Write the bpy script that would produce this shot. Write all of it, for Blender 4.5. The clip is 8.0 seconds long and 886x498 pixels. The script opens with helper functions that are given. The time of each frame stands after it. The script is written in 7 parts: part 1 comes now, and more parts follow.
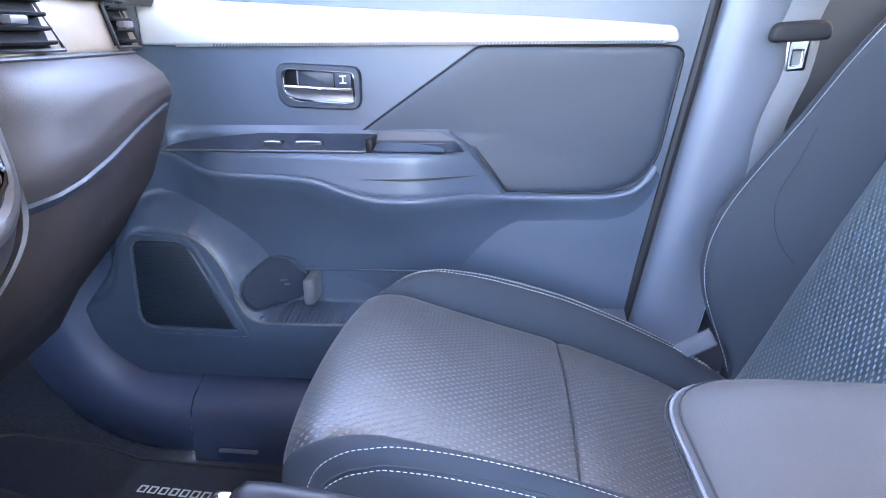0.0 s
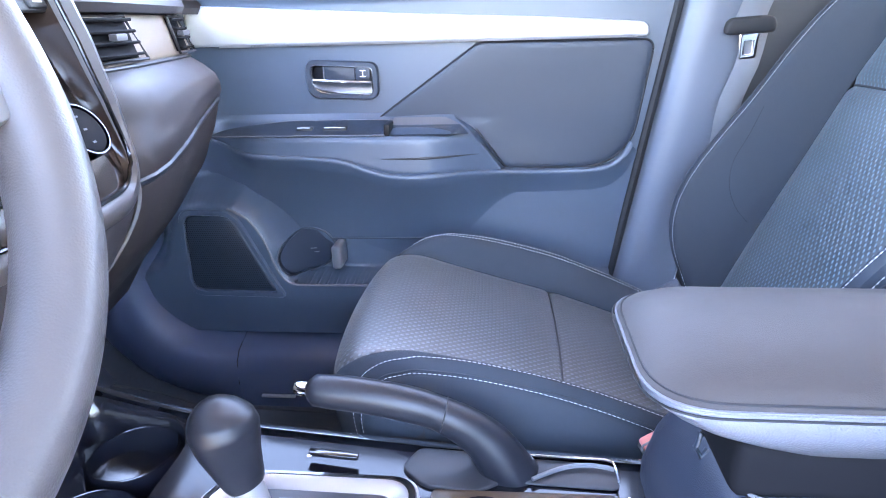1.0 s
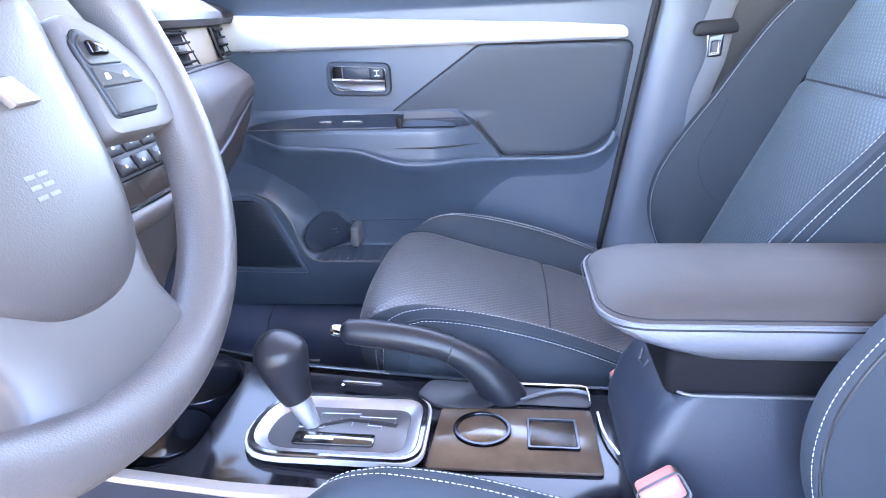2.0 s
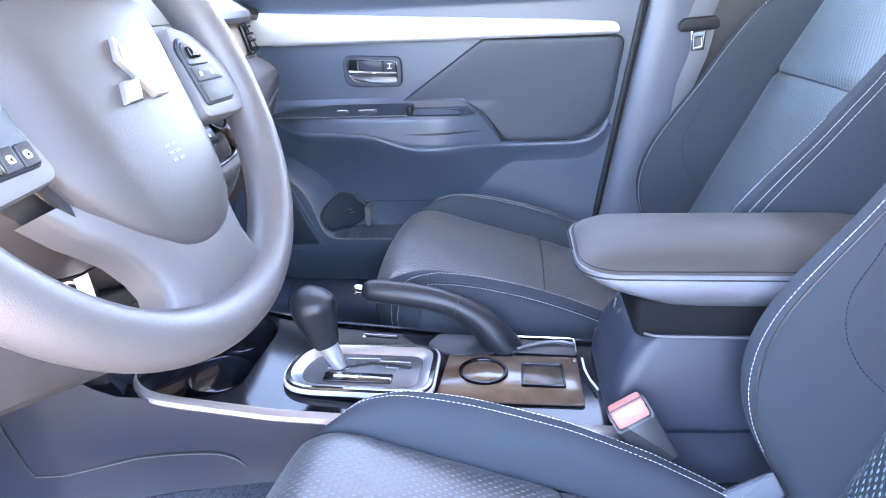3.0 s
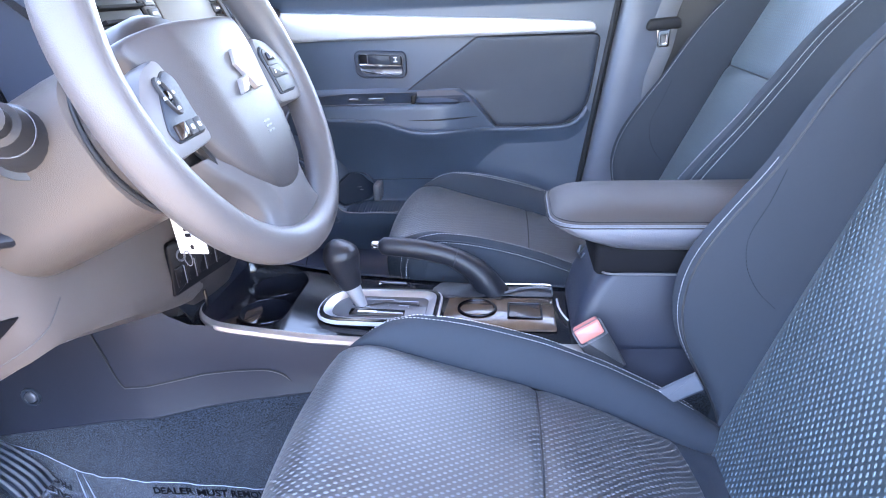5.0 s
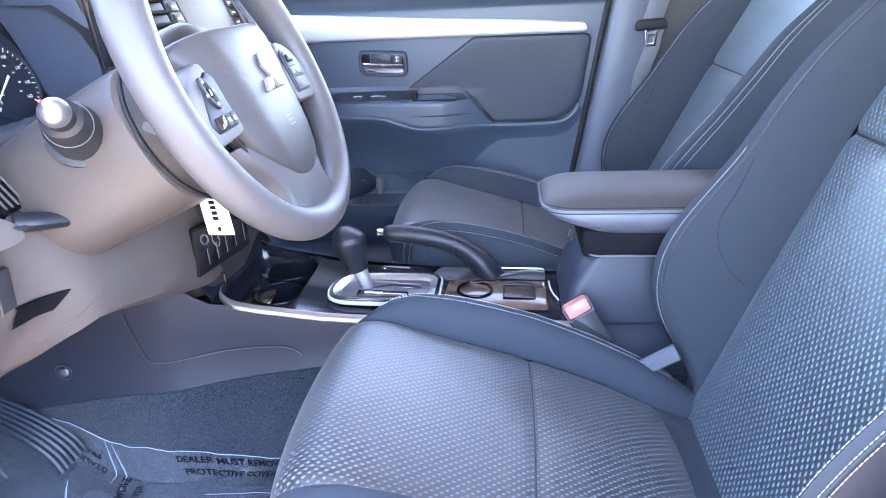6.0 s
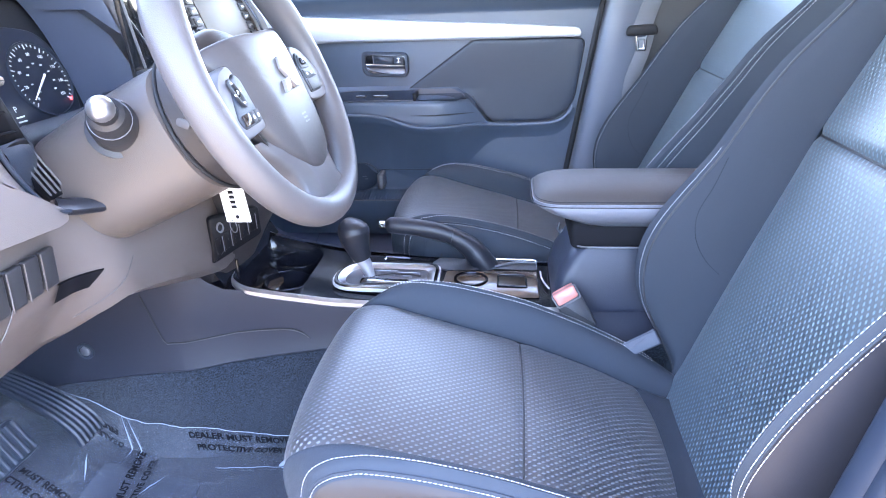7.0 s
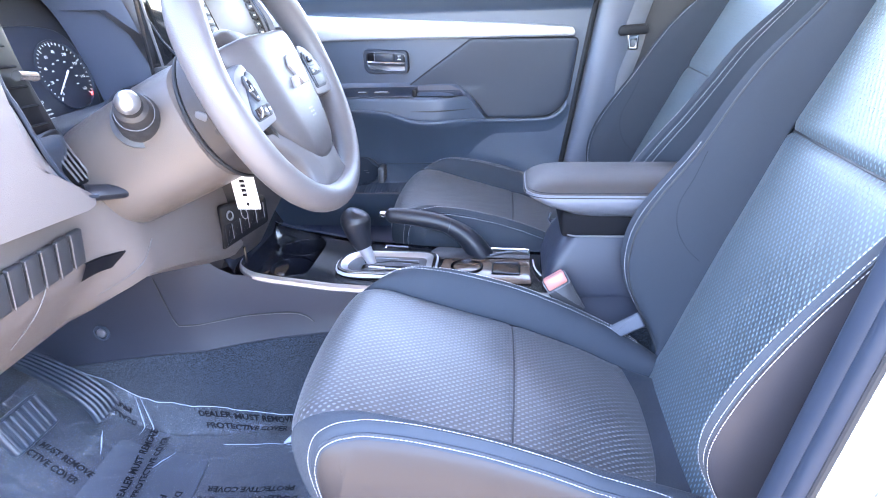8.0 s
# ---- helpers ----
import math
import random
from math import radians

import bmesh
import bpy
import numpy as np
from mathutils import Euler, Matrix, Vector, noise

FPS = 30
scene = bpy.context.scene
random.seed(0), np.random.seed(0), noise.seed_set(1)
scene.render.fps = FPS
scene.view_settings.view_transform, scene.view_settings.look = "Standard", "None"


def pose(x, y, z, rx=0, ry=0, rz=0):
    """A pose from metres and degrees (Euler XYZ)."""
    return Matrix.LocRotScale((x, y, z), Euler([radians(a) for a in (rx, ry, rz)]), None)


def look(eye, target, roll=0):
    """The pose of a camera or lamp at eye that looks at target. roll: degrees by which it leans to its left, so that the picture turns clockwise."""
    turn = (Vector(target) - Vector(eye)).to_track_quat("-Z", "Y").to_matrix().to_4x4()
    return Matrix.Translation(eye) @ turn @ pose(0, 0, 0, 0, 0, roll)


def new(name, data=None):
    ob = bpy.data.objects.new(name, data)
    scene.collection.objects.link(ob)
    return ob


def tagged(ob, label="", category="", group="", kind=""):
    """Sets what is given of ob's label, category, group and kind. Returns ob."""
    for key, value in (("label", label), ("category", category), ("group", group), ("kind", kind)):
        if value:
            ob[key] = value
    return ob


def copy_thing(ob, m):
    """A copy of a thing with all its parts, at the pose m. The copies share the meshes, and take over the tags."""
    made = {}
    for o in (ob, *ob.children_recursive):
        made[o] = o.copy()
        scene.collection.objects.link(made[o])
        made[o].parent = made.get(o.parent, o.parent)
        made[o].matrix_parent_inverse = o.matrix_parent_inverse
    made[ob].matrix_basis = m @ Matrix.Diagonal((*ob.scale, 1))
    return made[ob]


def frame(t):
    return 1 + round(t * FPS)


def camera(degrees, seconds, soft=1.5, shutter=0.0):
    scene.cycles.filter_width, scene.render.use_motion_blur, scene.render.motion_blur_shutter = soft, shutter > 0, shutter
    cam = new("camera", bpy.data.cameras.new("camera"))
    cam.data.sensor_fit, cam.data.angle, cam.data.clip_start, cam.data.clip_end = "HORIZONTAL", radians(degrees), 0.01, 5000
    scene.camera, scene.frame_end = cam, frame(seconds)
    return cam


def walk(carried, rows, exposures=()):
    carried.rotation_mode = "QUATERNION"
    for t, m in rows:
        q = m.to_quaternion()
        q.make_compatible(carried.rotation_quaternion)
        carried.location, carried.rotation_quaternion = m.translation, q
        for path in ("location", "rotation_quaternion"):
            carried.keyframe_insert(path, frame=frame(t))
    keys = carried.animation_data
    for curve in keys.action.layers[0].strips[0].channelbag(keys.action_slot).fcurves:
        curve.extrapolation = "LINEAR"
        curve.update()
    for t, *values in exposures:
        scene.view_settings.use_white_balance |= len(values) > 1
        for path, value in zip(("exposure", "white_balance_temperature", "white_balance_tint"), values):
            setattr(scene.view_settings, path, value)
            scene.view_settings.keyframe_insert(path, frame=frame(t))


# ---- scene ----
cam = camera(72.0, 8.0, soft=1.0)
PATH = [
    (0, (0.009, -0.266, 0.781), (-0.177, 1.612, 0.12), -0.5),
    (0.5, (0.011, -0.346, 0.792), (-0.181, 1.521, 0.101), -1.4),
    (1, (0.016, -0.431, 0.809), (-0.182, 1.428, 0.098), -1.8),
    (1.5, (0.022, -0.507, 0.821), (-0.183, 1.346, 0.097), -2.4),
    (2.8, (0.043, -0.683, 0.852), (-0.195, 1.155, 0.099), -2.6),
    (3, (0.043, -0.703, 0.853), (-0.195, 1.132, 0.092), -2.7),
    (3.5, (0.043, -0.753, 0.862), (-0.189, 1.078, 0.092), -2.8),
    (4, (0.051, -0.802, 0.866), (-0.178, 1.026, 0.088), -2.3),
    (4.5, (0.055, -0.856, 0.875), (-0.171, 0.972, 0.095), -2.6),
    (4.7, (0.056, -0.877, 0.879), (-0.17, 0.949, 0.095), -2.6),
    (5.8, (0.062, -0.97, 0.897), (-0.157, 0.848, 0.093), -2.8),
    (6, (0.064, -0.988, 0.898), (-0.157, 0.833, 0.1), -2.8),
    (6.5, (0.066, -1.024, 0.905), (-0.152, 0.797, 0.106), -2.3),
    (7, (0.07, -1.06, 0.913), (-0.142, 0.761, 0.112), -2.1),
    (7.5, (0.074, -1.093, 0.919), (-0.137, 0.726, 0.115), -2.0),
    (8, (0.082, -1.122, 0.922), (-0.13, 0.695, 0.113), -1.9),
]
EXPOSURES = [(0, 5.86, 7200, 20), (1.5, 5.80, 7250, 20), (3.5, 5.43, 7450, 20), (4.5, 5.20, 7350, 20), (6.5, 5.20, 7250, 20), (8, 5.41, 7250, 20)]
walk(cam, [(t, look(eye, target, roll)) for t, eye, target, roll in PATH], EXPOSURES)

# ---- world, sun, exposure ----
world = bpy.data.worlds.new("sky")
scene.world = world
world.use_nodes = True
wn = world.node_tree
sky = wn.nodes.new("ShaderNodeTexSky")
sky.sky_type = "NISHITA"
sky.sun_disc = False
sky.sun_elevation, sky.sun_rotation = radians(60.8), radians(71.6)
sky.air_density, sky.dust_density, sky.ozone_density = 1.0, 0.6, 2.0
wn.links.new(sky.outputs["Color"], wn.nodes["Background"].inputs["Color"])
wn.nodes["Background"].inputs["Strength"].default_value = 0.15

sun = new("sun", bpy.data.lights.new("sun", "SUN"))
sun.data.energy, sun.data.angle, sun.data.color = 2.5, radians(0.5), (1.0, 0.93, 0.83)
sun.matrix_world = look((3.0, 1.0, 5.65), (0.0, 0.0, 0.0))


# ---- materials ----
def node_mat(name, base, rough, metal=0.0, bump=0.0, bump_scale=900.0, spot=0.12, spot_scale=9.0, coat=0.0, spec=0.5):
    """A surface with fine grain, and soft wear at a larger scale in colour and gloss."""
    m = bpy.data.materials.new(name)
    m.use_nodes = True
    nt = m.node_tree
    b = nt.nodes["Principled BSDF"]
    b.inputs["Metallic"].default_value = metal
    b.inputs["Specular IOR Level"].default_value = spec
    b.inputs["Coat Weight"].default_value = coat
    tc = nt.nodes.new("ShaderNodeTexCoord")
    big = nt.nodes.new("ShaderNodeTexNoise")
    big.inputs["Scale"].default_value = spot_scale
    big.inputs["Detail"].default_value = 5
    nt.links.new(tc.outputs["Object"], big.inputs["Vector"])
    mix = nt.nodes.new("ShaderNodeMix")
    mix.data_type = "RGBA"
    mix.inputs[6].default_value = (*[c * (1 - spot) for c in base], 1)
    mix.inputs[7].default_value = (*[min(1, c * (1 + spot)) for c in base], 1)
    nt.links.new(big.outputs["Fac"], mix.inputs[0])
    nt.links.new(mix.outputs[2], b.inputs["Base Color"])
    mr = nt.nodes.new("ShaderNodeMapRange")
    mr.inputs["To Min"].default_value = max(0.02, rough - 0.08)
    mr.inputs["To Max"].default_value = min(1, rough + 0.08)
    nt.links.new(big.outputs["Fac"], mr.inputs["Value"])
    nt.links.new(mr.outputs[0], b.inputs["Roughness"])
    if bump:
        fine = nt.nodes.new("ShaderNodeTexVoronoi" if bump_scale < 1500 else "ShaderNodeTexNoise")
        fine.inputs["Scale"].default_value = bump_scale
        nt.links.new(tc.outputs["Object"], fine.inputs["Vector"])
        bp = nt.nodes.new("ShaderNodeBump")
        bp.inputs["Strength"].default_value = bump
        bp.inputs["Distance"].default_value = 0.0006
        nt.links.new(fine.outputs[0], bp.inputs["Height"])
        nt.links.new(bp.outputs[0], b.inputs["Normal"])
    return m


def math_node(nt, op, a, b=None, c=None):
    n = nt.nodes.new("ShaderNodeMath")
    n.operation = op
    for k, v in enumerate((a, b, c)):
        if v is None:
            continue
        if isinstance(v, (int, float)):
            n.inputs[k].default_value = v
        else:
            nt.links.new(v, n.inputs[k])
    return n.outputs[0]


def weave_mat(name, ground, thread, pitch, rows):
    """Seat cloth: a satin ground with raised matt dashes in staggered rows, by the cloth's own UV in metres."""
    m = bpy.data.materials.new(name)
    m.use_nodes = True
    nt = m.node_tree
    b = nt.nodes["Principled BSDF"]
    b.inputs["Sheen Weight"].default_value = 0.08
    b.inputs["Sheen Roughness"].default_value = 0.5
    uv = nt.nodes.new("ShaderNodeUVMap")
    sep = nt.nodes.new("ShaderNodeSeparateXYZ")
    nt.links.new(uv.outputs[0], sep.inputs[0])
    tc = nt.nodes.new("ShaderNodeTexCoord")
    fine = nt.nodes.new("ShaderNodeTexNoise")
    fine.inputs["Scale"].default_value = 1500
    big = nt.nodes.new("ShaderNodeTexNoise")
    big.inputs["Scale"].default_value, big.inputs["Detail"].default_value = 11, 4
    wob = nt.nodes.new("ShaderNodeTexNoise")
    wob.inputs["Scale"].default_value = 60
    for n in (fine, big, wob):
        nt.links.new(tc.outputs["Object"], n.inputs["Vector"])
    u = math_node(nt, "DIVIDE", sep.outputs["X"], pitch)
    u = math_node(nt, "ADD", u, math_node(nt, "MULTIPLY", wob.outputs["Fac"], 0.10))
    v = math_node(nt, "DIVIDE", sep.outputs["Y"], 2 * rows)

    def dash(off, wide, long):
        fu = math_node(nt, "SUBTRACT", math_node(nt, "FRACT", math_node(nt, "ADD", u, off)), 0.5)
        fv = math_node(nt, "SUBTRACT", math_node(nt, "FRACT", math_node(nt, "ADD", v, off)), 0.5)
        fu = math_node(nt, "ADD", fu, math_node(nt, "MULTIPLY", fv, -0.35))
        au = math_node(nt, "POWER", math_node(nt, "ABSOLUTE", math_node(nt, "DIVIDE", fu, wide)), 1.7)
        av = math_node(nt, "POWER", math_node(nt, "ABSOLUTE", math_node(nt, "DIVIDE", fv, long)), 1.7)
        mr = nt.nodes.new("ShaderNodeMapRange")
        mr.interpolation_type = "SMOOTHSTEP"
        mr.inputs["From Min"].default_value, mr.inputs["From Max"].default_value = 1.35, 0.55
        nt.links.new(math_node(nt, "ADD", au, av), mr.inputs["Value"])
        return mr.outputs[0]

    mask = math_node(nt, "MAXIMUM", dash(0.0, 0.165, 0.205), dash(0.5, 0.165, 0.205))
    mix = nt.nodes.new("ShaderNodeMix")
    mix.data_type = "RGBA"
    mix.inputs[6].default_value, mix.inputs[7].default_value = (*ground, 1), (*thread, 1)
    nt.links.new(mask, mix.inputs[0])
    var = math_node(nt, "ADD", math_node(nt, "MULTIPLY", fine.outputs["Fac"], 0.6), math_node(nt, "MULTIPLY", big.outputs["Fac"], 0.5))
    mul = nt.nodes.new("ShaderNodeMix")
    mul.data_type, mul.blend_type = "RGBA", "MULTIPLY"
    mul.inputs[0].default_value = 1.0
    nt.links.new(mix.outputs[2], mul.inputs[6])
    nt.links.new(math_node(nt, "ADD", var, 0.45), mul.inputs[7])
    nt.links.new(mul.outputs[2], b.inputs["Base Color"])
    nt.links.new(math_node(nt, "ADD", math_node(nt, "MULTIPLY", mask, 0.38), 0.37), b.inputs["Roughness"])
    nt.links.new(math_node(nt, "SUBTRACT", 1.0, math_node(nt, "MULTIPLY", mask, 0.85)), b.inputs["Specular IOR Level"])
    bp = nt.nodes.new("ShaderNodeBump")
    bp.inputs["Strength"].default_value, bp.inputs["Distance"].default_value = 0.7, 0.0010
    nt.links.new(math_node(nt, "ADD", mask, math_node(nt, "MULTIPLY", fine.outputs["Fac"], 0.18)), bp.inputs["Height"])
    nt.links.new(bp.outputs[0], b.inputs["Normal"])
    return m


def carpet_mat(name, base, lo=0.25, hi=3.2):
    m = node_mat(name, base, 0.95, bump=1.0, bump_scale=1800, spot=0.25, spot_scale=30, spec=0.1)
    nt = m.node_tree
    b = nt.nodes["Principled BSDF"]
    b.inputs["Sheen Weight"].default_value = 0.3
    tc = nt.nodes.new("ShaderNodeTexCoord")
    n = nt.nodes.new("ShaderNodeTexNoise")
    n.inputs["Scale"].default_value, n.inputs["Detail"].default_value = 430, 2
    nt.links.new(tc.outputs["Object"], n.inputs["Vector"])
    r = nt.nodes.new("ShaderNodeValToRGB")
    r.color_ramp.elements[0].position, r.color_ramp.elements[1].position = 0.35, 0.72
    r.color_ramp.elements[0].color = (*[c * lo for c in base], 1)
    r.color_ramp.elements[1].color = (*[c * hi for c in base], 1)
    nt.links.new(n.outputs["Fac"], r.inputs[0])
    nt.links.new(r.outputs[0], b.inputs["Base Color"])
    return m


M_PLASTIC = node_mat("soft black plastic", (0.033, 0.027, 0.028), 0.56, bump=0.2, bump_scale=1000, spec=0.45)
M_HARD = node_mat("hard charcoal plastic", (0.018, 0.026, 0.040), 0.40, bump=0.3, bump_scale=1200)
M_INSERT = node_mat("door insert vinyl", (0.019, 0.028, 0.044), 0.43, bump=0.3, bump_scale=1700, spec=0.45)
M_DARK = node_mat("dark plastic", (0.02, 0.021, 0.025), 0.5, bump=0.2, bump_scale=1600)
M_PIANO = node_mat("gloss black", (0.012, 0.012, 0.014), 0.1, spot=0.05, coat=0.5)
# Pale bluish base carries the sky highlight on the lid's sides.
M_LIDLIT = node_mat("armrest leather, sky-lit tone", (0.118, 0.125, 0.148), 0.40, bump=0.6, bump_scale=620)
# Blue in this base stands in for sky light on the black door.
M_DOOR = node_mat("door trim plastic, sky light tint", (0.048, 0.067, 0.097), 0.39, bump=0.10, bump_scale=1700, spec=0.65)
M_SILL = node_mat("sill plastic", (0.056, 0.073, 0.120), 0.39, spot=0.05)
# Brown in the knee and column bases stands in for warm ground bounce.
M_KNEE = node_mat("knee panel plastic, bounce tint", (0.088, 0.073, 0.069), 0.41, bump=0.2, bump_scale=1200, spec=0.35)
M_COLUMN = node_mat("charcoal plastic, bounce tint", (0.080, 0.066, 0.060), 0.40, bump=0.3, bump_scale=1200)
M_SLEEVE = node_mat("housing plastic", (0.030, 0.026, 0.026), 0.42, bump=0.2, bump_scale=1200, spec=0.25)
M_SPOKE = node_mat("smooth grey plastic", (0.068, 0.064, 0.067), 0.45, spec=0.4)
M_WHEEL = node_mat("grey urethane", (0.073, 0.067, 0.069), 0.41, bump=0.22, bump_scale=900, spec=0.45)
M_PAD = node_mat("grey pad", (0.048, 0.044, 0.046), 0.42, bump=0.14, bump_scale=900, spec=0.4)
M_SIDE = node_mat("bolster cloth", (0.024, 0.0315, 0.0425), 0.70, bump=0.5, bump_scale=1900, spec=0.25)
M_SIDE.node_tree.nodes["Principled BSDF"].inputs["Sheen Weight"].default_value = 0.04
M_SIDE.node_tree.nodes["Principled BSDF"].inputs["Sheen Roughness"].default_value = 0.4
M_SIDECOVER = node_mat("seat side vinyl", (0.024, 0.0195, 0.0195), 0.42, bump=0.15, bump_scale=1300, spec=0.3)
M_CUSHION = weave_mat("cushion cloth", (0.022, 0.0240, 0.0285), (0.160, 0.174, 0.193), 0.0090, 0.0056)
# Teal in ground and thread paints windscreen light on the backrest.
M_BACK = weave_mat("backrest cloth, windscreen light tint", (0.015, 0.029, 0.039), (0.150, 0.215, 0.250), 0.0094, 0.0062)
M_CARPET = carpet_mat("loop carpet", (0.0085, 0.0118, 0.0172), 0.2, 4.6)
M_MAT = carpet_mat("floor mat pile", (0.013, 0.017, 0.028), 0.6, 1.6)
M_SILVER = node_mat("satin silver", (0.56, 0.56, 0.58), 0.37, metal=0.75, spot=0.05)
M_EDGE = node_mat("console edge silver", (0.40, 0.38, 0.38), 0.38, metal=0.8, spot=0.05)
M_BRUSH = node_mat("silver paint", (0.62, 0.62, 0.65), 0.35, metal=0.3, spot=0.05)
M_CHROME = node_mat("chrome", (0.85, 0.86, 0.88), 0.08, metal=1.0, spot=0.02)
# Tan base colour paints the warm reflection on the dash strip.
M_WEAVE = node_mat("carbon look trim, tan reflection tint", (0.20, 0.155, 0.115), 0.45, bump=0.2, bump_scale=900, spot=0.2, spot_scale=60, coat=0.05)
M_BROWN = node_mat("gloss brown trim", (0.085, 0.056, 0.038), 0.16, spot=0.35, spot_scale=40, coat=0.1, spec=0.35)
M_THREAD = node_mat("white thread", (0.55, 0.55, 0.57), 0.8, spec=0.2)
M_BELT = node_mat("grey webbing", (0.115, 0.122, 0.138), 0.8, bump=0.4, bump_scale=1300)
M_RUBBER = node_mat("rubber", (0.014, 0.015, 0.018), 0.6, spec=0.3)
M_PILLAR = node_mat("pillar trim", (0.100, 0.116, 0.148), 0.40, bump=0.2, bump_scale=1500)
M_LINING = node_mat("headliner", (0.50, 0.46, 0.40), 0.95, bump=0.4, bump_scale=1600)
M_PAINT = node_mat("white body paint", (0.8, 0.8, 0.8), 0.25, spot=0.03, coat=0.6)
M_GROUND = node_mat("pale concrete", (0.20, 0.17, 0.135), 0.9, bump=0.5, bump_scale=300, spot=0.25, spot_scale=2)
M_RED = node_mat("red button", (0.62, 0.20, 0.165), 0.4, spot=0.05)
M_PAPER = node_mat("white card", (0.8, 0.79, 0.76), 0.6, spot=0.03)
M_INK = node_mat("dark ink", (0.008, 0.008, 0.012), 0.8, spec=0.1)
M_WHITE = node_mat("white print", (0.75, 0.76, 0.78), 0.6)
M_AMBER = node_mat("amber print", (0.9, 0.35, 0.05), 0.5)
M_SCREEN = node_mat("grey screen", (0.075, 0.060, 0.050), 0.5, spot=0.06, spec=0.3)
M_STEEL = node_mat("bare steel", (0.5, 0.5, 0.52), 0.3, metal=0.9)
M_GREY = node_mat("smooth mid grey plastic", (0.11, 0.112, 0.124), 0.40, bump=0.1)
M_SMOKE = node_mat("smoked chrome", (0.040, 0.040, 0.045), 0.18, metal=1.0, spot=0.03)
M_KNOB = node_mat("black knob leather", (0.012, 0.013, 0.018), 0.38, bump=0.15, bump_scale=1400, spec=0.38)
M_OUTER = node_mat("grained outer pad", (0.124, 0.112, 0.111), 0.39, bump=0.35, bump_scale=1200)
M_BOX = node_mat("console box plastic", (0.021, 0.026, 0.040), 0.42, bump=0.3, bump_scale=900, spec=0.4)
M_CONSIDE = node_mat("console side plastic", (0.0172, 0.0200, 0.0305), 0.42, bump=0.10, bump_scale=1600, spec=0.22)
M_STACK = node_mat("gloss brown black trim", (0.026, 0.018, 0.015), 0.14, spot=0.15, coat=0.05, spec=0.35)
# Same leather, darker and browner for the headliner reflected in the top.
M_LIDTOP = node_mat("armrest leather, top reflection tone", (0.045, 0.040, 0.040), 0.57, bump=0.22, bump_scale=900, spec=0.35)
M_PALE = node_mat("pale grey plastic", (0.112, 0.110, 0.117), 0.45, spec=0.4)
M_HOOD = node_mat("instrument hood plastic", (0.046, 0.056, 0.082), 0.5, spec=0.3)
M_FLANK = node_mat("backrest side vinyl", (0.021, 0.022, 0.029), 0.47, bump=0.1, bump_scale=1400, spec=0.25)
M_VENT = node_mat("vent black", (0.005, 0.005, 0.007), 0.4, spec=0.2)
M_SLAT = node_mat("matt vent slat", (0.010, 0.010, 0.012), 0.75, spec=0.08)
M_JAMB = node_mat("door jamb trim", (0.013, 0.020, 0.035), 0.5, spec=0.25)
M_COVER = node_mat("recliner cover plastic", (0.075, 0.085, 0.105), 0.6, bump=0.1, bump_scale=1200, spec=0.3)
M_GATE = node_mat("brushed gate metal", (0.42, 0.42, 0.44), 0.38, metal=0.8, spot=0.06)
M_PLATE = node_mat("dark gate plastic", (0.095, 0.095, 0.102), 0.38, metal=0.4, spot=0.05)
M_LEVER = node_mat("satin chrome", (0.22, 0.23, 0.26), 0.37, metal=0.85, spot=0.05)
M_CUP = node_mat("gloss cup plastic", (0.007, 0.008, 0.012), 0.16, spot=0.05, spec=0.45)
M_TOP = node_mat("gloss console top", (0.008, 0.008, 0.011), 0.09, spot=0.05, spec=0.22)
M_STRIP = node_mat("satin silver trim paint", (0.64, 0.64, 0.66), 0.42, metal=0.35, spot=0.03)
M_BEZEL = node_mat("stack surround plastic", (0.066, 0.058, 0.058), 0.42, bump=0.1, spec=0.4)
M_HEEL = node_mat("heel pad vinyl", (0.036, 0.042, 0.056), 0.55, spec=0.3)
# Opaque pale colour that stands in for glints on the film.
M_FILMGLINT = node_mat("film fold glint", (0.24, 0.28, 0.34), 0.22, spec=0.6)
M_GAUGE = node_mat("gauge face", (0.016, 0.021, 0.034), 0.38, spec=0.4)


def glow_mat(name, color, strength):
    m = bpy.data.materials.new(name)
    m.use_nodes = True
    b = m.node_tree.nodes["Principled BSDF"]
    b.inputs["Base Color"].default_value = (*color, 1)
    b.inputs["Emission Color"].default_value = (*color, 1)
    b.inputs["Emission Strength"].default_value = strength
    return m


M_GLOW = glow_mat("lit dial print", (0.42, 0.46, 0.44), 0.014)
M_GLOWRED = glow_mat("lit red print", (1.0, 0.1, 0.12), 0.15)


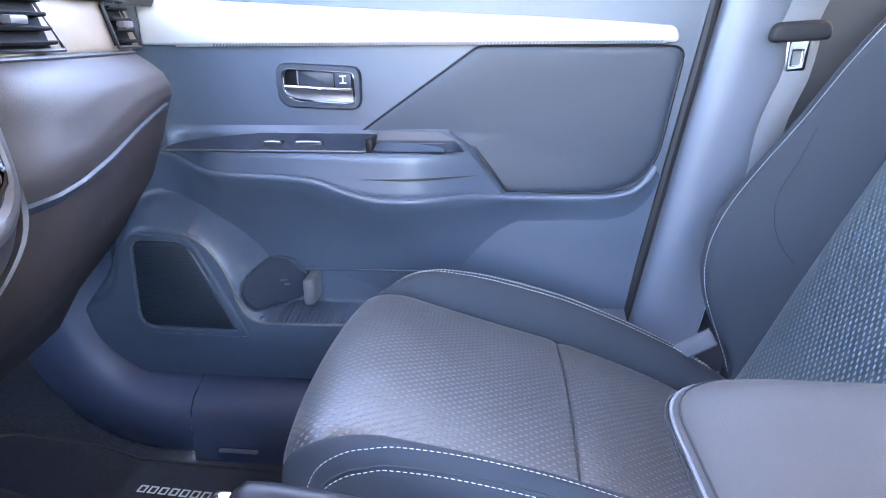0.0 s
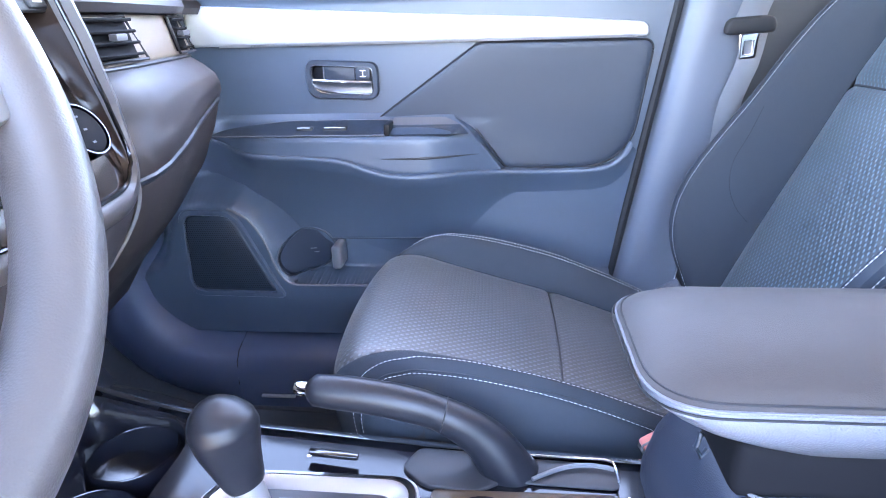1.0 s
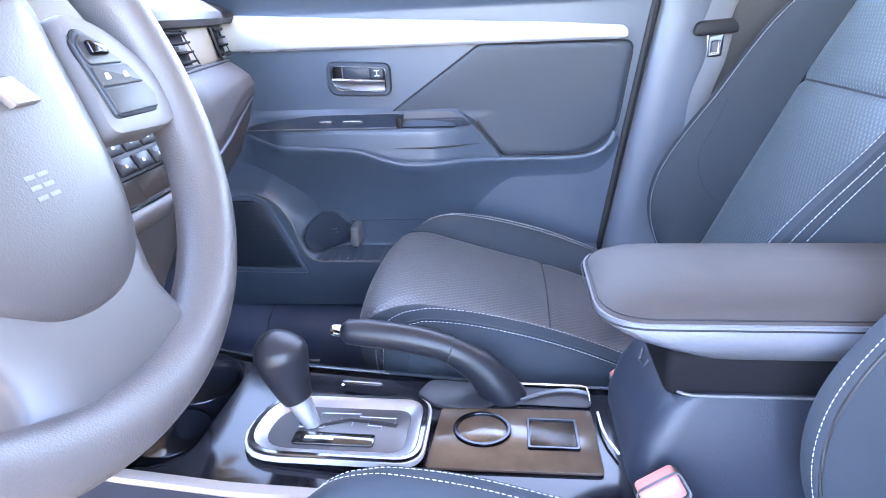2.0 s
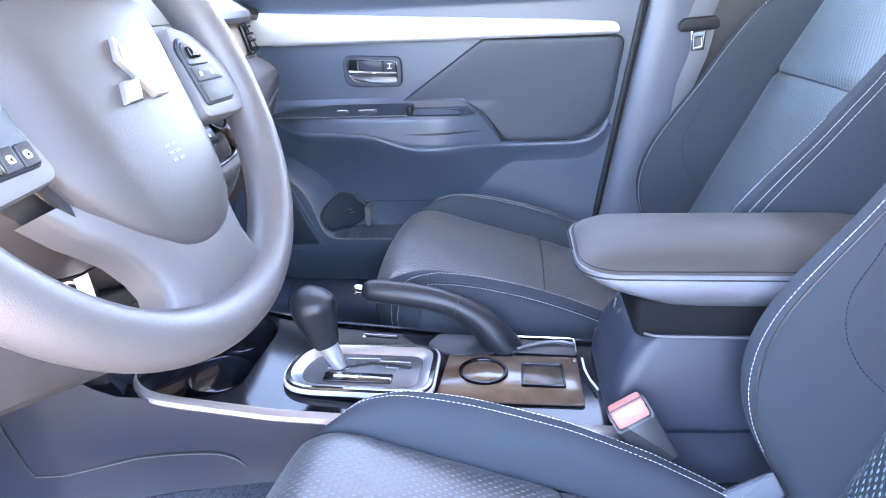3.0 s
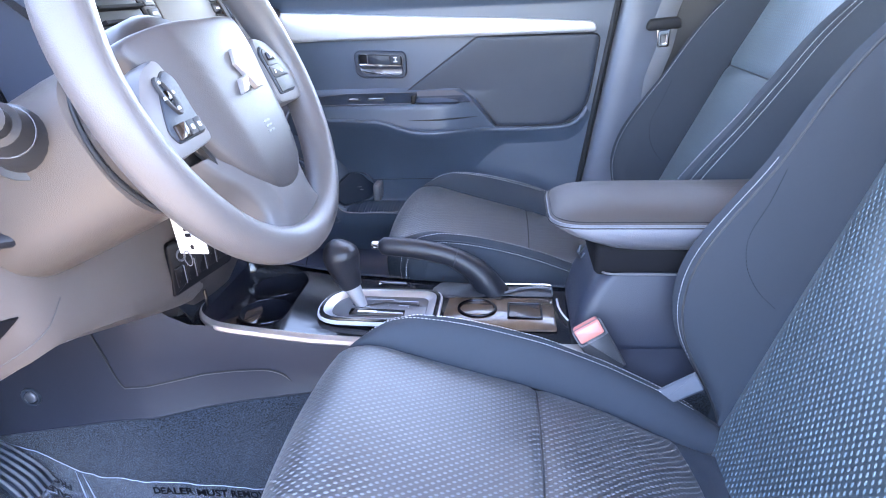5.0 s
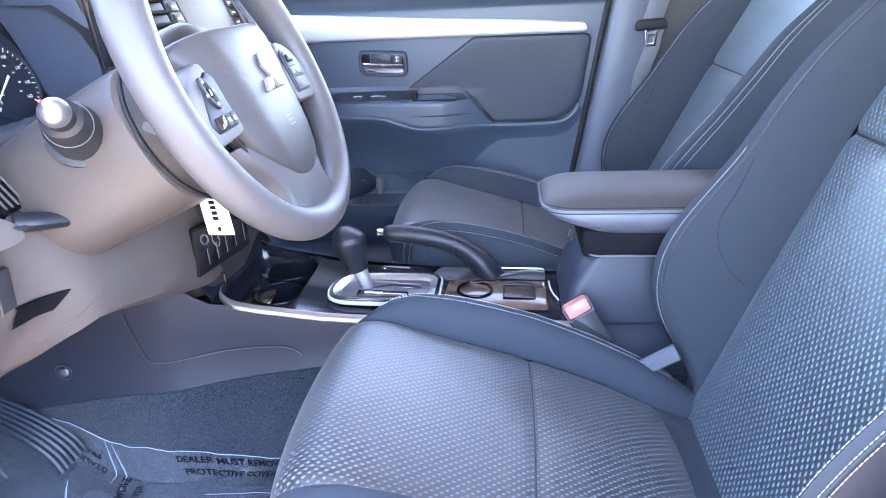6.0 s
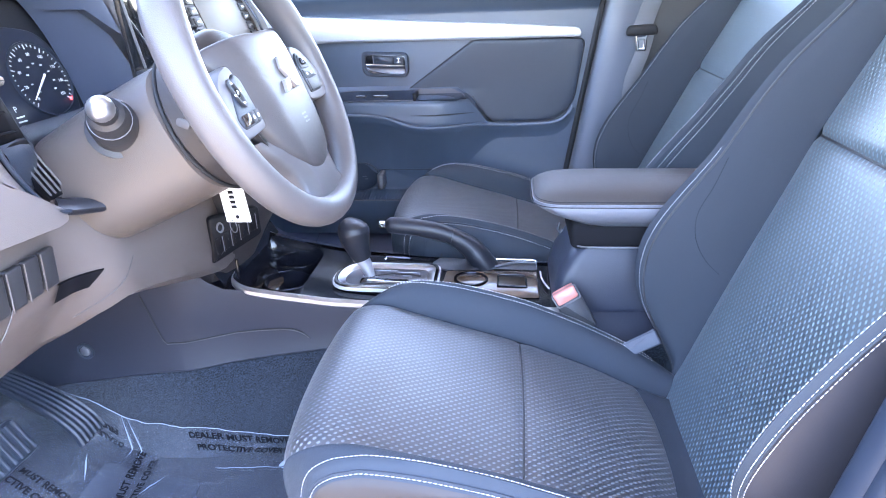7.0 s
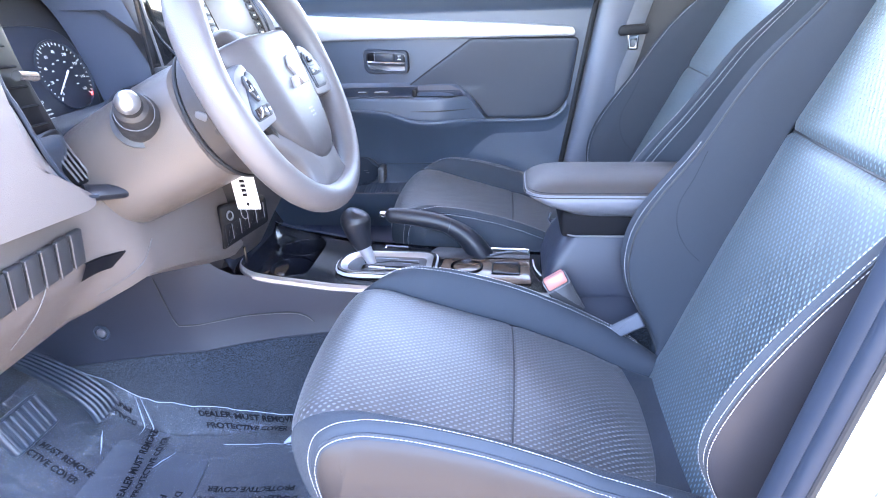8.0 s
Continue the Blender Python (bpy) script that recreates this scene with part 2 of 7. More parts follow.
def film_mat():
    """Clear creased plastic film: mostly see-through, faintly milky, with gloss, and glints painted along the creases.
    """
    m = bpy.data.materials.new("clear film")
    m.use_nodes = True
    nt = m.node_tree
    b = nt.nodes["Principled BSDF"]
    b.inputs["Base Color"].default_value = (0.40, 0.45, 0.53, 1)
    b.inputs["Roughness"].default_value = 0.4
    gloss = nt.nodes.new("ShaderNodeBsdfGlossy")
    gloss.inputs["Roughness"].default_value = 0.13
    fres = nt.nodes.new("ShaderNodeFresnel")
    fres.inputs["IOR"].default_value = 1.55
    tr = nt.nodes.new("ShaderNodeBsdfTransparent")
    tc = nt.nodes.new("ShaderNodeTexCoord")
    n = nt.nodes.new("ShaderNodeTexNoise")
    n.inputs["Scale"].default_value, n.inputs["Detail"].default_value = 9, 3
    nt.links.new(tc.outputs["Object"], n.inputs["Vector"])
    mr = nt.nodes.new("ShaderNodeMapRange")
    mr.inputs["From Min"].default_value, mr.inputs["From Max"].default_value = 0.35, 0.7
    mr.inputs["To Min"].default_value, mr.inputs["To Max"].default_value = 0.05, 0.11
    nt.links.new(n.outputs["Fac"], mr.inputs["Value"])
    bp = nt.nodes.new("ShaderNodeBump")
    bp.inputs["Strength"].default_value, bp.inputs["Distance"].default_value = 0.45, 0.005
    vo = nt.nodes.new("ShaderNodeTexVoronoi")
    vo.feature = "DISTANCE_TO_EDGE"
    vo.inputs["Scale"].default_value = 10
    warp = nt.nodes.new("ShaderNodeMix")
    warp.data_type = "VECTOR"
    warp.inputs[0].default_value = 0.12
    nt.links.new(tc.outputs["Object"], warp.inputs[4])
    nt.links.new(n.outputs["Color"], warp.inputs[5])
    nt.links.new(warp.outputs[1], vo.inputs["Vector"])
    nt.links.new(vo.outputs["Distance"], bp.inputs["Height"])
    nt.links.new(bp.outputs[0], b.inputs["Normal"])
    mx = nt.nodes.new("ShaderNodeMixShader")
    edge = nt.nodes.new("ShaderNodeMapRange")
    edge.inputs["From Min"].default_value, edge.inputs["From Max"].default_value = 0.0, 0.05
    edge.inputs["To Min"].default_value, edge.inputs["To Max"].default_value = 0.30, 0.0
    nt.links.new(vo.outputs["Distance"], edge.inputs["Value"])
    # Crease-line mask that paints glints into both milk and gloss.
    crease_glint = math_node(nt, "MULTIPLY", edge.outputs[0], math_node(nt, "SUBTRACT", math_node(nt, "MULTIPLY", n.outputs["Fac"], 2.4), 0.95))
    milk = math_node(nt, "ADD", mr.outputs[0], math_node(nt, "MAXIMUM", crease_glint, 0.0))
    nt.links.new(milk, mx.inputs[0])
    nt.links.new(tr.outputs[0], mx.inputs[1])
    nt.links.new(b.outputs[0], mx.inputs[2])
    nt.links.new(bp.outputs[0], gloss.inputs["Normal"])
    nt.links.new(bp.outputs[0], fres.inputs["Normal"])
    top = nt.nodes.new("ShaderNodeMixShader")
    nt.links.new(math_node(nt, "ADD", math_node(nt, "MULTIPLY", fres.outputs[0], 0.13), math_node(nt, "MULTIPLY", math_node(nt, "MAXIMUM", crease_glint, 0.0), 1.6)), top.inputs[0])
    nt.links.new(mx.outputs[0], top.inputs[1])
    nt.links.new(gloss.outputs[0], top.inputs[2])
    nt.links.new(top.outputs[0], nt.nodes["Material Output"].inputs["Surface"])
    return m


M_FILM = film_mat()


# ---- mesh helpers ----
def part(name, bm, material, parent=None, label="", smooth=40):
    """Links a bmesh as one mesh object under a thing or a part."""
    me = bpy.data.meshes.new(name)
    bmesh.ops.recalc_face_normals(bm, faces=bm.faces)
    bm.to_mesh(me)
    bm.free()
    for p in me.polygons:
        p.use_smooth = True
    me.set_sharp_from_angle(angle=radians(smooth))
    me.materials.append(material)
    ob = new(name, me)
    if parent:
        ob.parent = parent
    if label:
        tagged(ob, label)
    return ob


def thing(name, label, category, group="", kind=""):
    ob = new(name)
    ob.empty_display_size = 0.05
    return tagged(ob, label, category, group, kind)


def smooth_path(pts, n):
    """Points of a smooth curve through pts, evenly spread, as tuples of the same size."""
    p = np.array(pts, float)
    q = np.vstack([2 * p[0] - p[1], p, 2 * p[-1] - p[-2]])
    out = []
    for i in range(1, len(q) - 2):
        for k in range(16):
            t = k / 16
            out.append(0.5 * (2 * q[i] + (q[i + 1] - q[i - 1]) * t + (2 * q[i - 1] - 5 * q[i] + 4 * q[i + 1] - q[i + 2]) * t * t
                              + (3 * q[i] - q[i - 1] - 3 * q[i + 1] + q[i + 2]) * t ** 3))
    out.append(p[-1])
    out = np.array(out)
    d = np.concatenate([[0], np.cumsum(np.linalg.norm(np.diff(out, axis=0), axis=1))])
    want = np.linspace(0, d[-1], n)
    return np.stack([np.interp(want, d, out[:, k]) for k in range(out.shape[1])], axis=1)


def sheet(rows, closed=False, uvs=None, caps=False):
    """A bmesh skin through rows of points; closed joins each row's ends; caps closes the first and last row."""
    bm = bmesh.new()
    vs = [[bm.verts.new(p) for p in r] for r in rows]
    layer = bm.loops.layers.uv.new("UVMap") if uvs is not None else None
    n = len(rows[0])
    for i in range(len(rows) - 1):
        for j in range(n if closed else n - 1):
            k = (j + 1) % n
            quad = [(i, j), (i + 1, j), (i + 1, k), (i, k)]
            f = bm.faces.new([vs[a][b] for a, b in quad])
            if layer:
                for loop, (a, b) in zip(f.loops, quad):
                    loop[layer].uv = uvs[a][b]
    if caps:
        bm.faces.new(list(reversed(vs[0])))
        bm.faces.new(vs[-1])
    return bm


def tube(pts, r, seg=10, flat=1.0, up=(0, 0, 1)):
    """A round bar along pts; r a number or one for each point; flat squeezes it along up."""
    p = [Vector(q) for q in pts]
    rows = []
    for i, q in enumerate(p):
        d = (p[min(i + 1, len(p) - 1)] - p[max(i - 1, 0)]).normalized()
        s = d.cross(Vector(up))
        s = s.normalized() if s.length > 1e-4 else Vector((1, 0, 0))
        u = s.cross(d)
        rr = r[i] if isinstance(r, (list, tuple, np.ndarray)) else r
        rows.append([q + s * rr * math.cos(a) + u * rr * flat * math.sin(a) for a in (2 * math.pi * k / seg for k in range(seg))])
    return sheet(rows, closed=True, caps=True)


def box(x0, x1, y0, y1, z0, z1, bevel=0.004, seg=2):
    bm = bmesh.new()
    bmesh.ops.create_cube(bm, size=1)
    for v in bm.verts:
        v.co = Vector((x0 + (v.co.x + 0.5) * (x1 - x0), y0 + (v.co.y + 0.5) * (y1 - y0), z0 + (v.co.z + 0.5) * (z1 - z0)))
    if bevel:
        bmesh.ops.bevel(bm, geom=bm.edges[:], offset=bevel, segments=seg, affect="EDGES", profile=0.6)
    return bm


def round_poly(pts, radius, seg=5):
    """A polygon's corners rounded; radius a number or one for each corner."""
    out = []
    n = len(pts)
    for i in range(n):
        a, b, c = (Vector((*pts[(i + k) % n], 0)) for k in (-1, 0, 1))
        r = radius[i] if isinstance(radius, (list, tuple)) else radius
        d1, d2 = (a - b), (c - b)
        r = min(r, d1.length * 0.48, d2.length * 0.48)
        p, q = b + d1.normalized() * r, b + d2.normalized() * r
        if r < 1e-5:
            out.append((b.x, b.y))
            continue
        for k in range(seg + 1):
            t = k / seg
            w = p * (1 - t) ** 2 + b * 2 * t * (1 - t) + q * t * t
            out.append((w.x, w.y))
    return out


def slab(poly, m, depth, edge=0.0015):
    """A plate of outline poly in m's xy plane, from 0 up to depth, with a chamfered upper edge."""
    bm = bmesh.new()
    c = Vector((sum(p[0] for p in poly) / len(poly), sum(p[1] for p in poly) / len(poly)))
    def ring(z, inset):
        out = []
        n = len(poly)
        for i in range(n):
            a, b, d = Vector(poly[i - 1]), Vector(poly[i]), Vector(poly[(i + 1) % n])
            t = (d - a)
            nrm = Vector((-t.y, t.x)).normalized() if t.length else Vector((0, 0))
            if nrm.dot(c - b) < 0:
                nrm = -nrm
            w = b + nrm * inset
            out.append(bm.verts.new(m @ Vector((w.x, w.y, z))))
        return out
    rings = [ring(0, 0), ring(depth - edge, 0), ring(depth - edge * 0.3, edge * 0.35), ring(depth, edge)]
    n = len(poly)
    for a, b in zip(rings, rings[1:]):
        for i in range(n):
            bm.faces.new((a[i], a[(i + 1) % n], b[(i + 1) % n], b[i]))
    bm.faces.new(list(reversed(rings[0])))
    bm.faces.new(rings[-1])
    return bm


def frame_ring(outer, inner, m, depth):
    """A flat frame between two outlines with as many points each, raised by depth and rounded."""
    rows = []
    prof = ((0, 0), (0, depth * 0.7), (0.18, depth), (0.82, depth), (1, depth * 0.7), (1, -0.002))
    for w, h in prof:
        rows.append([m @ Vector((o[0] * (1 - w) + i[0] * w, o[1] * (1 - w) + i[1] * w, h)) for o, i in zip(outer, inner)])
    return sheet(rows, closed=True)


def stitches(pts, spacing=0.0056, length=0.0037, r=0.00040):
    """A row of threads along pts."""
    p = np.array(pts, float)
    d = np.concatenate([[0], np.cumsum(np.linalg.norm(np.diff(p, axis=0), axis=1))])
    at = lambda s: Vector([np.interp(s, d, p[:, k]) for k in range(3)])
    verts, faces = [], []
    s = 0.0
    while s + length < d[-1]:
        a, b = at(s), at(s + length)
        t = (b - a).normalized()
        u = t.cross(Vector((0.31, 0.22, 0.92))).normalized()
        w = t.cross(u)
        k = len(verts)
        for q, f in ((a, 0.5), (a * 0.75 + b * 0.25, 1), (a * 0.25 + b * 0.75, 1), (b, 0.5)):
            verts += [q + (u * x + w * y) * r * f for x, y in ((1, 0), (0, 1), (-1, 0), (0, -1))]
        for i in range(3):
            for j in range(4):
                faces.append((k + i * 4 + j, k + i * 4 + (j + 1) % 4, k + i * 4 + 4 + (j + 1) % 4, k + i * 4 + 4 + j))
        s += spacing
    me = bpy.data.meshes.new("tmp")
    me.from_pydata(verts, [], faces)
    bm = bmesh.new()
    bm.from_mesh(me)
    bpy.data.meshes.remove(me)
    return bm


def lettering(text, size, m, material, name="lettering", parent=None, bold=0.0):
    """Words as a thin mesh, from the built-in font, along m's x axis."""
    cu = bpy.data.curves.new("tmp", "FONT")
    cu.body, cu.size, cu.align_x, cu.align_y = text, size, "CENTER", "CENTER"
    cu.extrude = 0.0002
    cu.offset = bold
    cu.resolution_u = 3
    tmp = new("tmp", cu)
    me = bpy.data.meshes.new_from_object(tmp.evaluated_get(bpy.context.evaluated_depsgraph_get()))
    bpy.data.objects.remove(tmp)
    bpy.data.curves.remove(cu)
    me.transform(m)
    me.materials.clear()
    me.materials.append(material)
    me.name = name
    ob = new(name, me)
    if parent:
        ob.parent = parent
    return ob


def pillow(outline, m, depth, bulge):
    """A moulded pad of that outline with a soft edge and a slightly domed face."""
    c = Vector((sum(p[0] for p in outline) / len(outline), sum(p[1] for p in outline) / len(outline)))
    rows = []
    for f, h in ((1.0, 0.0), (1.0, 0.55 * depth), (0.985, 0.82 * depth), (0.955, 0.97 * depth), (0.90, depth), (0.6, depth + bulge * 0.7), (0.25, depth + bulge), (0.0, depth + bulge)):
        rows.append([m @ Vector((c.x + (p[0] - c.x) * f, c.y + (p[1] - c.y) * f, h)) for p in outline])
    return sheet(rows, closed=True)


def plane_at(o, x, y):
    """A pose whose x and y axes are those ways and whose z axis stands off the plane."""
    x = Vector(x).normalized()
    z = x.cross(Vector(y)).normalized()
    y = z.cross(x)
    m = Matrix((x, y, z)).transposed().to_4x4()
    m.translation = o
    return m


def ease(a, b, v):
    t = min(1.0, max(0.0, (v - a) / (b - a)))
    return t * t * (3 - 2 * t)


# ---- the setting: ground and the closed cabin round the seats ----
FLOOR = 0.085
ground = part("ground", sheet([[(-40, -40, -0.38), (-40, 40, -0.38)], [(40, -40, -0.38), (40, 40, -0.38)]]), M_GROUND)
tagged(ground, "pale warm concrete ground beside the car", "ground", kind="structure")


def floor_z(x):
    """The cabin floor, and the toe board that climbs ahead of it."""
    return FLOOR - 0.012 + 0.62 * max(0.0, -0.60 - x) ** 1.15


xs = np.linspace(-1.05, 0.55, 54)
ys = np.linspace(-0.70, 0.70, 36)
carpet = part("floor", sheet([[(x, y, floor_z(x) + 0.002 * noise.noise(Vector((x * 9, y * 9, 0)))) for y in ys] for x in xs]), M_CARPET)
tagged(carpet, "dark blue-grey loop carpet of the cabin floor", "floor", kind="structure")
tail = part("floor_rear", box(0.55, 2.2, -0.70, 0.70, 0.02, 0.07, 0), M_CARPET)
tagged(tail, "dark carpet behind the front seats", "floor", kind="structure")
# Unseen wall, added to keep low horizon light out of the cabin.
horizon_block = part("wall_horizon_block", box(-14, 14, -5.2, -5.0, -0.38, 1.10, 0.02), M_GROUND)
tagged(horizon_block, "unseen low wall added to block horizon light", "wall", kind="structure")
roof = part("ceiling", box(-0.56, 2.24, -0.63, 0.78, 1.26, 1.30, 0.01), M_LINING)
tagged(roof, "plain light grey headliner", "ceiling", kind="structure")
fire = part("wall_front", box(-1.10, -1.06, -0.72, 0.72, 0.0, 0.82, 0), M_DARK)
tagged(fire, "dark bulkhead ahead of the footwells", "wall", kind="structure")
for side, nm in ((1, "wall_front_right"), (-1, "wall_front_left")):
    w = part(nm, box(-1.10, -0.77, side * 0.74 - 0.02, side * 0.74 + 0.02, 0.0, 0.86, 0.01), M_DARK)
    tagged(w, "dark trim beside the footwell ahead of the door", "wall", kind="structure")
back = part("wall_rear", box(2.2, 2.24, -0.72, 0.72, 0.0, 0.80, 0), M_HARD)
tagged(back, "dark trim behind the cabin", "wall", kind="structure")
for side, nm in ((1, "wall_right"), (-1, "wall_left")):
    w = part(nm, box(0.335 if side > 0 else 0.50, 2.2, min(side * 0.725, side * 0.765), max(side * 0.725, side * 0.765), 0.0, 0.98 if side > 0 else 0.86, 0.01), M_DARK)
    tagged(w, "dark rear door trim", "wall", kind="structure")
for side, nm in ((1, "pillar_front_right"), (-1, "pillar_front_left")):
    p = part(nm, tube([(-1.05, side * 0.70, 0.80), (-0.80, side * 0.685, 1.05), (-0.55, side * 0.68, 1.27)], 0.035, 8), M_LINING)
    tagged(p, "grey windscreen pillar trim", "pillar", kind="structure")

# centre pillar beside the passenger door, with its rubber seal
rows = []
for z in np.linspace(0.10, 1.28, 40):
    x0 = 0.232 + (z - 0.336) * 0.165 - 0.0 * z
    lean = -0.10 * max(0, z - 0.82)
    prof = ((0.000, 0.735), (0.004, 0.712), (0.012, 0.700), (0.028, 0.690), (0.06, 0.690), (0.10, 0.694), (0.118, 0.700), (0.126, 0.715), (0.128, 0.75))
    rows.append([(x0 + dx, y + lean, z) for dx, y in prof])
pillar = part("pillar_centre_right", sheet(rows), M_PILLAR)
tagged(pillar, "pale blue-grey moulded centre pillar trim", "pillar", kind="structure")
seal = part("door_seal", tube([(0.226 + (z - 0.336) * 0.165, 0.705 - 0.10 * max(0, z - 0.82), z) for z in np.linspace(0.10, 1.28, 30)], 0.0085, 8), M_RUBBER)
tagged(seal, "black rubber door seal along the pillar", "seal", kind="structure")

# passenger sill with its cover and the side trim that sweeps up ahead of the door
def sill_rows(sign):
    prof = ((0.735, 0.215), (0.69, 0.212), (0.66, 0.205), (0.635, 0.195), (0.61, 0.185), (0.596, 0.170), (0.590, 0.145), (0.588, 0.10), (0.585, 0.06))
    return [[(x, sign * y, z) for y, z in prof] for x in np.linspace(-0.52, 0.46, 24)]


sill = part("sill_right", sheet(sill_rows(1)), M_SILL)
tagged(sill, "dark plastic door sill cover", "sill", kind="structure")
path = smooth_path([(-0.518, 0.0), (-0.58, 0.004), (-0.64, 0.025), (-0.685, 0.075), (-0.71, 0.15), (-0.73, 0.26), (-0.76, 0.42), (-0.80, 0.56)], 34)
rows = []
for k, (x, dz) in enumerate(path):
    a = path[min(k + 1, 33)] - path[max(k - 1, 0)]
    nx, nz = -a[1], a[0]
    ln = math.hypot(nx, nz)
    nx, nz = -nx / ln, -nz / ln
    w = 1 + 0.4 * k / 33
    rows.append([(x + nx * o * w, y, 0.185 + dz + nz * o * w) for o, y in ((0.035, 0.735), (0.03, 0.68), (0.02, 0.65), (0.008, 0.625), (-0.006, 0.605), (-0.022, 0.594), (-0.05, 0.588), (-0.10, 0.60), (-0.16, 0.66))])
kick = part("sill_trim_right", sheet(rows), M_SILL)
tagged(kick, "dark plastic kick panel curving up ahead of the door", "trim", kind="structure")
sill_gap = part("sill_seam", tube([(-0.519, 0.69, 0.2135), (-0.519, 0.66, 0.2065), (-0.519, 0.61, 0.1865), (-0.519, 0.5955, 0.170), (-0.519, 0.589, 0.12)], 0.0012, 6), M_RUBBER)
tagged(sill_gap, "dark joint between the sill cover and kick panel", "trim", kind="structure")
plate = part("sill_plate", box(0.20, 0.42, 0.600, 0.640, 0.215, 0.226, 0.003), M_SILVER)
tagged(plate, "silver sill plate strip by the seat", "sill plate", kind="structure")

# driver's side opening: sill, rubber seal and white body beyond
sill_l = part("sill_left", sheet(sill_rows(-1)), M_HARD)
tagged(sill_l, "dark plastic door sill cover", "sill", kind="structure")
def jamb_x(z):
    """The line of the seal down the centre pillar."""
    return 0.335 + (z - 0.5) * 0.186 + 0.10 * max(0, 0.42 - z)


rows, skin = [], []
for z in np.linspace(-0.05, 1.28, 34):
    x0, lean = jamb_x(z), 0.10 * max(0, z - 0.82)
    rows.append([(x0 + dx, y + lean, z) for dx, y in ((0.090, -0.600), (0.006, -0.646), (-0.001, -0.651), (-0.003, -0.656), (-0.001, -0.672), (0.002, -0.676), (0.0, -0.681), (0.0005, -0.688), (0.005, -0.695), (0.014, -0.699))])
    skin.append([(x0 + dx, y + lean, z) for dx, y in ((0.010, -0.700), (0.011, -0.706), (0.016, -0.712), (0.024, -0.714), (0.026, -0.718), (0.034, -0.726), (0.09, -0.73), (0.13, -0.75), (0.16, -0.80), (0.6, -0.81))])
bpl = part("pillar_centre_left", sheet(rows), M_JAMB)
tagged(bpl, "grey centre pillar trim at the open door", "pillar", kind="structure")
body = part("body_side", sheet(skin), M_PAINT)
tagged(body, "white painted door frame of the car body", "car body", kind="structure")
seal2 = part("door_seal_left", tube([(jamb_x(z) + 0.009, -0.699 + 0.10 * max(0, z - 0.82), z) for z in np.linspace(0.0, 1.28, 30)], 0.0035, 8), M_RUBBER)
tagged(seal2, "black rubber seal round the open doorway", "seal", kind="structure")
lower = part("body_sill", box(-0.95, 0.42, -0.80, -0.71, -0.05, 0.19, 0.02, 3), M_PAINT)
tagged(lower, "white painted sill of the car body", "car body", kind="structure")
striker = thing("door_striker", "chrome door striker bolted to the white door frame", "striker")
part("striker_plate", slab(round_poly([(-0.02, -0.03), (0.02, -0.03), (0.02, 0.03), (-0.02, 0.03)], 0.008), plane_at((0.392, -0.7285, 0.515), (1, 0, 0), (0, 0, 1)), 0.004), M_STEEL, striker)
part("striker_loop", tube([(0.388, -0.73, 0.530), (0.388, -0.752, 0.530), (0.388, -0.758, 0.515), (0.388, -0.752, 0.500), (0.388, -0.73, 0.500)], 0.004, 8), M_CHROME, striker)


# ---- passenger door ----
door = thing("passenger_door", "closed black front passenger door with silver trim strip", "car door")


RIM = smooth_path([(-0.80, 0.30), (-0.66, 0.36), (-0.615, 0.45), (-0.58, 0.482), (-0.505, 0.482), (-0.488, 0.475), (-0.463, 0.456), (-0.441, 0.419), (-0.426, 0.370), (-0.412, 0.341), (-0.392, 0.329), (-0.35, 0.327), (-0.10, 0.328), (0.4, 0.335)], 160)


def door_y(x, z, hole=True):
    y = 0.702
    if z > 0.835:
        y -= 0.045 * ease(0.835, 0.885, z)
    # below the arm rest
    y -= 0.010 * (1 - ease(0.30, 0.46, z)) * ease(-0.10, 0.10, x)
    gap = np.hypot(RIM[:, 0] - x, RIM[:, 1] - z)
    near = int(np.argmin(gap))
    below = z < np.interp(x, RIM[:, 0], RIM[:, 1])
    d = -float(gap[near]) if below else float(gap[near])
    crisp = ease(-0.415, -0.375, RIM[near, 0])
    wide = 0.055 * (1 - crisp) + 0.012 * crisp
    base = y
    out = 0.628 + 0.012 * (1 - ease(0.22, 0.30, z))
    w = 1 - ease(-0.002, wide, d)
    y = base * (1 - w) + min(base, out) * w
    if hole and ((x + 0.371) / 0.048) ** 2 + ((z - 0.379) / 0.041) ** 2 < 1:
        y = max(y, 0.715)
    return y


xs, zs = np.linspace(-0.76, 0.305, 280), np.linspace(0.215, 0.905, 210)
rows = []
for z in zs:
    lim = 0.226 + (z - 0.336) * 0.165 - 0.008
    r = []
    for x in xs:
        xx = -0.76 + (x + 0.76) * (lim + 0.76) / (0.305 + 0.76)
        r.append((xx, door_y(xx, z), z))
    rows.append([(r[0][0], 0.74, z)] + r + [(r[-1][0] + 0.002, 0.74, z)])
rows = [[(p[0], 0.74, 0.212) for p in rows[0]]] + rows + [[(p[0], 0.74, 0.91) for p in rows[-1]]]
part("door_panel", sheet(rows), M_DOOR, door)


LIP = smooth_path([(-0.56, 0.602), (-0.448, 0.583), (-0.337, 0.577), (-0.275, 0.571), (-0.225, 0.554), (-0.173, 0.543), (-0.066, 0.543), (0.022, 0.539), (0.111, 0.537), (0.190, 0.541), (0.226, 0.558), (0.244, 0.588)], 110)


def arm_low(x):
    """Where the arm rest's face meets the lower panel."""
    return float(np.interp(x, LIP[:104, 0], LIP[:104, 1]))


def arm_out(x):
    """How far the arm rest stands off the door, as a share of its full depth."""
    return ease(-0.560, -0.43, x) * (1 - 0.74 * ease(-0.15, 0.03, x))


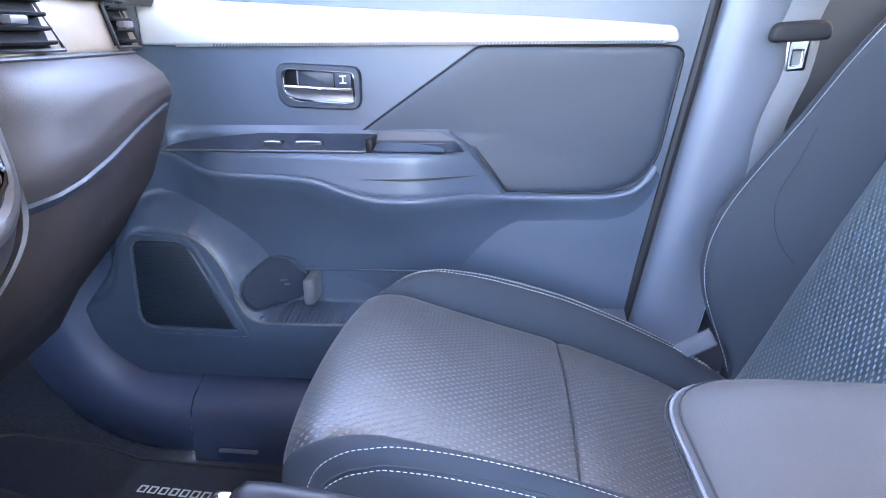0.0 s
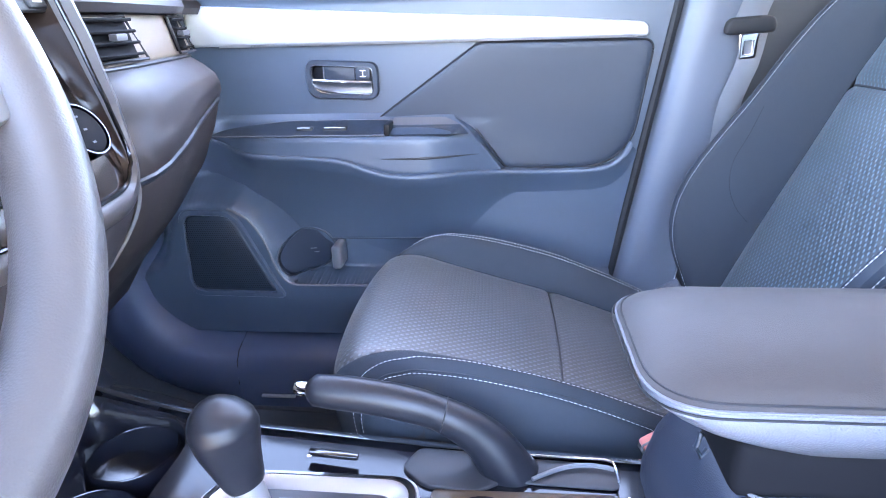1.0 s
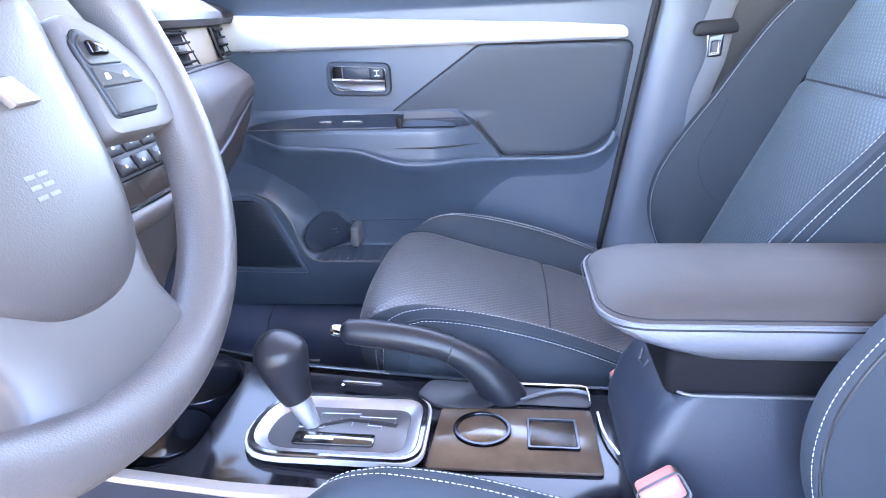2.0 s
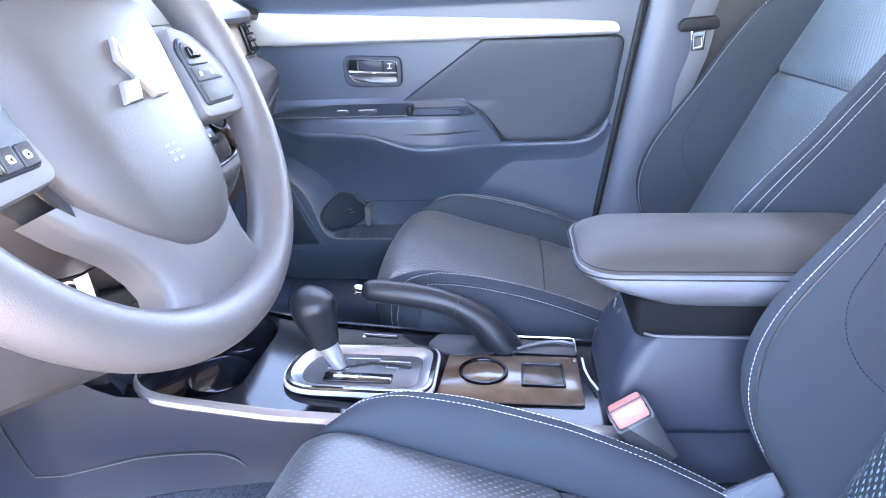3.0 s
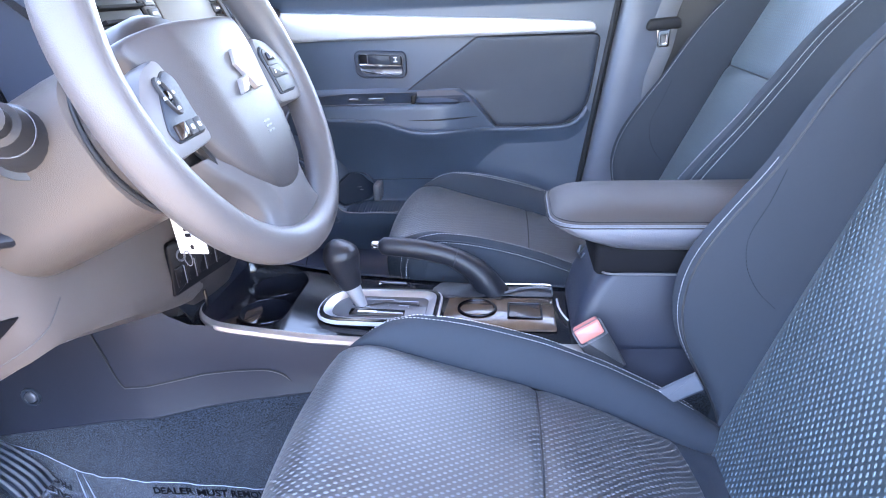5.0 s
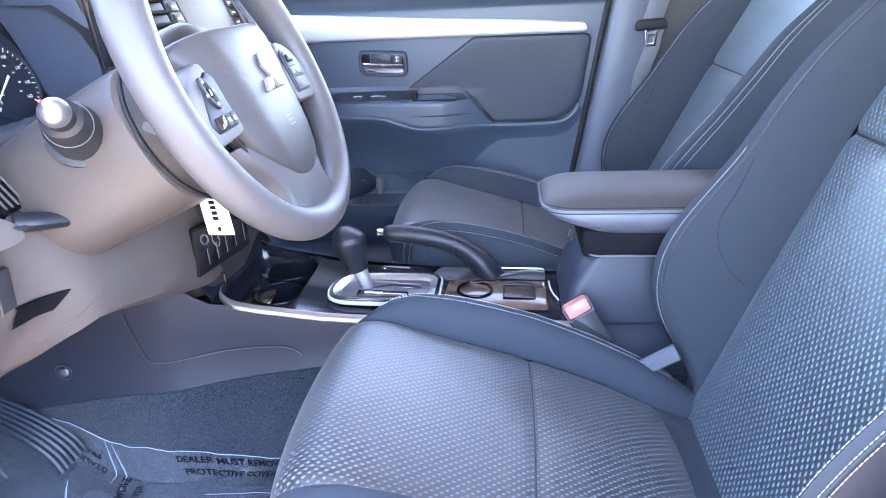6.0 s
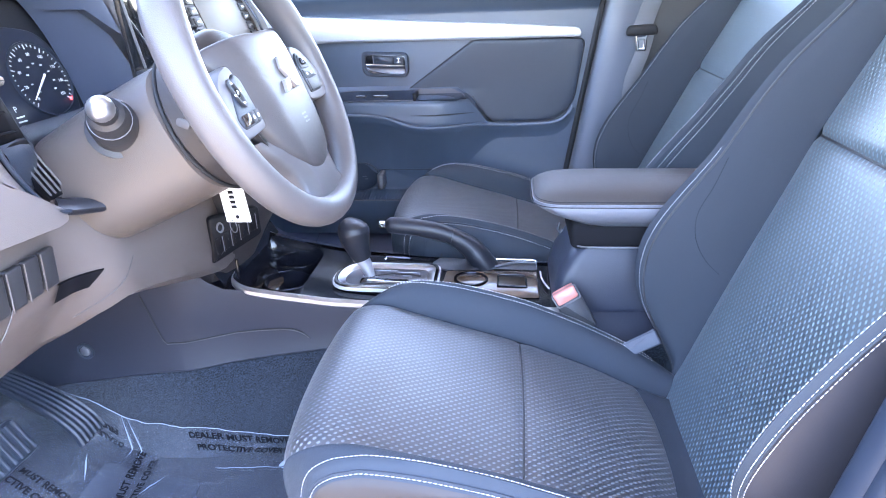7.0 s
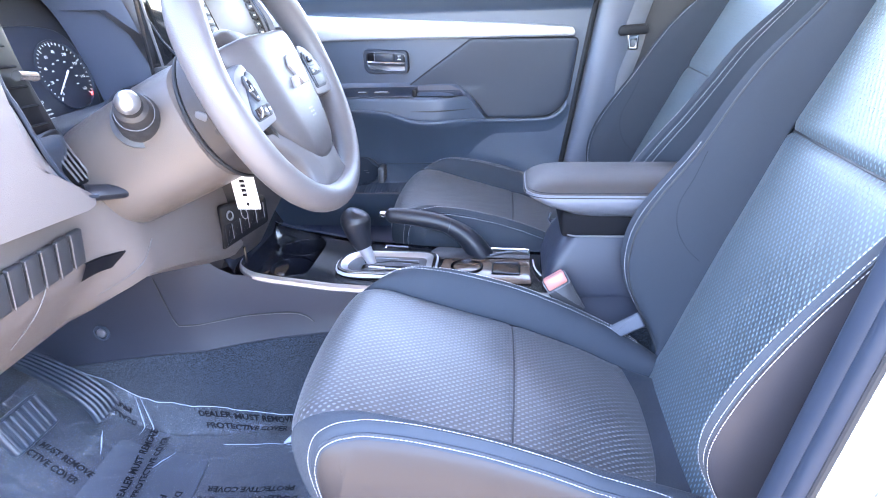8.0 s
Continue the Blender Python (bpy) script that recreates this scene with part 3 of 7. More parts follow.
ARM = ((0.650, -0.003, -0.075), (0.6335, 0.010, -0.062), (0.6165, 0.056, -0.037), (0.6130, 0.0630, -0.034), (0.6060, 0.0668, -0.029), (None, 0.0715, 0.020), (None, 0.064, 0.024), (None, 0.020, 0.028))


def arm_point(u, v):
    """A point of the arm rest: u along it, v from above its top (0) round its face to below (7)."""
    k = min(6, int(v))
    f = v - k
    depth, end = (ARM[k][q] * (1 - f) + ARM[k + 1][q] * f for q in (1, 2))
    x = -0.545 + (end + 0.545) * u
    lows = (0.002, -0.006, -0.020)
    zz = [ARM[j][0] if j < 5 else arm_low(x) + lows[j - 5] for j in (k, k + 1)]
    z = zz[0] * (1 - f) + zz[1] * f
    gone = ease(0.0, 1.0, (x - (end - 0.010)) / 0.010)
    return (x, 0.702 - depth * arm_out(x) * (1 - gone) + 0.003 * gone, z)


us = np.concatenate([np.linspace(0, 0.975, 60), np.linspace(0.978, 1.0, 10)])
vs_ = np.concatenate([np.linspace(0, 1, 4)[:-1], np.linspace(1, 2, 6)[:-1], np.linspace(2, 4, 9)[:-1], np.linspace(4, 5, 8)[:-1], np.linspace(5, 7, 6)])
part("armrest", sheet([[arm_point(u, v) for u in us] for v in vs_]), M_DOOR, door, "moulded door arm rest", smooth=60)
FACE = plane_at((0, 0.702, 0), (1, 0, 0), (0, 0, 1))

# lower panel: a rounded lip under the arm rest, rolling back into the door
rows = []
for k, (x, z) in enumerate(LIP):
    a, b = LIP[max(0, k - 1)], LIP[min(len(LIP) - 1, k + 1)]
    t = Vector((b[0] - a[0], b[1] - a[1])).normalized()
    nx, nz = t.y, -t.x
    out = 0.0745 * arm_out(x) + 0.002 if x < 0.03 else 0.019 - 0.009 * ease(0.03, 0.12, x)
    deep = 0.20 - 0.145 * ease(-0.12, 0.05, x)
    r = []
    for d, o in ((-0.004, out - 0.012), (-0.0030, out - 0.003), (-0.0012, out), (0.0015, out + 0.0012), (0.006, out + 0.0010)):
        r.append((x + nx * d, 0.702 - o, z + nz * d))
    for f in np.linspace(0.12, 1, 14):
        r.append((x + nx * deep * f * 0.4, 0.702 - (out + 0.0010) * (1 - f) ** 1.9 + 0.0012 * f, z + nz * 0.006 * (1 - f) - (abs(nz) * deep) * f))
    rows.append(r)
part("lower_panel", sheet(rows), M_DOOR, door, "lower door panel with a rounded upper lip", smooth=70)

ins = round_poly([(-0.030, 0.766), (0.272, 0.764), (0.247, 0.588), (0.195, 0.543), (0.016, 0.541), (-0.048, 0.616), (-0.225, 0.630), (-0.195, 0.652)],
                 [0.01, 0.022, 0.05, 0.05, 0.02, 0.01, 0.01, 0.05], 6)
part("insert_panel", pillow(ins, FACE, 0.0055, -0.0035), M_INSERT, door, "smooth dark vinyl insert")
part("insert_seam", tube([(x, 0.6985, z) for x, z in ins + ins[:1]], 0.0021, 6), M_RUBBER, door)

strip = round_poly([(-0.56, 0.770), (0.262, 0.769), (0.255, 0.792), (0.10, 0.804), (-0.12, 0.815), (-0.56, 0.842)], [0.002, 0.012, 0.03, 0.1, 0.1, 0.002], 6)
ts = part("trim_strip", slab(strip, FACE, 0.012, 0.005), M_STRIP, door, "bright satin silver trim strip")
part("strip_band", sheet([[(x, 0.6885, 0.7678), (x, 0.6872, 0.7722)] for x in np.linspace(-0.50, 0.24, 3)]), M_SILVER, ts, "fine twisted lower edge")
verts, faces = [], []
for x in np.arange(-0.44, 0.235, 0.0052):
    k = len(verts)
    verts += [(x, 0.6870, 0.7680), (x + 0.0018, 0.6870, 0.7680), (x + 0.0046, 0.6862, 0.7718), (x + 0.0028, 0.6862, 0.7718)]
    faces.append((k, k + 1, k + 2, k + 3))
me = bpy.data.meshes.new("tmp")
me.from_pydata(verts, [], faces)
bm = bmesh.new()
bm.from_mesh(me)
tagged(part("strip_twist", bm, M_HARD, ts), kind="stuff")

# inside handle
bezel_o = round_poly([(-0.346, 0.676), (-0.212, 0.671), (-0.212, 0.737), (-0.346, 0.744)], [0.026, 0.020, 0.016, 0.020], 6)
bezel_i = round_poly([(-0.333, 0.686), (-0.223, 0.680), (-0.223, 0.727), (-0.336, 0.734)], [0.026, 0.010, 0.008, 0.014], 6)
hb = part("handle_bezel", frame_ring(bezel_o, bezel_i, FACE, 0.011), M_INSERT, door, "dark grey rounded handle surround")
part("handle_cup", slab(bezel_i, FACE, 0.002, 0.001), M_VENT, hb)
part("cup_line", tube([(x, 0.6935, z) for x, z in bezel_i + bezel_i[:1]], 0.0009, 6), M_CHROME, hb, "thin bright recess edge")
part("handle_back", slab(round_poly([(-0.312, 0.7075), (-0.256, 0.7060), (-0.256, 0.7285), (-0.312, 0.7315)], 0.004, 4), FACE, 0.0035, 0.001), M_HARD, hb)
part("back_rib", box(-0.3145, -0.3125, 0.697, 0.7005, 0.7075, 0.7315, 0.0005), M_GREY, hb)
rows = []
for k in range(14):
    f = k / 13
    x = -0.3315 + 0.1075 * f
    zt_, zb_ = 0.7090 - 0.0055 * f, float(np.interp(f, (0, 0.12, 0.5, 1), (0.6935, 0.6880, 0.6835, 0.6810)))
    bow = 0.003 * math.sin(math.pi * f)
    rows.append([(x, 0.701, zt_), (x, 0.6875 - bow, zt_), (x, 0.6855 - bow, zt_ - 0.0020), (x, 0.6890 - bow, zt_ - 0.0055), (x, 0.6915 - bow, (zt_ + zb_) / 2), (x, 0.6905 - bow, zb_ + 0.003), (x, 0.6930, zb_), (x, 0.701, zb_)])
lever = part("door_handle", sheet(rows, closed=True, caps=True), M_LEVER, door, "chrome release lever", smooth=50)
part("handle_edge", tube([(-0.331, 0.6875, 0.7088), (-0.28, 0.6845, 0.7062), (-0.2255, 0.6875, 0.7036)], 0.0016, 8), M_CHROME, lever, "bright lever edge")
part("finger_mark", box(-0.292, -0.270, 0.6828, 0.6845, 0.7032, 0.7050, 0.0006), M_CHROME, lever)
lk = part("lock_knob", slab(round_poly([(-0.2535, 0.7065), (-0.2265, 0.7050), (-0.2265, 0.7290), (-0.2535, 0.7310)], 0.003, 4), FACE, 0.008, 0.002), M_HARD, door, "dark grey sliding lock")
for x0, x1, z0, z1 in ((-0.2452, -0.2345, 0.7222, 0.7236), (-0.2406, -0.2392, 0.7128, 0.7222), (-0.2452, -0.2345, 0.7118, 0.7132)):
    part("lock_mark", slab([(x0, z0), (x1, z0), (x1, z1), (x0, z1)], FACE @ Matrix.Translation((0, 0, 0.0078)), 0.0008, 0.0002), M_WHITE, lk)

# switch plate on the arm rest, its buttons and the pull cup
def arm_top(x, v):
    """A point of the arm rest's top; v from its cabin edge (0) to the door skin (1)."""
    return Vector((x, 0.634 + 0.062 * v, 0.6125 + 0.020 * v))


rows = []
for v in np.linspace(0.04, 0.96, 10):
    x0 = -0.520 + 0.155 * v ** 2.2
    rows.append([arm_top(x, v) + Vector((0, 0, 0.0035 + 0.001 * math.sin(math.pi * v))) for x in np.linspace(x0, -0.192 - 0.012 * (1 - v), 24)])
sp = part("switch_plate", sheet(rows), M_HARD, door, "dark switch plate")
edge = [arm_top(-0.196, 0.04)] + [arm_top(-0.520 + 0.155 * v ** 2.2, v) for v in np.linspace(0.04, 0.96, 16)] + [arm_top(-0.19, 0.96)]
part("plate_edge", tube([p + Vector((0, 0, 0.003)) for p in edge], 0.0014, 6), M_GREY, sp)
for x0, wd in ((-0.362, 0.030), (-0.312, 0.044)):
    part("window_switch", box(x0, x0 + wd, 0.652, 0.672, 0.616, 0.6285, 0.003), M_DARK, sp)
    part("switch_mark", tube([(x0 + 0.003, 0.6535, 0.6275), (x0 + wd * 0.5, 0.652, 0.6285), (x0 + wd - 0.003, 0.6535, 0.6275)], 0.0011, 6), M_BRUSH, sp)
rows = []
for v in np.linspace(0.06, 0.62, 8):
    dip = -0.011 * math.sin(math.pi * min(1, (v - 0.06) / 0.5))
    rows.append([arm_top(x, v) + Vector((0, 0, 0.0030 + dip * ease(-0.188, -0.180, x) * (1 - ease(-0.085, -0.060, x)))) for x in np.linspace(-0.188, -0.045 - 0.03 * v, 20)])
part("pull_cup", sheet(rows), M_HARD, door, "dark pull cup")
rows = []
for v in np.linspace(0.52, 1.0, 7):
    f = (v - 0.52) / 0.48
    rows.append([arm_top(x, v) + Vector((0, -0.004 * f, 0.001 + 0.0075 * f - 0.0025 * f * f)) for x in np.linspace(-0.187, -0.052 - 0.040 * f, 18)])
part("cup_wall", sheet(rows), M_PALE, door, "smooth pale far side of the pull cup")
part("plate_step", box(-0.198, -0.187, 0.640, 0.696, 0.611, 0.6345, 0.003), M_VENT, door)
part("arm_groove", tube([(x, arm_point((x + 0.545) / 0.545, 4.6)[1] + 0.0002, 0.574) for x in np.linspace(-0.205, -0.030, 12)], [0.0004 + 0.0020 * math.sin(math.pi * k / 11) for k in range(12)], 6), M_DARK, door)
slant = [arm_point(1.0, v) for v in np.linspace(2.2, 5, 12)]
part("arm_end_seam", tube([(p[0] + 0.001, 0.6955, p[2]) for p in slant], 0.0014, 6), M_RUBBER, door)
# loudspeaker, pocket rim and cup well
spk = round_poly([(-0.600, 0.315), (-0.425, 0.312), (-0.498, 0.468), (-0.592, 0.470)], [0.03, 0.012, 0.025, 0.02], 6)
SPK = plane_at((0, 0.634, 0), (1, 0, 0), (0, 0, 1))
g = part("speaker_grille", slab(spk, SPK, 0.009, 0.004), M_HARD, door, "finely perforated black speaker grille")
holes = []
for i in range(42):
    for j in range(36):
        x, z = -0.594 + i * 0.0042 + (j % 2) * 0.0021, 0.322 + j * 0.0040
        if x < np.interp(z, (0.31, 0.47), (-0.433, -0.506)) and z < 0.462:
            holes.append((x, z))
verts, faces = [], []
for x, z in holes:
    k = len(verts)
    verts += [(x + 0.0012 * math.cos(a), 0.6246, z + 0.0012 * math.sin(a)) for a in (0, 1.05, 2.09, 3.14, 4.19, 5.24)]
    faces.append(tuple(range(k, k + 6)))
me = bpy.data.meshes.new("tmp")
me.from_pydata(verts, [], faces)
bm = bmesh.new()
bm.from_mesh(me)
tagged(part("grille_hole", bm, M_RUBBER, g), kind="stuff")
so = round_poly([(-0.612, 0.303), (-0.408, 0.300), (-0.492, 0.480), (-0.603, 0.482)], [0.035, 0.012, 0.03, 0.025], 6)
part("speaker_frame", frame_ring(so, spk, SPK, 0.012), M_DOOR, door, "rounded speaker surround")
rim = [(-0.505, 0.482), (-0.488, 0.475), (-0.463, 0.456), (-0.441, 0.419), (-0.426, 0.370), (-0.412, 0.341), (-0.392, 0.329), (-0.35, 0.327), (-0.28, 0.328), (-0.10, 0.330)]
part("pocket_rim", tube([(x, 0.627, z) for x, z in smooth_path(rim, 50)], 0.0026, 8), M_PALE, door, "pale rounded pocket rim")
turn = [2 * math.pi * k / 40 for k in range(40)]
lip = [(-0.371 + 0.050 * math.cos(a), -0.001 + door_y(-0.371 + 0.052 * math.cos(a), 0.379 + 0.045 * math.sin(a), False), 0.379 + 0.043 * math.sin(a)) for a in turn]
ymid = sum(p[1] for p in lip) / len(lip)
shrink = lambda f, dy: [(-0.371 + (x + 0.371) * f, min(ymid + (y - ymid) * f + dy, 0.712), 0.379 + (z - 0.379) * f) for x, y, z in lip]
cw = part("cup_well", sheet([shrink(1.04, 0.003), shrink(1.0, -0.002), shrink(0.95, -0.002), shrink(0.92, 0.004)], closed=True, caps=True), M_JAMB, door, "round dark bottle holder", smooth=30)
part("cup_rim", tube([tuple(p) for p in shrink(0.98, -0.002)] + [tuple(shrink(0.98, -0.002)[0])], 0.0020, 8), M_HARD, cw)
for x0, x1, z0 in ((-0.384, -0.372, 0.383), (-0.368, -0.356, 0.384), (-0.386, -0.352, 0.376)):
    part("cup_mark", tube([(x0, ymid + 0.0015, z0), (x1, ymid + 0.0015, z0 + 0.001)], 0.0009, 6), M_GREY, cw)
part("pocket_hook", box(-0.318, -0.299, 0.646, 0.70, 0.352, 0.400, 0.008, 3), M_GREY, door, "small pocket divider")
part("pocket_line", tube([(x, 0.684, 0.404 + 0.01 * (x + 0.33)) for x in np.linspace(-0.325, -0.05, 10)], 0.0015, 6), M_HARD, door)


# ---- front seats ----
def seat(label, recline, sides, outer):
    top = thing("front_seat", label, "car seat", "front seats")
    both = smooth_path([(-0.120, 0.17, -0.085, 0.17), (-0.158, 0.23, -0.118, 0.24), (-0.184, 0.30, -0.142, 0.31), (-0.195, 0.35, -0.154, 0.36), (-0.196, 0.392, -0.154, 0.398),
                        (-0.186, 0.418, -0.142, 0.430), (-0.162, 0.433, -0.118, 0.448), (-0.125, 0.434, -0.095, 0.454), (-0.08, 0.421, -0.068, 0.457), (0.0, 0.397, 0.0, 0.449), (0.10, 0.369, 0.10, 0.423),
                        (0.20, 0.336, 0.20, 0.383), (0.28, 0.308, 0.28, 0.346), (0.36, 0.285, 0.355, 0.298)], 96)
    prof, crest = both[:, :2], both[:, 2:]
    K = len(prof)
    tang = np.gradient(prof, axis=0)
    tang /= np.linalg.norm(tang, axis=1)[:, None]
    nrm = np.stack([-tang[:, 1], tang[:, 0]], axis=1)
    run = np.concatenate([[0], np.cumsum(np.linalg.norm(np.diff(prof, axis=0), axis=1))])
    half = [float(np.interp(prof[k][0], (0.0, 0.10, 0.19, 0.26, 0.36), (0.170, 0.168, 0.160, 0.146, 0.130))) if prof[k][0] > 0 else 0.170 for k in range(K)]

    def crown(k, f):
        """Bulge of the centre cloth, with the cross seam pressed in."""
        x = prof[k][0]
        seam = math.exp(-((x - 0.093) / 0.006) ** 2) * 0.004
        nose = 1 - ease(0.15, 0.32, run[k])
        return 0.010 * (1 - f * f) - seam - 0.006 * math.exp(-((abs(f) - 1) / 0.04) ** 2) - 0.012 * nose * f ** 4 - 0.013 * math.exp(-((x - 0.288) / 0.034) ** 2) * (1 - f ** 6)

    kend = int(np.argmin(abs(prof[:, 0] - 0.278)))
    ks = int(np.argmin(abs(prof[:, 0] - 0.093)))
    fs = np.linspace(-1, 1, 27)
    rear = lambda k, f: (0.020 * (1 - f ** 4) - 0.006) * ease(0.19, 0.278, prof[k][0]) * (1 - ease(0.285, 0.36, prof[k][0]))
    at = lambda k, f, up=0.0: (prof[k][0] + rear(k, f) + nrm[k][0] * (crown(k, f) + up), f * half[k], prof[k][1] - 0.40 * rear(k, f) + nrm[k][1] * (crown(k, f) + up))
    uv = [[(f * half[k], run[k]) for f in fs] for k in range(kend + 1)]
    cush = part("cushion", sheet([[at(k, f) for f in fs] for k in range(kend + 1)], uvs=uv), M_CUSHION, top, "grey patterned cloth seat cushion")
    part("cushion_seam", tube([at(ks, f, 0.001) for f in np.linspace(-0.98, 0.98, 20)], 0.0014, 6), M_DARK, cush)
    part("cushion_rear", sheet([[at(k, f, -0.002 if k == kend else 0.0) for f in fs] for k in range(kend, K)]), M_SIDE, top, "plain dark cloth behind the cushion")

    def bol(k, w, side):
        """A point of the cushion's side bolster; w 0 at the cloth, 0.54 on the crest, 1 at the outer foot."""
        f, c = Vector((prof[k][0], 0, prof[k][1])), Vector((crest[k][0], 0, crest[k][1]))
        n = Vector((nrm[k][0], 0, nrm[k][1]))
        wide = 0.037 * (1 + 0.3 * ease(0.05, 0.3, prof[k][0]))
        if w <= 0.54:
            t = w / 0.54
            p = f.lerp(c, t ** 0.8) + n * (0.010 * math.sin(math.pi * t) * ease(-0.2, -0.1, prof[k][0]) - 0.006 * (1 - t) ** 6)
            y = half[k] + wide * t ** 1.2
        else:
            t = (w - 0.54) / 0.46
            p = c - n * (0.004 * math.sin(math.pi * min(1, t * 3)) + 0.085 * t ** 1.5)
            y = half[k] + wide + 0.032 * math.sin(t * math.pi / 2) ** 0.8
        return Vector((p.x, side * y, p.z))

    for side in (1, -1):
        ws = np.linspace(0, 0.67, 22)
        b = part("cushion_bolster", sheet([[bol(k, w, side) for w in ws] for k in range(K)]), M_SIDE, top, "dark plain cloth bolster")
        part("bolster_skirt", sheet([[bol(k, w, side) for w in np.linspace(0.67, 1, 10)] for k in range(K)]), M_SIDECOVER if outer < 0 else M_SIDE, top, "smooth outer bolster")
        k0 = int(np.argmin(abs(run - 0.12)))
        for w in ((0.43, 0.54) if outer < 0 and side > 0 else (0.40, 0.48) if side > 0 else (0.53, 0.645)):
            part("stitching", stitches([bol(k, w, side) + Vector((nrm[k][0], 0, nrm[k][1])) * 0.0012 for k in range(k0, K - 6)]), M_THREAD, b, "white stitching")
        part("bolster_welt", tube([bol(k, 0.62, side) + Vector((nrm[k][0], 0, nrm[k][1])) * 0.0003 for k in range(k0, K - 4)], 0.0018, 6), M_SIDE, b)
        # moulded side cover
        rows = []
        for k in range(0, K, 2):
            p = bol(k, 1, side)
            q = Vector((min(0.36, max(p.x + 0.02, -0.10)), side * 0.225, 0.15))
            rows.append([p, p.lerp(q, 0.3) + Vector((0, side * 0.006, 0)), p.lerp(q, 0.7) + Vector((0, side * 0.006, 0)), q])
        part("side_cover", sheet(rows), M_SIDECOVER, top, "taupe-grey vinyl seat side")
        part("seat_rail", box(-0.14, 0.36, side * 0.20 - 0.02, side * 0.20 + 0.02, FLOOR - 0.012, 0.16, 0.004), M_DARK, top)

    # backrest
    bp = smooth_path([(0.300, 0.235), (0.325, 0.285), (0.349, 0.335), (0.385, 0.42), (0.428, 0.52), (0.468, 0.61), (0.508, 0.702), (0.552, 0.80), (0.597, 0.905), (0.630, 0.985), (0.655, 1.02), (0.70, 1.035)], 80)
    bp[:, 0] += recline * (bp[:, 1] - 0.335)
    bt = np.gradient(bp, axis=0)
    bt /= np.linalg.norm(bt, axis=1)[:, None]
    bn = np.stack([-bt[:, 1], bt[:, 0]], axis=1)
    br = np.concatenate([[0], np.cumsum(np.linalg.norm(np.diff(bp, axis=0), axis=1))])
    kseam = int(np.argmin(abs(bp[:, 1] - 0.702)))
    bhalf = [float(np.interp(z, (0.23, 0.33, 0.5, 0.7, 0.9, 1.03), (0.160, 0.170, 0.195, 0.222, 0.222, 0.17))) for z in bp[:, 1]]

    def bcrown(k, f):
        seam = math.exp(-((br[k] - br[kseam]) / 0.007) ** 2) * 0.006
        return 0.006 * (1 - f * f) - seam - 0.006 * math.exp(-((abs(f) - 1) / 0.04) ** 2)

    fs = np.linspace(-1, 1, 25)
    rows = [[(bp[k][0] + bn[k][0] * bcrown(k, f), f * bhalf[k], bp[k][1] + bn[k][1] * bcrown(k, f)) for f in fs] for k in range(80)]
    uv = [[(f * bhalf[k], br[k]) for f in fs] for k in range(80)]
    bk = part("backrest", sheet(rows, uvs=uv), M_BACK, top, "patterned cloth backrest with teal windscreen light in its colour")
    part("backrest_seam", tube([(bp[kseam][0] + bn[kseam][0] * (bcrown(kseam, f) + 0.001), f * bhalf[kseam], bp[kseam][1] + bn[kseam][1] * (bcrown(kseam, f) + 0.001)) for f in np.linspace(-0.97, 0.97, 24)], 0.0018, 6), M_DARK, bk)

    ztab = bp[:, 1]
    hh = np.interp(ztab, (0.22, 0.30, 0.345, 0.40, 0.44, 0.50, 0.577, 0.65, 0.765, 0.86, 0.95, 1.04), (-0.05, -0.03, 0.02, 0.085, 0.106, 0.114, 0.110, 0.100, 0.084, 0.048, 0.030, 0.015))
    wwd = np.interp(ztab, (0.22, 0.30, 0.37, 0.45, 0.6, 0.8, 1.04), (0.022, 0.032, 0.050, 0.062, 0.052, 0.044, 0.045))
    ker = np.hanning(11)[1:-1] / np.hanning(11)[1:-1].sum()
    hh, wwd = (np.convolve(np.pad(q, 4, mode="edge"), ker, mode="valid") for q in (hh, wwd))

    def swell(k, side):
        """Extra fullness of the bolster at the small of the back."""
        if outer < 0 and side == outer:
            return 0.013 * ease(0.30, 0.40, ztab[k]) * (1 - ease(0.62, 0.9, ztab[k]))
        full = 0.024 if outer < 0 else 0.012
        return full * ease(0.28, 0.40, ztab[k]) * (1 - ease(0.46, 0.64, ztab[k]))

    def lift(k, w, side):
        n = Vector((bn[k][0], 0, bn[k][1]))
        return n * 0.0012 if w < 0.62 else (n * 0.6 + Vector((0, side, 0))).normalized() * 0.0013

    def bbol(k, w, side):
        h, wd = float(hh[k]) + swell(k, side), float(wwd[k])
        oy = wd * np.interp(w, (0, 0.1, 0.25, 0.42, 0.55, 0.66, 0.76, 0.88, 1), (0, 0.10, 0.33, 0.58, 0.76, 0.89, 0.97, 1.0, 0.93))
        on = np.interp(w, (0, 0.1, 0.25, 0.42, 0.55, 0.66, 0.76, 0.88, 1), (-0.006, 0.22 * h, 0.66 * h, 0.94 * h, h, 0.93 * h, 0.70 * h, 0.0, -0.10))
        return Vector((bp[k][0] + bn[k][0] * on, side * (bhalf[k] + oy), bp[k][1] + bn[k][1] * on))

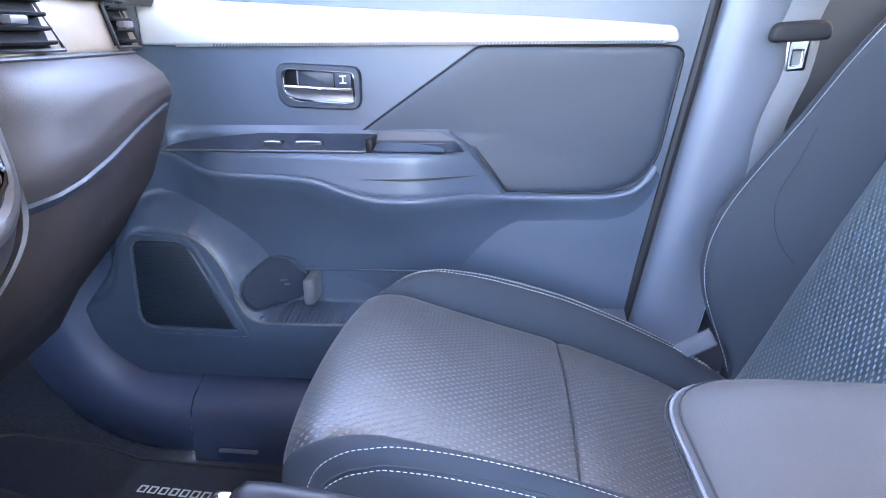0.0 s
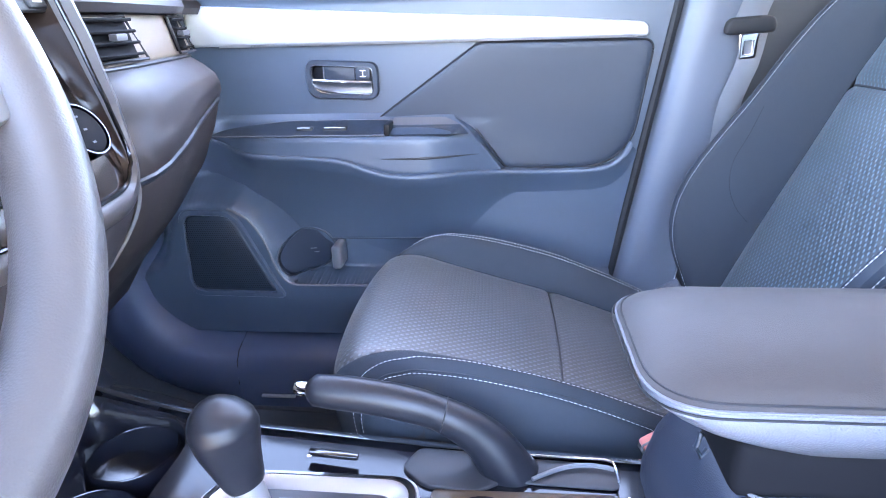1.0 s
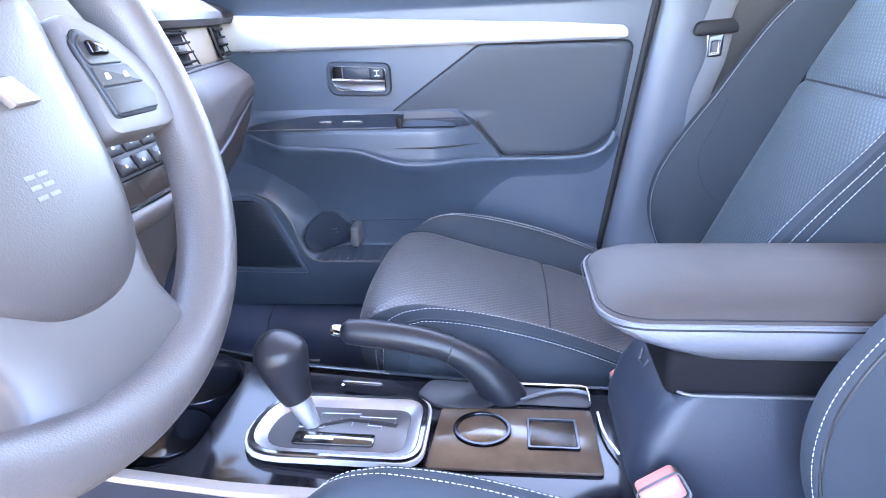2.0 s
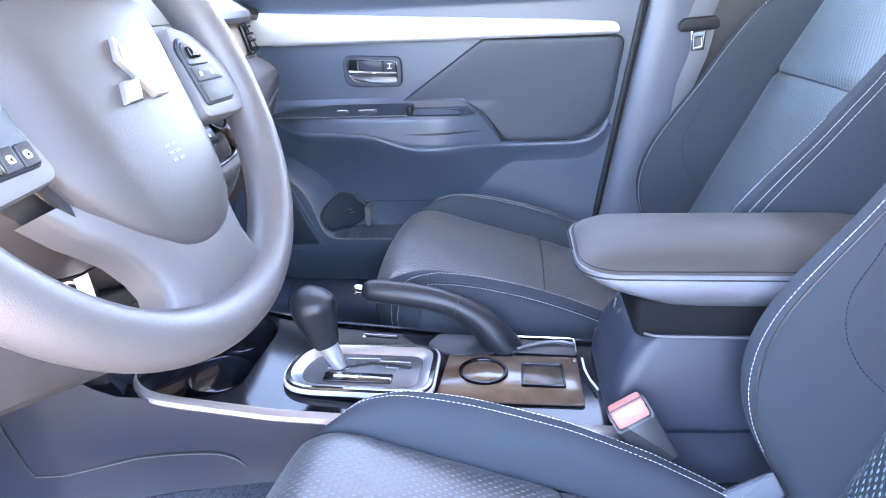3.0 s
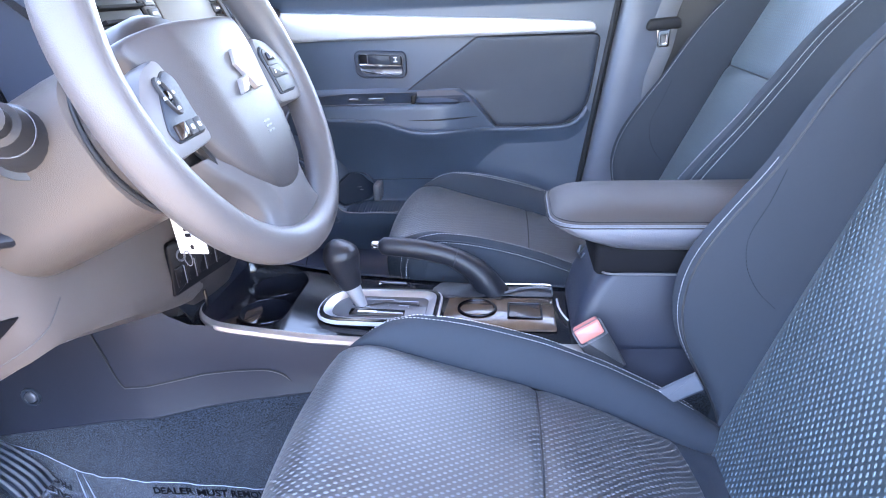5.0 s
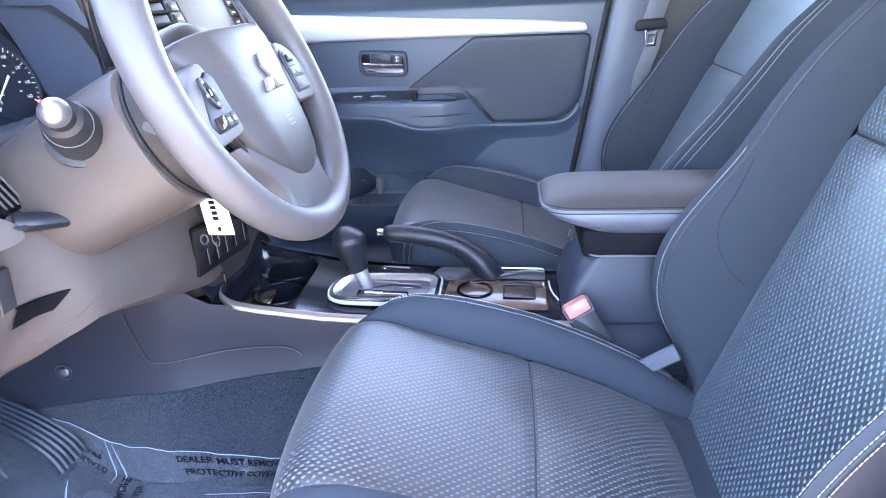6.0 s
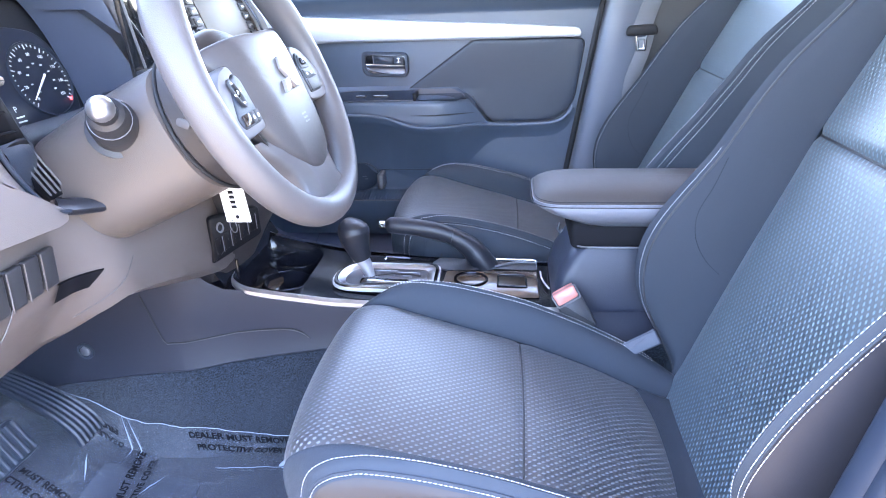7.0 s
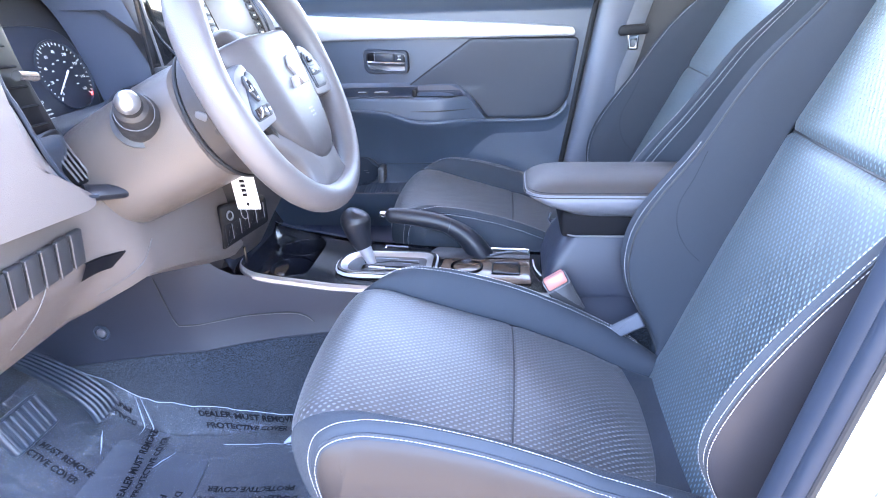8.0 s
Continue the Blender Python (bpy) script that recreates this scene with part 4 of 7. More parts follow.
    for side in (1, -1):
        brk = 0.648 if outer < 0 and side == outer else 0.66
        ws = np.linspace(0, brk, 20)
        b = part("backrest_bolster", sheet([[bbol(k, w, side) for w in ws] for k in range(80)]), M_SIDE, top, "dark plain cloth bolster")
        part("bolster_flank", sheet([[bbol(k, w, side) for w in np.linspace(brk, 1, 10)] for k in range(80)]), M_FLANK if side == outer else M_SIDE, top, "smooth outer side of the backrest")
        if outer < 0:
            lines = ((0.510, 8, 64), (0.628, 6, 74), (0.668, 6, 74)) if side == outer else ((0.42, 13, 39),)
        else:
            lines = ((0.46, 8, 60),) if side == outer else ((0.58, 8, 41), (0.69, 8, 74), (0.735, 8, 74))
        for w, ka, kb in lines:
            part("stitching", stitches([bbol(k, w, side) + lift(k, w, side) for k in range(ka, kb)]), M_THREAD, b, "white stitching")
        ww = (0.648 if outer < 0 else 0.55) if side == outer else (0.39 if outer < 0 else 0.712)
        part("bolster_welt", tube([bbol(k, ww, side) for k in range(6, 76)], 0.0018, 6), M_DARK if ww < 0.5 else M_SIDE, b)
        curve = [bbol(k, w, side) + Vector((bn[k][0], 0, bn[k][1])) * 0.0008 for k, w in ((37, 0.33), (33, 0.28), (29, 0.25), (26, 0.20), (24, 0.13), (23, 0.05))]
        part("bolster_seam", stitches(smooth_path([tuple(c) for c in curve], 40), 0.0052, 0.0034, 0.0005), M_INK, b, "dark curved seam")
    rows = []
    for k in range(0, 80, 3):
        a, c = bbol(k, 1, 1), bbol(k, 1, -1)
        rows.append([a, a.lerp(c, 0.15) + Vector((0.03, 0, -0.01)), a.lerp(c, 0.5) + Vector((0.05, 0, -0.015)), a.lerp(c, 0.85) + Vector((0.03, 0, -0.01)), c])
    part("back_shell", sheet(rows), M_SIDE, top)
    for side in sides:
        rc = plane_at((0.275, side * 0.186, 0.352), (0.86, 0, 0.50), (-0.36, 0.45, 0.72))
        part("recliner_cover", slab(round_poly([(-0.040, -0.014), (0.045, -0.014), (0.045, 0.012), (-0.030, 0.009)], 0.005), rc, 0.008, 0.003), M_COVER, top, "pale smooth recliner cover")
        part("cover_edge", tube([rc @ Vector((-0.030, 0.009, 0.008)), rc @ Vector((0.045, 0.012, 0.008))], 0.0010, 6), M_COVER, top)
    part("back_hinge", box(0.235, 0.37, 0.19, 0.222, 0.205, 0.262, 0.012, 3), M_COVER, top, "pale grey recliner cover")
    part("back_hinge", box(0.235, 0.37, -0.222, -0.19, 0.205, 0.262, 0.012, 3), M_COVER, top, "pale grey recliner cover")
    return top


driver_seat = seat("black cloth front seat with pale patterned centre by the steering wheel", 0.0, (1,), -1)
driver_seat.location = (0, -0.363, 0)
passenger_seat = seat("black cloth front seat with pale patterned centre by the far door", 0.08, (1,), 1)
passenger_seat.location = (0, 0.358, 0)


# ---- dashboard ----
dash = thing("dashboard", "black dashboard with carbon-look strip and silver-edged centre stack", "dashboard")


def seam_z(y):
    """Height of the glovebox joint, which drops towards the centre stack."""
    return float(np.interp(y, (0.12, 0.21, 0.27, 0.34, 0.43, 0.53, 0.60), (0.632, 0.641, 0.649, 0.661, 0.680, 0.697, 0.702)))


def dash_x(y, z):
    """The passenger side's face of the dashboard."""
    plan = float(np.interp(y, (0.10, 0.17, 0.20, 0.24, 0.28, 0.35, 0.50, 0.56, 0.60), (-0.02, 0.0, 0.025, 0.041, 0.041, 0.030, 0.0, -0.012, -0.05)))
    z -= (seam_z(y) - 0.690) * (1 - ease(0.68, 0.755, z)) * ease(0.36, 0.60, z)
    face = float(np.interp(z, (0.36, 0.42, 0.50, 0.58, 0.64, 0.68, 0.690, 0.70, 0.718, 0.735, 0.750, 0.760, 0.767, 0.822, 0.834, 0.85, 0.90),
                           (-0.66, -0.62, -0.545, -0.485, -0.455, -0.443, -0.440, -0.434, -0.433, -0.441, -0.460, -0.476, -0.484, -0.498, -0.488, -0.490, -0.60)))
    return face + plan


rows = []
for z in list(np.linspace(0.36, 0.68, 22)) + [0.686, 0.690, 0.695] + list(np.linspace(0.70, 0.760, 16)) + [0.767, 0.775, 0.80, 0.822, 0.834, 0.845, 0.87, 0.90]:
    end = 0.600 if z > 0.77 else float(np.interp(z, (0.36, 0.5, 0.6, 0.69, 0.73, 0.77), (0.52, 0.545, 0.56, 0.575, 0.585, 0.60)))
    r = [(dash_x(y, z), y, z) for y in np.linspace(0.12, end, 30)]
    x, y, _ = r[-1]
    r += [(x - 0.012, y + 0.010, z), (x - 0.04, y + 0.016, z), (x - 0.12, y + 0.02, z)]
    rows.append(r)
part("lower_pad", sheet(rows), M_PLASTIC, dash, "soft black passenger dash pad")
rows = []
for z in (0.766, 0.770, 0.797, 0.820, 0.824):
    lift = 0.004 if 0.768 < z < 0.822 else 0.001
    rows.append([(dash_x(y, z) + lift, y, z) for y in np.linspace(0.185, 0.640, 24)])
part("dash_strip", sheet(rows), M_WEAVE, dash, "carbon-look dash strip with a tan reflection in its colour")
part("strip_groove", tube([(dash_x(y, 0.763) + 0.002, y, 0.763) for y in np.linspace(0.185, 0.61, 24)], 0.0022, 6), M_DARK, dash)
rows = []
for z, dx in ((0.826, 0.008), (0.836, 0.014), (0.848, 0.010), (0.866, -0.02), (0.885, -0.10), (0.90, -0.25), (0.90, -0.55)):
    rows.append([(dash_x(y, 0.84) + dx, y, z) for y in np.linspace(-0.12, 0.70, 24)])
part("top_pad", sheet(rows), M_PLASTIC, dash)
part("top_pad", sheet([[(x, y, z) for y in np.linspace(-0.74, -0.12, 16)] for x, z in ((-0.56, 0.935), (-0.62, 0.938), (-0.72, 0.93), (-1.05, 0.89))]), M_PLASTIC, dash)
# glovebox lid lip and latch
part("glovebox_lip", sheet([[(dash_x(y, seam_z(y) + z) + d, y, seam_z(y) + z) for z, d in ((0.001, 0.001), (-0.002, 0.0045), (-0.006, 0.0045), (-0.010, 0.001))] for y in np.linspace(0.16, 0.545, 24)]), M_HARD, dash, "glovebox lid lip")
gl = part("glovebox_latch", pillow(round_poly([(-0.055, -0.012), (0.01, -0.010), (0.045, 0.010), (0.0, 0.008)], 0.008, 4), plane_at((-0.476, 0.335, 0.588), (-0.10, 1, 0.02), (0.36, 0, 0.93)), 0.004, 0.0), M_HARD, dash, "dark scooped glovebox latch")
# Pale block that stands in for the highlight on the latch.
part("latch_glint", box(-0.474, -0.468, 0.336, 0.352, 0.584, 0.595, 0.002), M_BRUSH, gl, "small pale block painting the latch's glint")


def vent(y0, y1, slats):
    """Rectangular air vent set in the strip."""
    x = lambda y, z: dash_x(y, z) + 0.006
    v = part("air_vent", sheet([[(x(y, z) - 0.001, y, z) for y in np.linspace(y0, y1, 6)] for z in np.linspace(0.772, 0.820, 6)]), M_SLAT, dash, "black slatted air vent")
    for k in range(slats):
        z = 0.777 + k * (0.040 / (slats - 1))
        part("slat", sheet([[(x(y, z) + dx, y, z + dz) for dx, dz in ((0, 0.001), (0.010, 0.0025), (0.011, 0.001), (0.010, -0.0012), (0, -0.002))] for y in np.linspace(y0 + 0.003, y1 - 0.003, 5)]), M_SLAT, v)
    ym = (y0 + y1) / 2
    part("vent_tab", box(x(ym, 0.797) + 0.006, x(ym, 0.797) + 0.017, ym - 0.012, ym + 0.010, 0.794, 0.802, 0.002), M_GREY, v)
    pts = [(x(y0, 0.822) + 0.004, y0, 0.822), (x(y0, 0.770) + 0.004, y0, 0.770), (x(y1, 0.770) + 0.004, y1 + 0.012, 0.770), (x(y1, 0.822) + 0.004, y1 - 0.006, 0.822), (x(y0, 0.822) + 0.004, y0, 0.822)]
    part("vent_frame", tube(pts, 0.0022, 6), M_DARK, v)
    return v


vent(0.225, 0.345, 4)
vent(0.500, 0.562, 4)

# centre stack
SY0, SY1 = -0.140, 0.155
stack = smooth_path([(-0.462, 0.945), (-0.450, 0.90), (-0.434, 0.855), (-0.415, 0.80), (-0.388, 0.74), (-0.362, 0.69), (-0.348, 0.64), (-0.350, 0.59), (-0.365, 0.54), (-0.395, 0.49), (-0.415, 0.455), (-0.43, 0.43)], 44)


def stack_at(y, s):
    """A point of the stack's face; s runs from its head (0) to its foot (1)."""
    k = s * 43
    i = min(42, int(k))
    p = stack[i] * (1 - (k - i)) + stack[i + 1] * (k - i)
    return Vector((p[0] - 0.9 * (y - 0.01) ** 2, y, p[1]))


def stack_frame(y, s):
    o, a = stack_at(y, s), stack_at(y, s - 0.02) - stack_at(y, s + 0.02)
    return plane_at(o, (0, 1, 0), a)


ss = np.linspace(0, 1, 44)
s_end = float(np.interp(-0.658, -stack[:, 1], ss))
part("control_panel", sheet([[stack_at(y, s) for y in np.linspace(SY0, SY1, 16)] for s in np.linspace(0, s_end, 30)]), M_STACK, dash, "gloss brown-black centre stack")
LONG = float(np.sum(np.linalg.norm(np.diff(stack, axis=0), axis=1)))
corner = round_poly([(SY1, 0.0), (SY1, s_end * LONG), (SY0, s_end * LONG), (SY0, 0.0)], [0.0, 0.042, 0.03, 0.0], 10)
run_ = []
for a, b in zip(corner, corner[1:]):
    n = max(1, int(math.dist(a, b) / 0.012))
    run_ += [(a[0] + (b[0] - a[0]) * k / n, a[1] + (b[1] - a[1]) * k / n) for k in range(n)]
run_.append(corner[-1])
rows, lip_up = [], []
for k, (y, l) in enumerate(run_):
    a, b = run_[max(0, k - 1)], run_[min(len(run_) - 1, k + 1)]
    ty, tl = b[0] - a[0], b[1] - a[1]
    ln = math.hypot(ty, tl)
    ny, nl = tl / ln, -ty / ln
    up = float(np.interp(stack_at(y, l / LONG).z, (0.66, 0.70, 0.74, 0.80, 0.86, 0.95), (0.0, 0.012, 0.028, 0.042, 0.044, 0.02))) * ease(0.10, 0.15, y)
    lip_up.append(up)
    rows.append([stack_at(y + ny * d, min(1.0, (l + nl * d) / LONG)) + Vector((dx + up * q, 0, 0)) for (d, dx), q in zip( ((0.002, 0.003), (0.008, 0.007), (0.016, 0.006), (0.024, 0.001), (0.030, -0.010), (0.034, -0.035), (0.036, -0.09)), (0.55, 1, 1, 1, 1, 0.9, 0.8))])
part("stack_edge", tube([stack_at(y, l / LONG) + Vector((0.004 + 0.75 * u, 0.004 * (u > 0.004), 0)) for (y, l), u in zip(run_, lip_up)], 0.0022, 8), M_SMOKE, dash, "thin silver stack edging")
part("stack_lip", sheet([[stack_at(y - 0.004 * (u > 0.004), l / LONG) + Vector((-0.002, 0, 0)), stack_at(y, l / LONG) + Vector((0.25 * u, 0, 0)), stack_at(y, l / LONG) + Vector((0.003 + 0.6 * u, 0.002, 0))] for (y, l), u in zip(run_, lip_up)]), M_STACK, dash)
part("stack_bezel", sheet(rows), M_BEZEL, dash, "rounded grey stack surround")
rows = []
for s in np.linspace(s_end + 0.02, 1, 26):
    z = stack_at(0, s).z
    yr = float(np.interp(z, (0.42, 0.50, 0.55, 0.62, 0.67), (0.10, 0.115, 0.135, 0.172, 0.190)))
    yl = -float(np.interp(z, (0.42, 0.50, 0.62, 0.67), (0.12, 0.13, 0.15, 0.165)))
    r = [stack_at(yl + (yr - yl) * k / 14, s) + Vector((-0.004, 0, 0)) for k in range(15)]
    r = [p + Vector((-0.055 * ease(0.655, 0.49, p.z) * ease(0.0, 0.14, p.y), 0, 0)) for p in r]
    rows.append([r[0] + Vector((-0.07, -0.004, 0)), r[0] + Vector((-0.012, -0.002, 0))] + r[1:-1] + [r[-1] + Vector((-0.008, 0.0, 0)), r[-1] + Vector((-0.05, 0.006, 0)), r[-1] + Vector((-0.12, 0.010, 0))])
part("under_panel", sheet(rows), M_PLASTIC, dash, "dark grey panel below the controls")
rows = []
for z in np.linspace(0.672, 0.50, 18):
    y = float(np.interp(z, (0.50, 0.55, 0.62, 0.672), (0.118, 0.138, 0.176, 0.193)))
    x = float(np.interp(-z, -stack[:, 1], stack[:, 0])) - 0.9 * (y - 0.01) ** 2 - 0.055 * ease(0.655, 0.49, z) * ease(0.0, 0.14, y)
    w = float(np.interp(z, (0.50, 0.66, 0.672), (0.001, 0.006, 0.002)))
    rows.append([(x - 0.008, y, z), (x - 0.005, y + w * 0.5, z), (x - 0.008, y + w, z), (x - 0.02, y + w, z)])
part("lower_edge", sheet(rows), M_SPOKE, dash, "pale edge strip")
scr = stack_frame(0.050, 0.135)
radio = part("radio", slab(round_poly([(-0.115, -0.052), (0.112, -0.052), (0.112, 0.060), (-0.115, 0.060)], 0.008), scr, 0.004), M_DARK, dash, "black radio unit with touch screen")
part("screen", slab(round_poly([(-0.082, -0.042), (0.078, -0.042), (0.078, 0.052), (-0.082, 0.052)], 0.003), scr @ Matrix.Translation((0, 0, 0.003)), 0.003), M_SCREEN, radio, "dull grey touch screen")
for sx in (-0.099, 0.096):
    for k in range(6):
        part("radio_button", slab(round_poly([(sx - 0.012, -0.050 + k * 0.0175), (sx + 0.012, -0.050 + k * 0.0175), (sx + 0.012, -0.036 + k * 0.0175), (sx - 0.012, -0.036 + k * 0.0175)], 0.002), scr @ Matrix.Translation((0, 0, 0.003)), 0.004), M_DARK, radio)
        part("button_mark", slab([(sx - 0.006, -0.045 + k * 0.0175), (sx + 0.006, -0.045 + k * 0.0175), (sx + 0.006, -0.0415 + k * 0.0175), (sx - 0.006, -0.0415 + k * 0.0175)], scr @ Matrix.Translation((0, 0, 0.0068)), 0.0006, 0.0001), M_WHITE, radio)
part("radio_edge", tube([scr @ Vector((0.114, v, 0.004)) for v in np.linspace(-0.052, 0.060, 8)], 0.003, 6), M_CHROME, radio)


def dial(y, s, r, face=True):
    m = stack_frame(y, s)
    d = part("dial_ring", frame_ring([(r * math.cos(a), r * math.sin(a)) for a in np.linspace(0, 2 * math.pi, 28)[:-1]], [(r * 0.91 * math.cos(a), r * 0.91 * math.sin(a)) for a in np.linspace(0, 2 * math.pi, 28)[:-1]], m, 0.009), M_SMOKE, dash, "chrome ring dial")
    part("dial_face", slab([(r * 0.87 * math.cos(a), r * 0.87 * math.sin(a)) for a in np.linspace(0, 2 * math.pi, 28)[:-1]], m, 0.008), M_SLAT, d)
    for k in (-1, 0, 1):
        part("dial_mark", slab([(-0.0022, k * r * 0.5 - 0.001), (0.0022, k * r * 0.5 - 0.001), (0.0022, k * r * 0.5 + 0.001), (-0.0022, k * r * 0.5 + 0.001)], m @ Matrix.Translation((0, 0, 0.0078)), 0.0006, 0.0002), M_BELT, d)


s_dial = float(np.interp(-0.716, -stack[:, 1], ss))
dial(0.112, s_dial, 0.027)
dial(-0.097, s_dial, 0.027)
clim = stack_frame(0.006, s_dial)
cp = part("climate_panel", slab(round_poly([(-0.062, -0.036), (0.070, -0.036), (0.070, 0.034), (-0.062, 0.034)], 0.004), clim, 0.004), M_VENT, dash, "climate button panel")
for r in range(3):
    for c in range(4):
        x0, z0 = -0.058 + c * 0.032, -0.032 + r * 0.022
        part("climate_button", slab(round_poly([(x0, z0), (x0 + 0.029, z0), (x0 + 0.029, z0 + 0.018), (x0, z0 + 0.018)], 0.002), clim @ Matrix.Translation((0, 0, 0.003)), 0.003), M_VENT, cp)
        part("button_mark", slab([(x0 + 0.012, z0 + 0.007), (x0 + 0.0165, z0 + 0.007), (x0 + 0.0155, z0 + 0.0105), (x0 + 0.013, z0 + 0.0105)], clim @ Matrix.Translation((0, 0, 0.0058)), 0.0007, 0.0001), M_AMBER if (r, c) == (0, 1) else M_WHITE, cp)
haz = stack_frame(0.075, s_dial - 0.10)
part("hazard_button", slab(round_poly([(-0.03, -0.012), (0.02, -0.012), (0.02, 0.014), (-0.03, 0.014)], 0.004), haz, 0.004), M_DARK, dash)
part("warning_lamp", slab([(-0.012, -0.005), (0.006, -0.005), (0.006, 0.006), (-0.012, 0.006)], haz @ Matrix.Translation((0, 0, 0.0038)), 0.001, 0.0002), M_AMBER, dash)

# centre vents above the radio's near side
for y0, y1 in ((-0.185, -0.075),):
    fr = plane_at((-0.432, (y0 + y1) / 2, 0.856), (0, 1, 0), (-0.35, 0, 0.93))
    v = part("air_vent", slab(round_poly([(-0.052, -0.045), (0.052, -0.045), (0.052, 0.045), (-0.052, 0.045)], 0.006), fr, 0.003), M_RUBBER, dash, "black slatted air vent")
    for k in range(5):
        part("slat", slab([(-0.048, -0.036 + k * 0.018), (0.048, -0.036 + k * 0.018), (0.048, -0.031 + k * 0.018), (-0.048, -0.031 + k * 0.018)], fr @ Matrix.Translation((0, 0, 0.002)), 0.010, 0.001), M_SLAT, v)

# instrument binnacle
YZ = lambda x: plane_at((x, 0, 0), (0, 1, 0), (0, 0, 1))
cl = plane_at((-0.575, -0.303, 0.80), (0, 1, 0), (-0.30, 0, 0.95))
face = round_poly([(-0.15, -0.060), (0.085, -0.062), (0.105, 0.00), (0.095, 0.07), (0.02, 0.085), (-0.15, 0.085)], 0.04, 6)
part("gauge_housing", slab(round_poly([(-0.225, -0.08), (0.135, -0.08), (0.135, 0.20), (-0.225, 0.20)], 0.08, 8), cl @ Matrix.Translation((0, 0, -0.012)), 0.004), M_DARK, dash)
clus = part("gauge_panel", slab(face, cl, 0.006, 0.003), M_GAUGE, dash, "dark instrument cluster with lit dials")
for cx, r in ((0.046, 0.052), (-0.095, 0.052)):
    part("gauge_ring", frame_ring([(cx + r * math.cos(a), 0.008 + r * math.sin(a)) for a in np.linspace(0, 2 * math.pi, 40)[:-1]], [(cx + r * 0.95 * math.cos(a), 0.008 + r * 0.95 * math.sin(a)) for a in np.linspace(0, 2 * math.pi, 40)[:-1]], cl @ Matrix.Translation((0, 0, 0.005)), 0.004), M_HARD, clus)
    for k in range(33):
        a = radians(225 - k * 270 / 32)
        long = k % 4 == 0
        o = cl @ Matrix.Translation((cx, 0.008, 0.0062)) @ Matrix.Rotation(a, 4, "Z")
        part("tick", slab([(r * (0.80 if long else 0.86), -0.0007), (r * 0.92, -0.0007), (r * 0.92, 0.0007), (r * (0.80 if long else 0.86), 0.0007)], o, 0.0008, 0.0001), M_GLOW, clus)
    for k, w in enumerate(("0", "20", "40", "60", "80", "100", "120", "140", "160")):
        a = radians(225 - k * 270 / 8)
        lettering(w, 0.0062, cl @ Matrix.Translation((cx + r * 0.66 * math.cos(a), 0.008 + r * 0.66 * math.sin(a), 0.0066)), M_GLOW, "numeral", clus)
    for k in range(9):
        a = radians(225 - k * 270 / 8)
        part("inner_mark", slab([(-0.0018, -0.0009), (0.0018, -0.0009), (0.0018, 0.0009), (-0.0018, 0.0009)], cl @ Matrix.Translation((cx + r * 0.42 * math.cos(a), 0.008 + r * 0.42 * math.sin(a), 0.0062)), 0.0008, 0.0001), M_GLOW, clus)
    o = cl @ Matrix.Translation((cx, 0.008, 0.009)) @ Matrix.Rotation(radians(216), 4, "Z")
    part("needle", slab([(-0.008, -0.0016), (r * 0.8, -0.0005), (r * 0.8, 0.0005), (-0.008, 0.0016)], o, 0.0012, 0.0003), M_WHITE, clus)
lettering("P", 0.011, cl @ Matrix.Translation((-0.026, -0.022, 0.0066)), M_GLOW, "gear_letter", clus)
for k in range(3):
    part("display_bar", slab([(-0.032, -0.045), (-0.018, -0.045), (-0.018, -0.043), (-0.032, -0.043)], cl @ Matrix.Translation((0, k * 0.006, 0.0062)), 0.0008, 0.0001), M_GLOW, clus)
part("tell_tale", slab([(0.078, -0.028), (0.086, -0.028), (0.086, -0.023), (0.078, -0.023)], cl @ Matrix.Translation((0, 0, 0.0062)), 0.0008, 0.0001), M_GLOWRED, clus)
rows = []
for k in range(36):
    a = math.pi * (1.10 - 1.20 * k / 35)
    c, q = math.cos(a), math.sin(a)
    c, q = math.copysign(abs(c) ** 0.7, c), math.copysign(abs(q) ** 0.7, q)
    rows.append([cl @ Vector((-0.045 + (0.165 + f * 0.015) * c, 0.010 + (0.175 + f * 0.02) * q, h)) for f, h in ((-0.8, 0.0), (-0.4, 0.05), (0.0, 0.09), (0.3, 0.100), (0.7, 0.09), (1.4, 0.05), (2.4, -0.02))])
part("cluster_hood", sheet(rows), M_HOOD, dash, "black instrument hood")
rows = []
for z, dx in ((0.74, 0.03), (0.80, 0.01), (0.86, -0.02), (0.895, -0.06), (0.90, -0.25)):
    rows.append([(-0.47 + dx, y, z) for y in np.linspace(-0.205, -0.125, 6)])
part("stack_side_pad", sheet(rows), M_DARK, dash)
gap = part("corner_panel", slab(round_poly([(-0.268, 0.915), (-0.200, 0.915), (-0.188, 0.828), (-0.262, 0.806)], 0.006), YZ(-0.434), 0.006, 0.002), M_PIANO, dash, "gloss black corner beside the column")
part("corner_edge", tube([(-0.427, -0.262, 0.912), (-0.427, -0.250, 0.86), (-0.427, -0.238, 0.812)], 0.002, 8), M_GREY, gap, "thin bright edge")
part("corner_edge", tube([(-0.427, -0.255, 0.885), (-0.427, -0.225, 0.85), (-0.427, -0.195, 0.828)], 0.0015, 8), M_HARD, gap)
part("corner_foot", box(-0.43, -0.415, -0.262, -0.236, 0.806, 0.818, 0.003), M_DARK, gap)

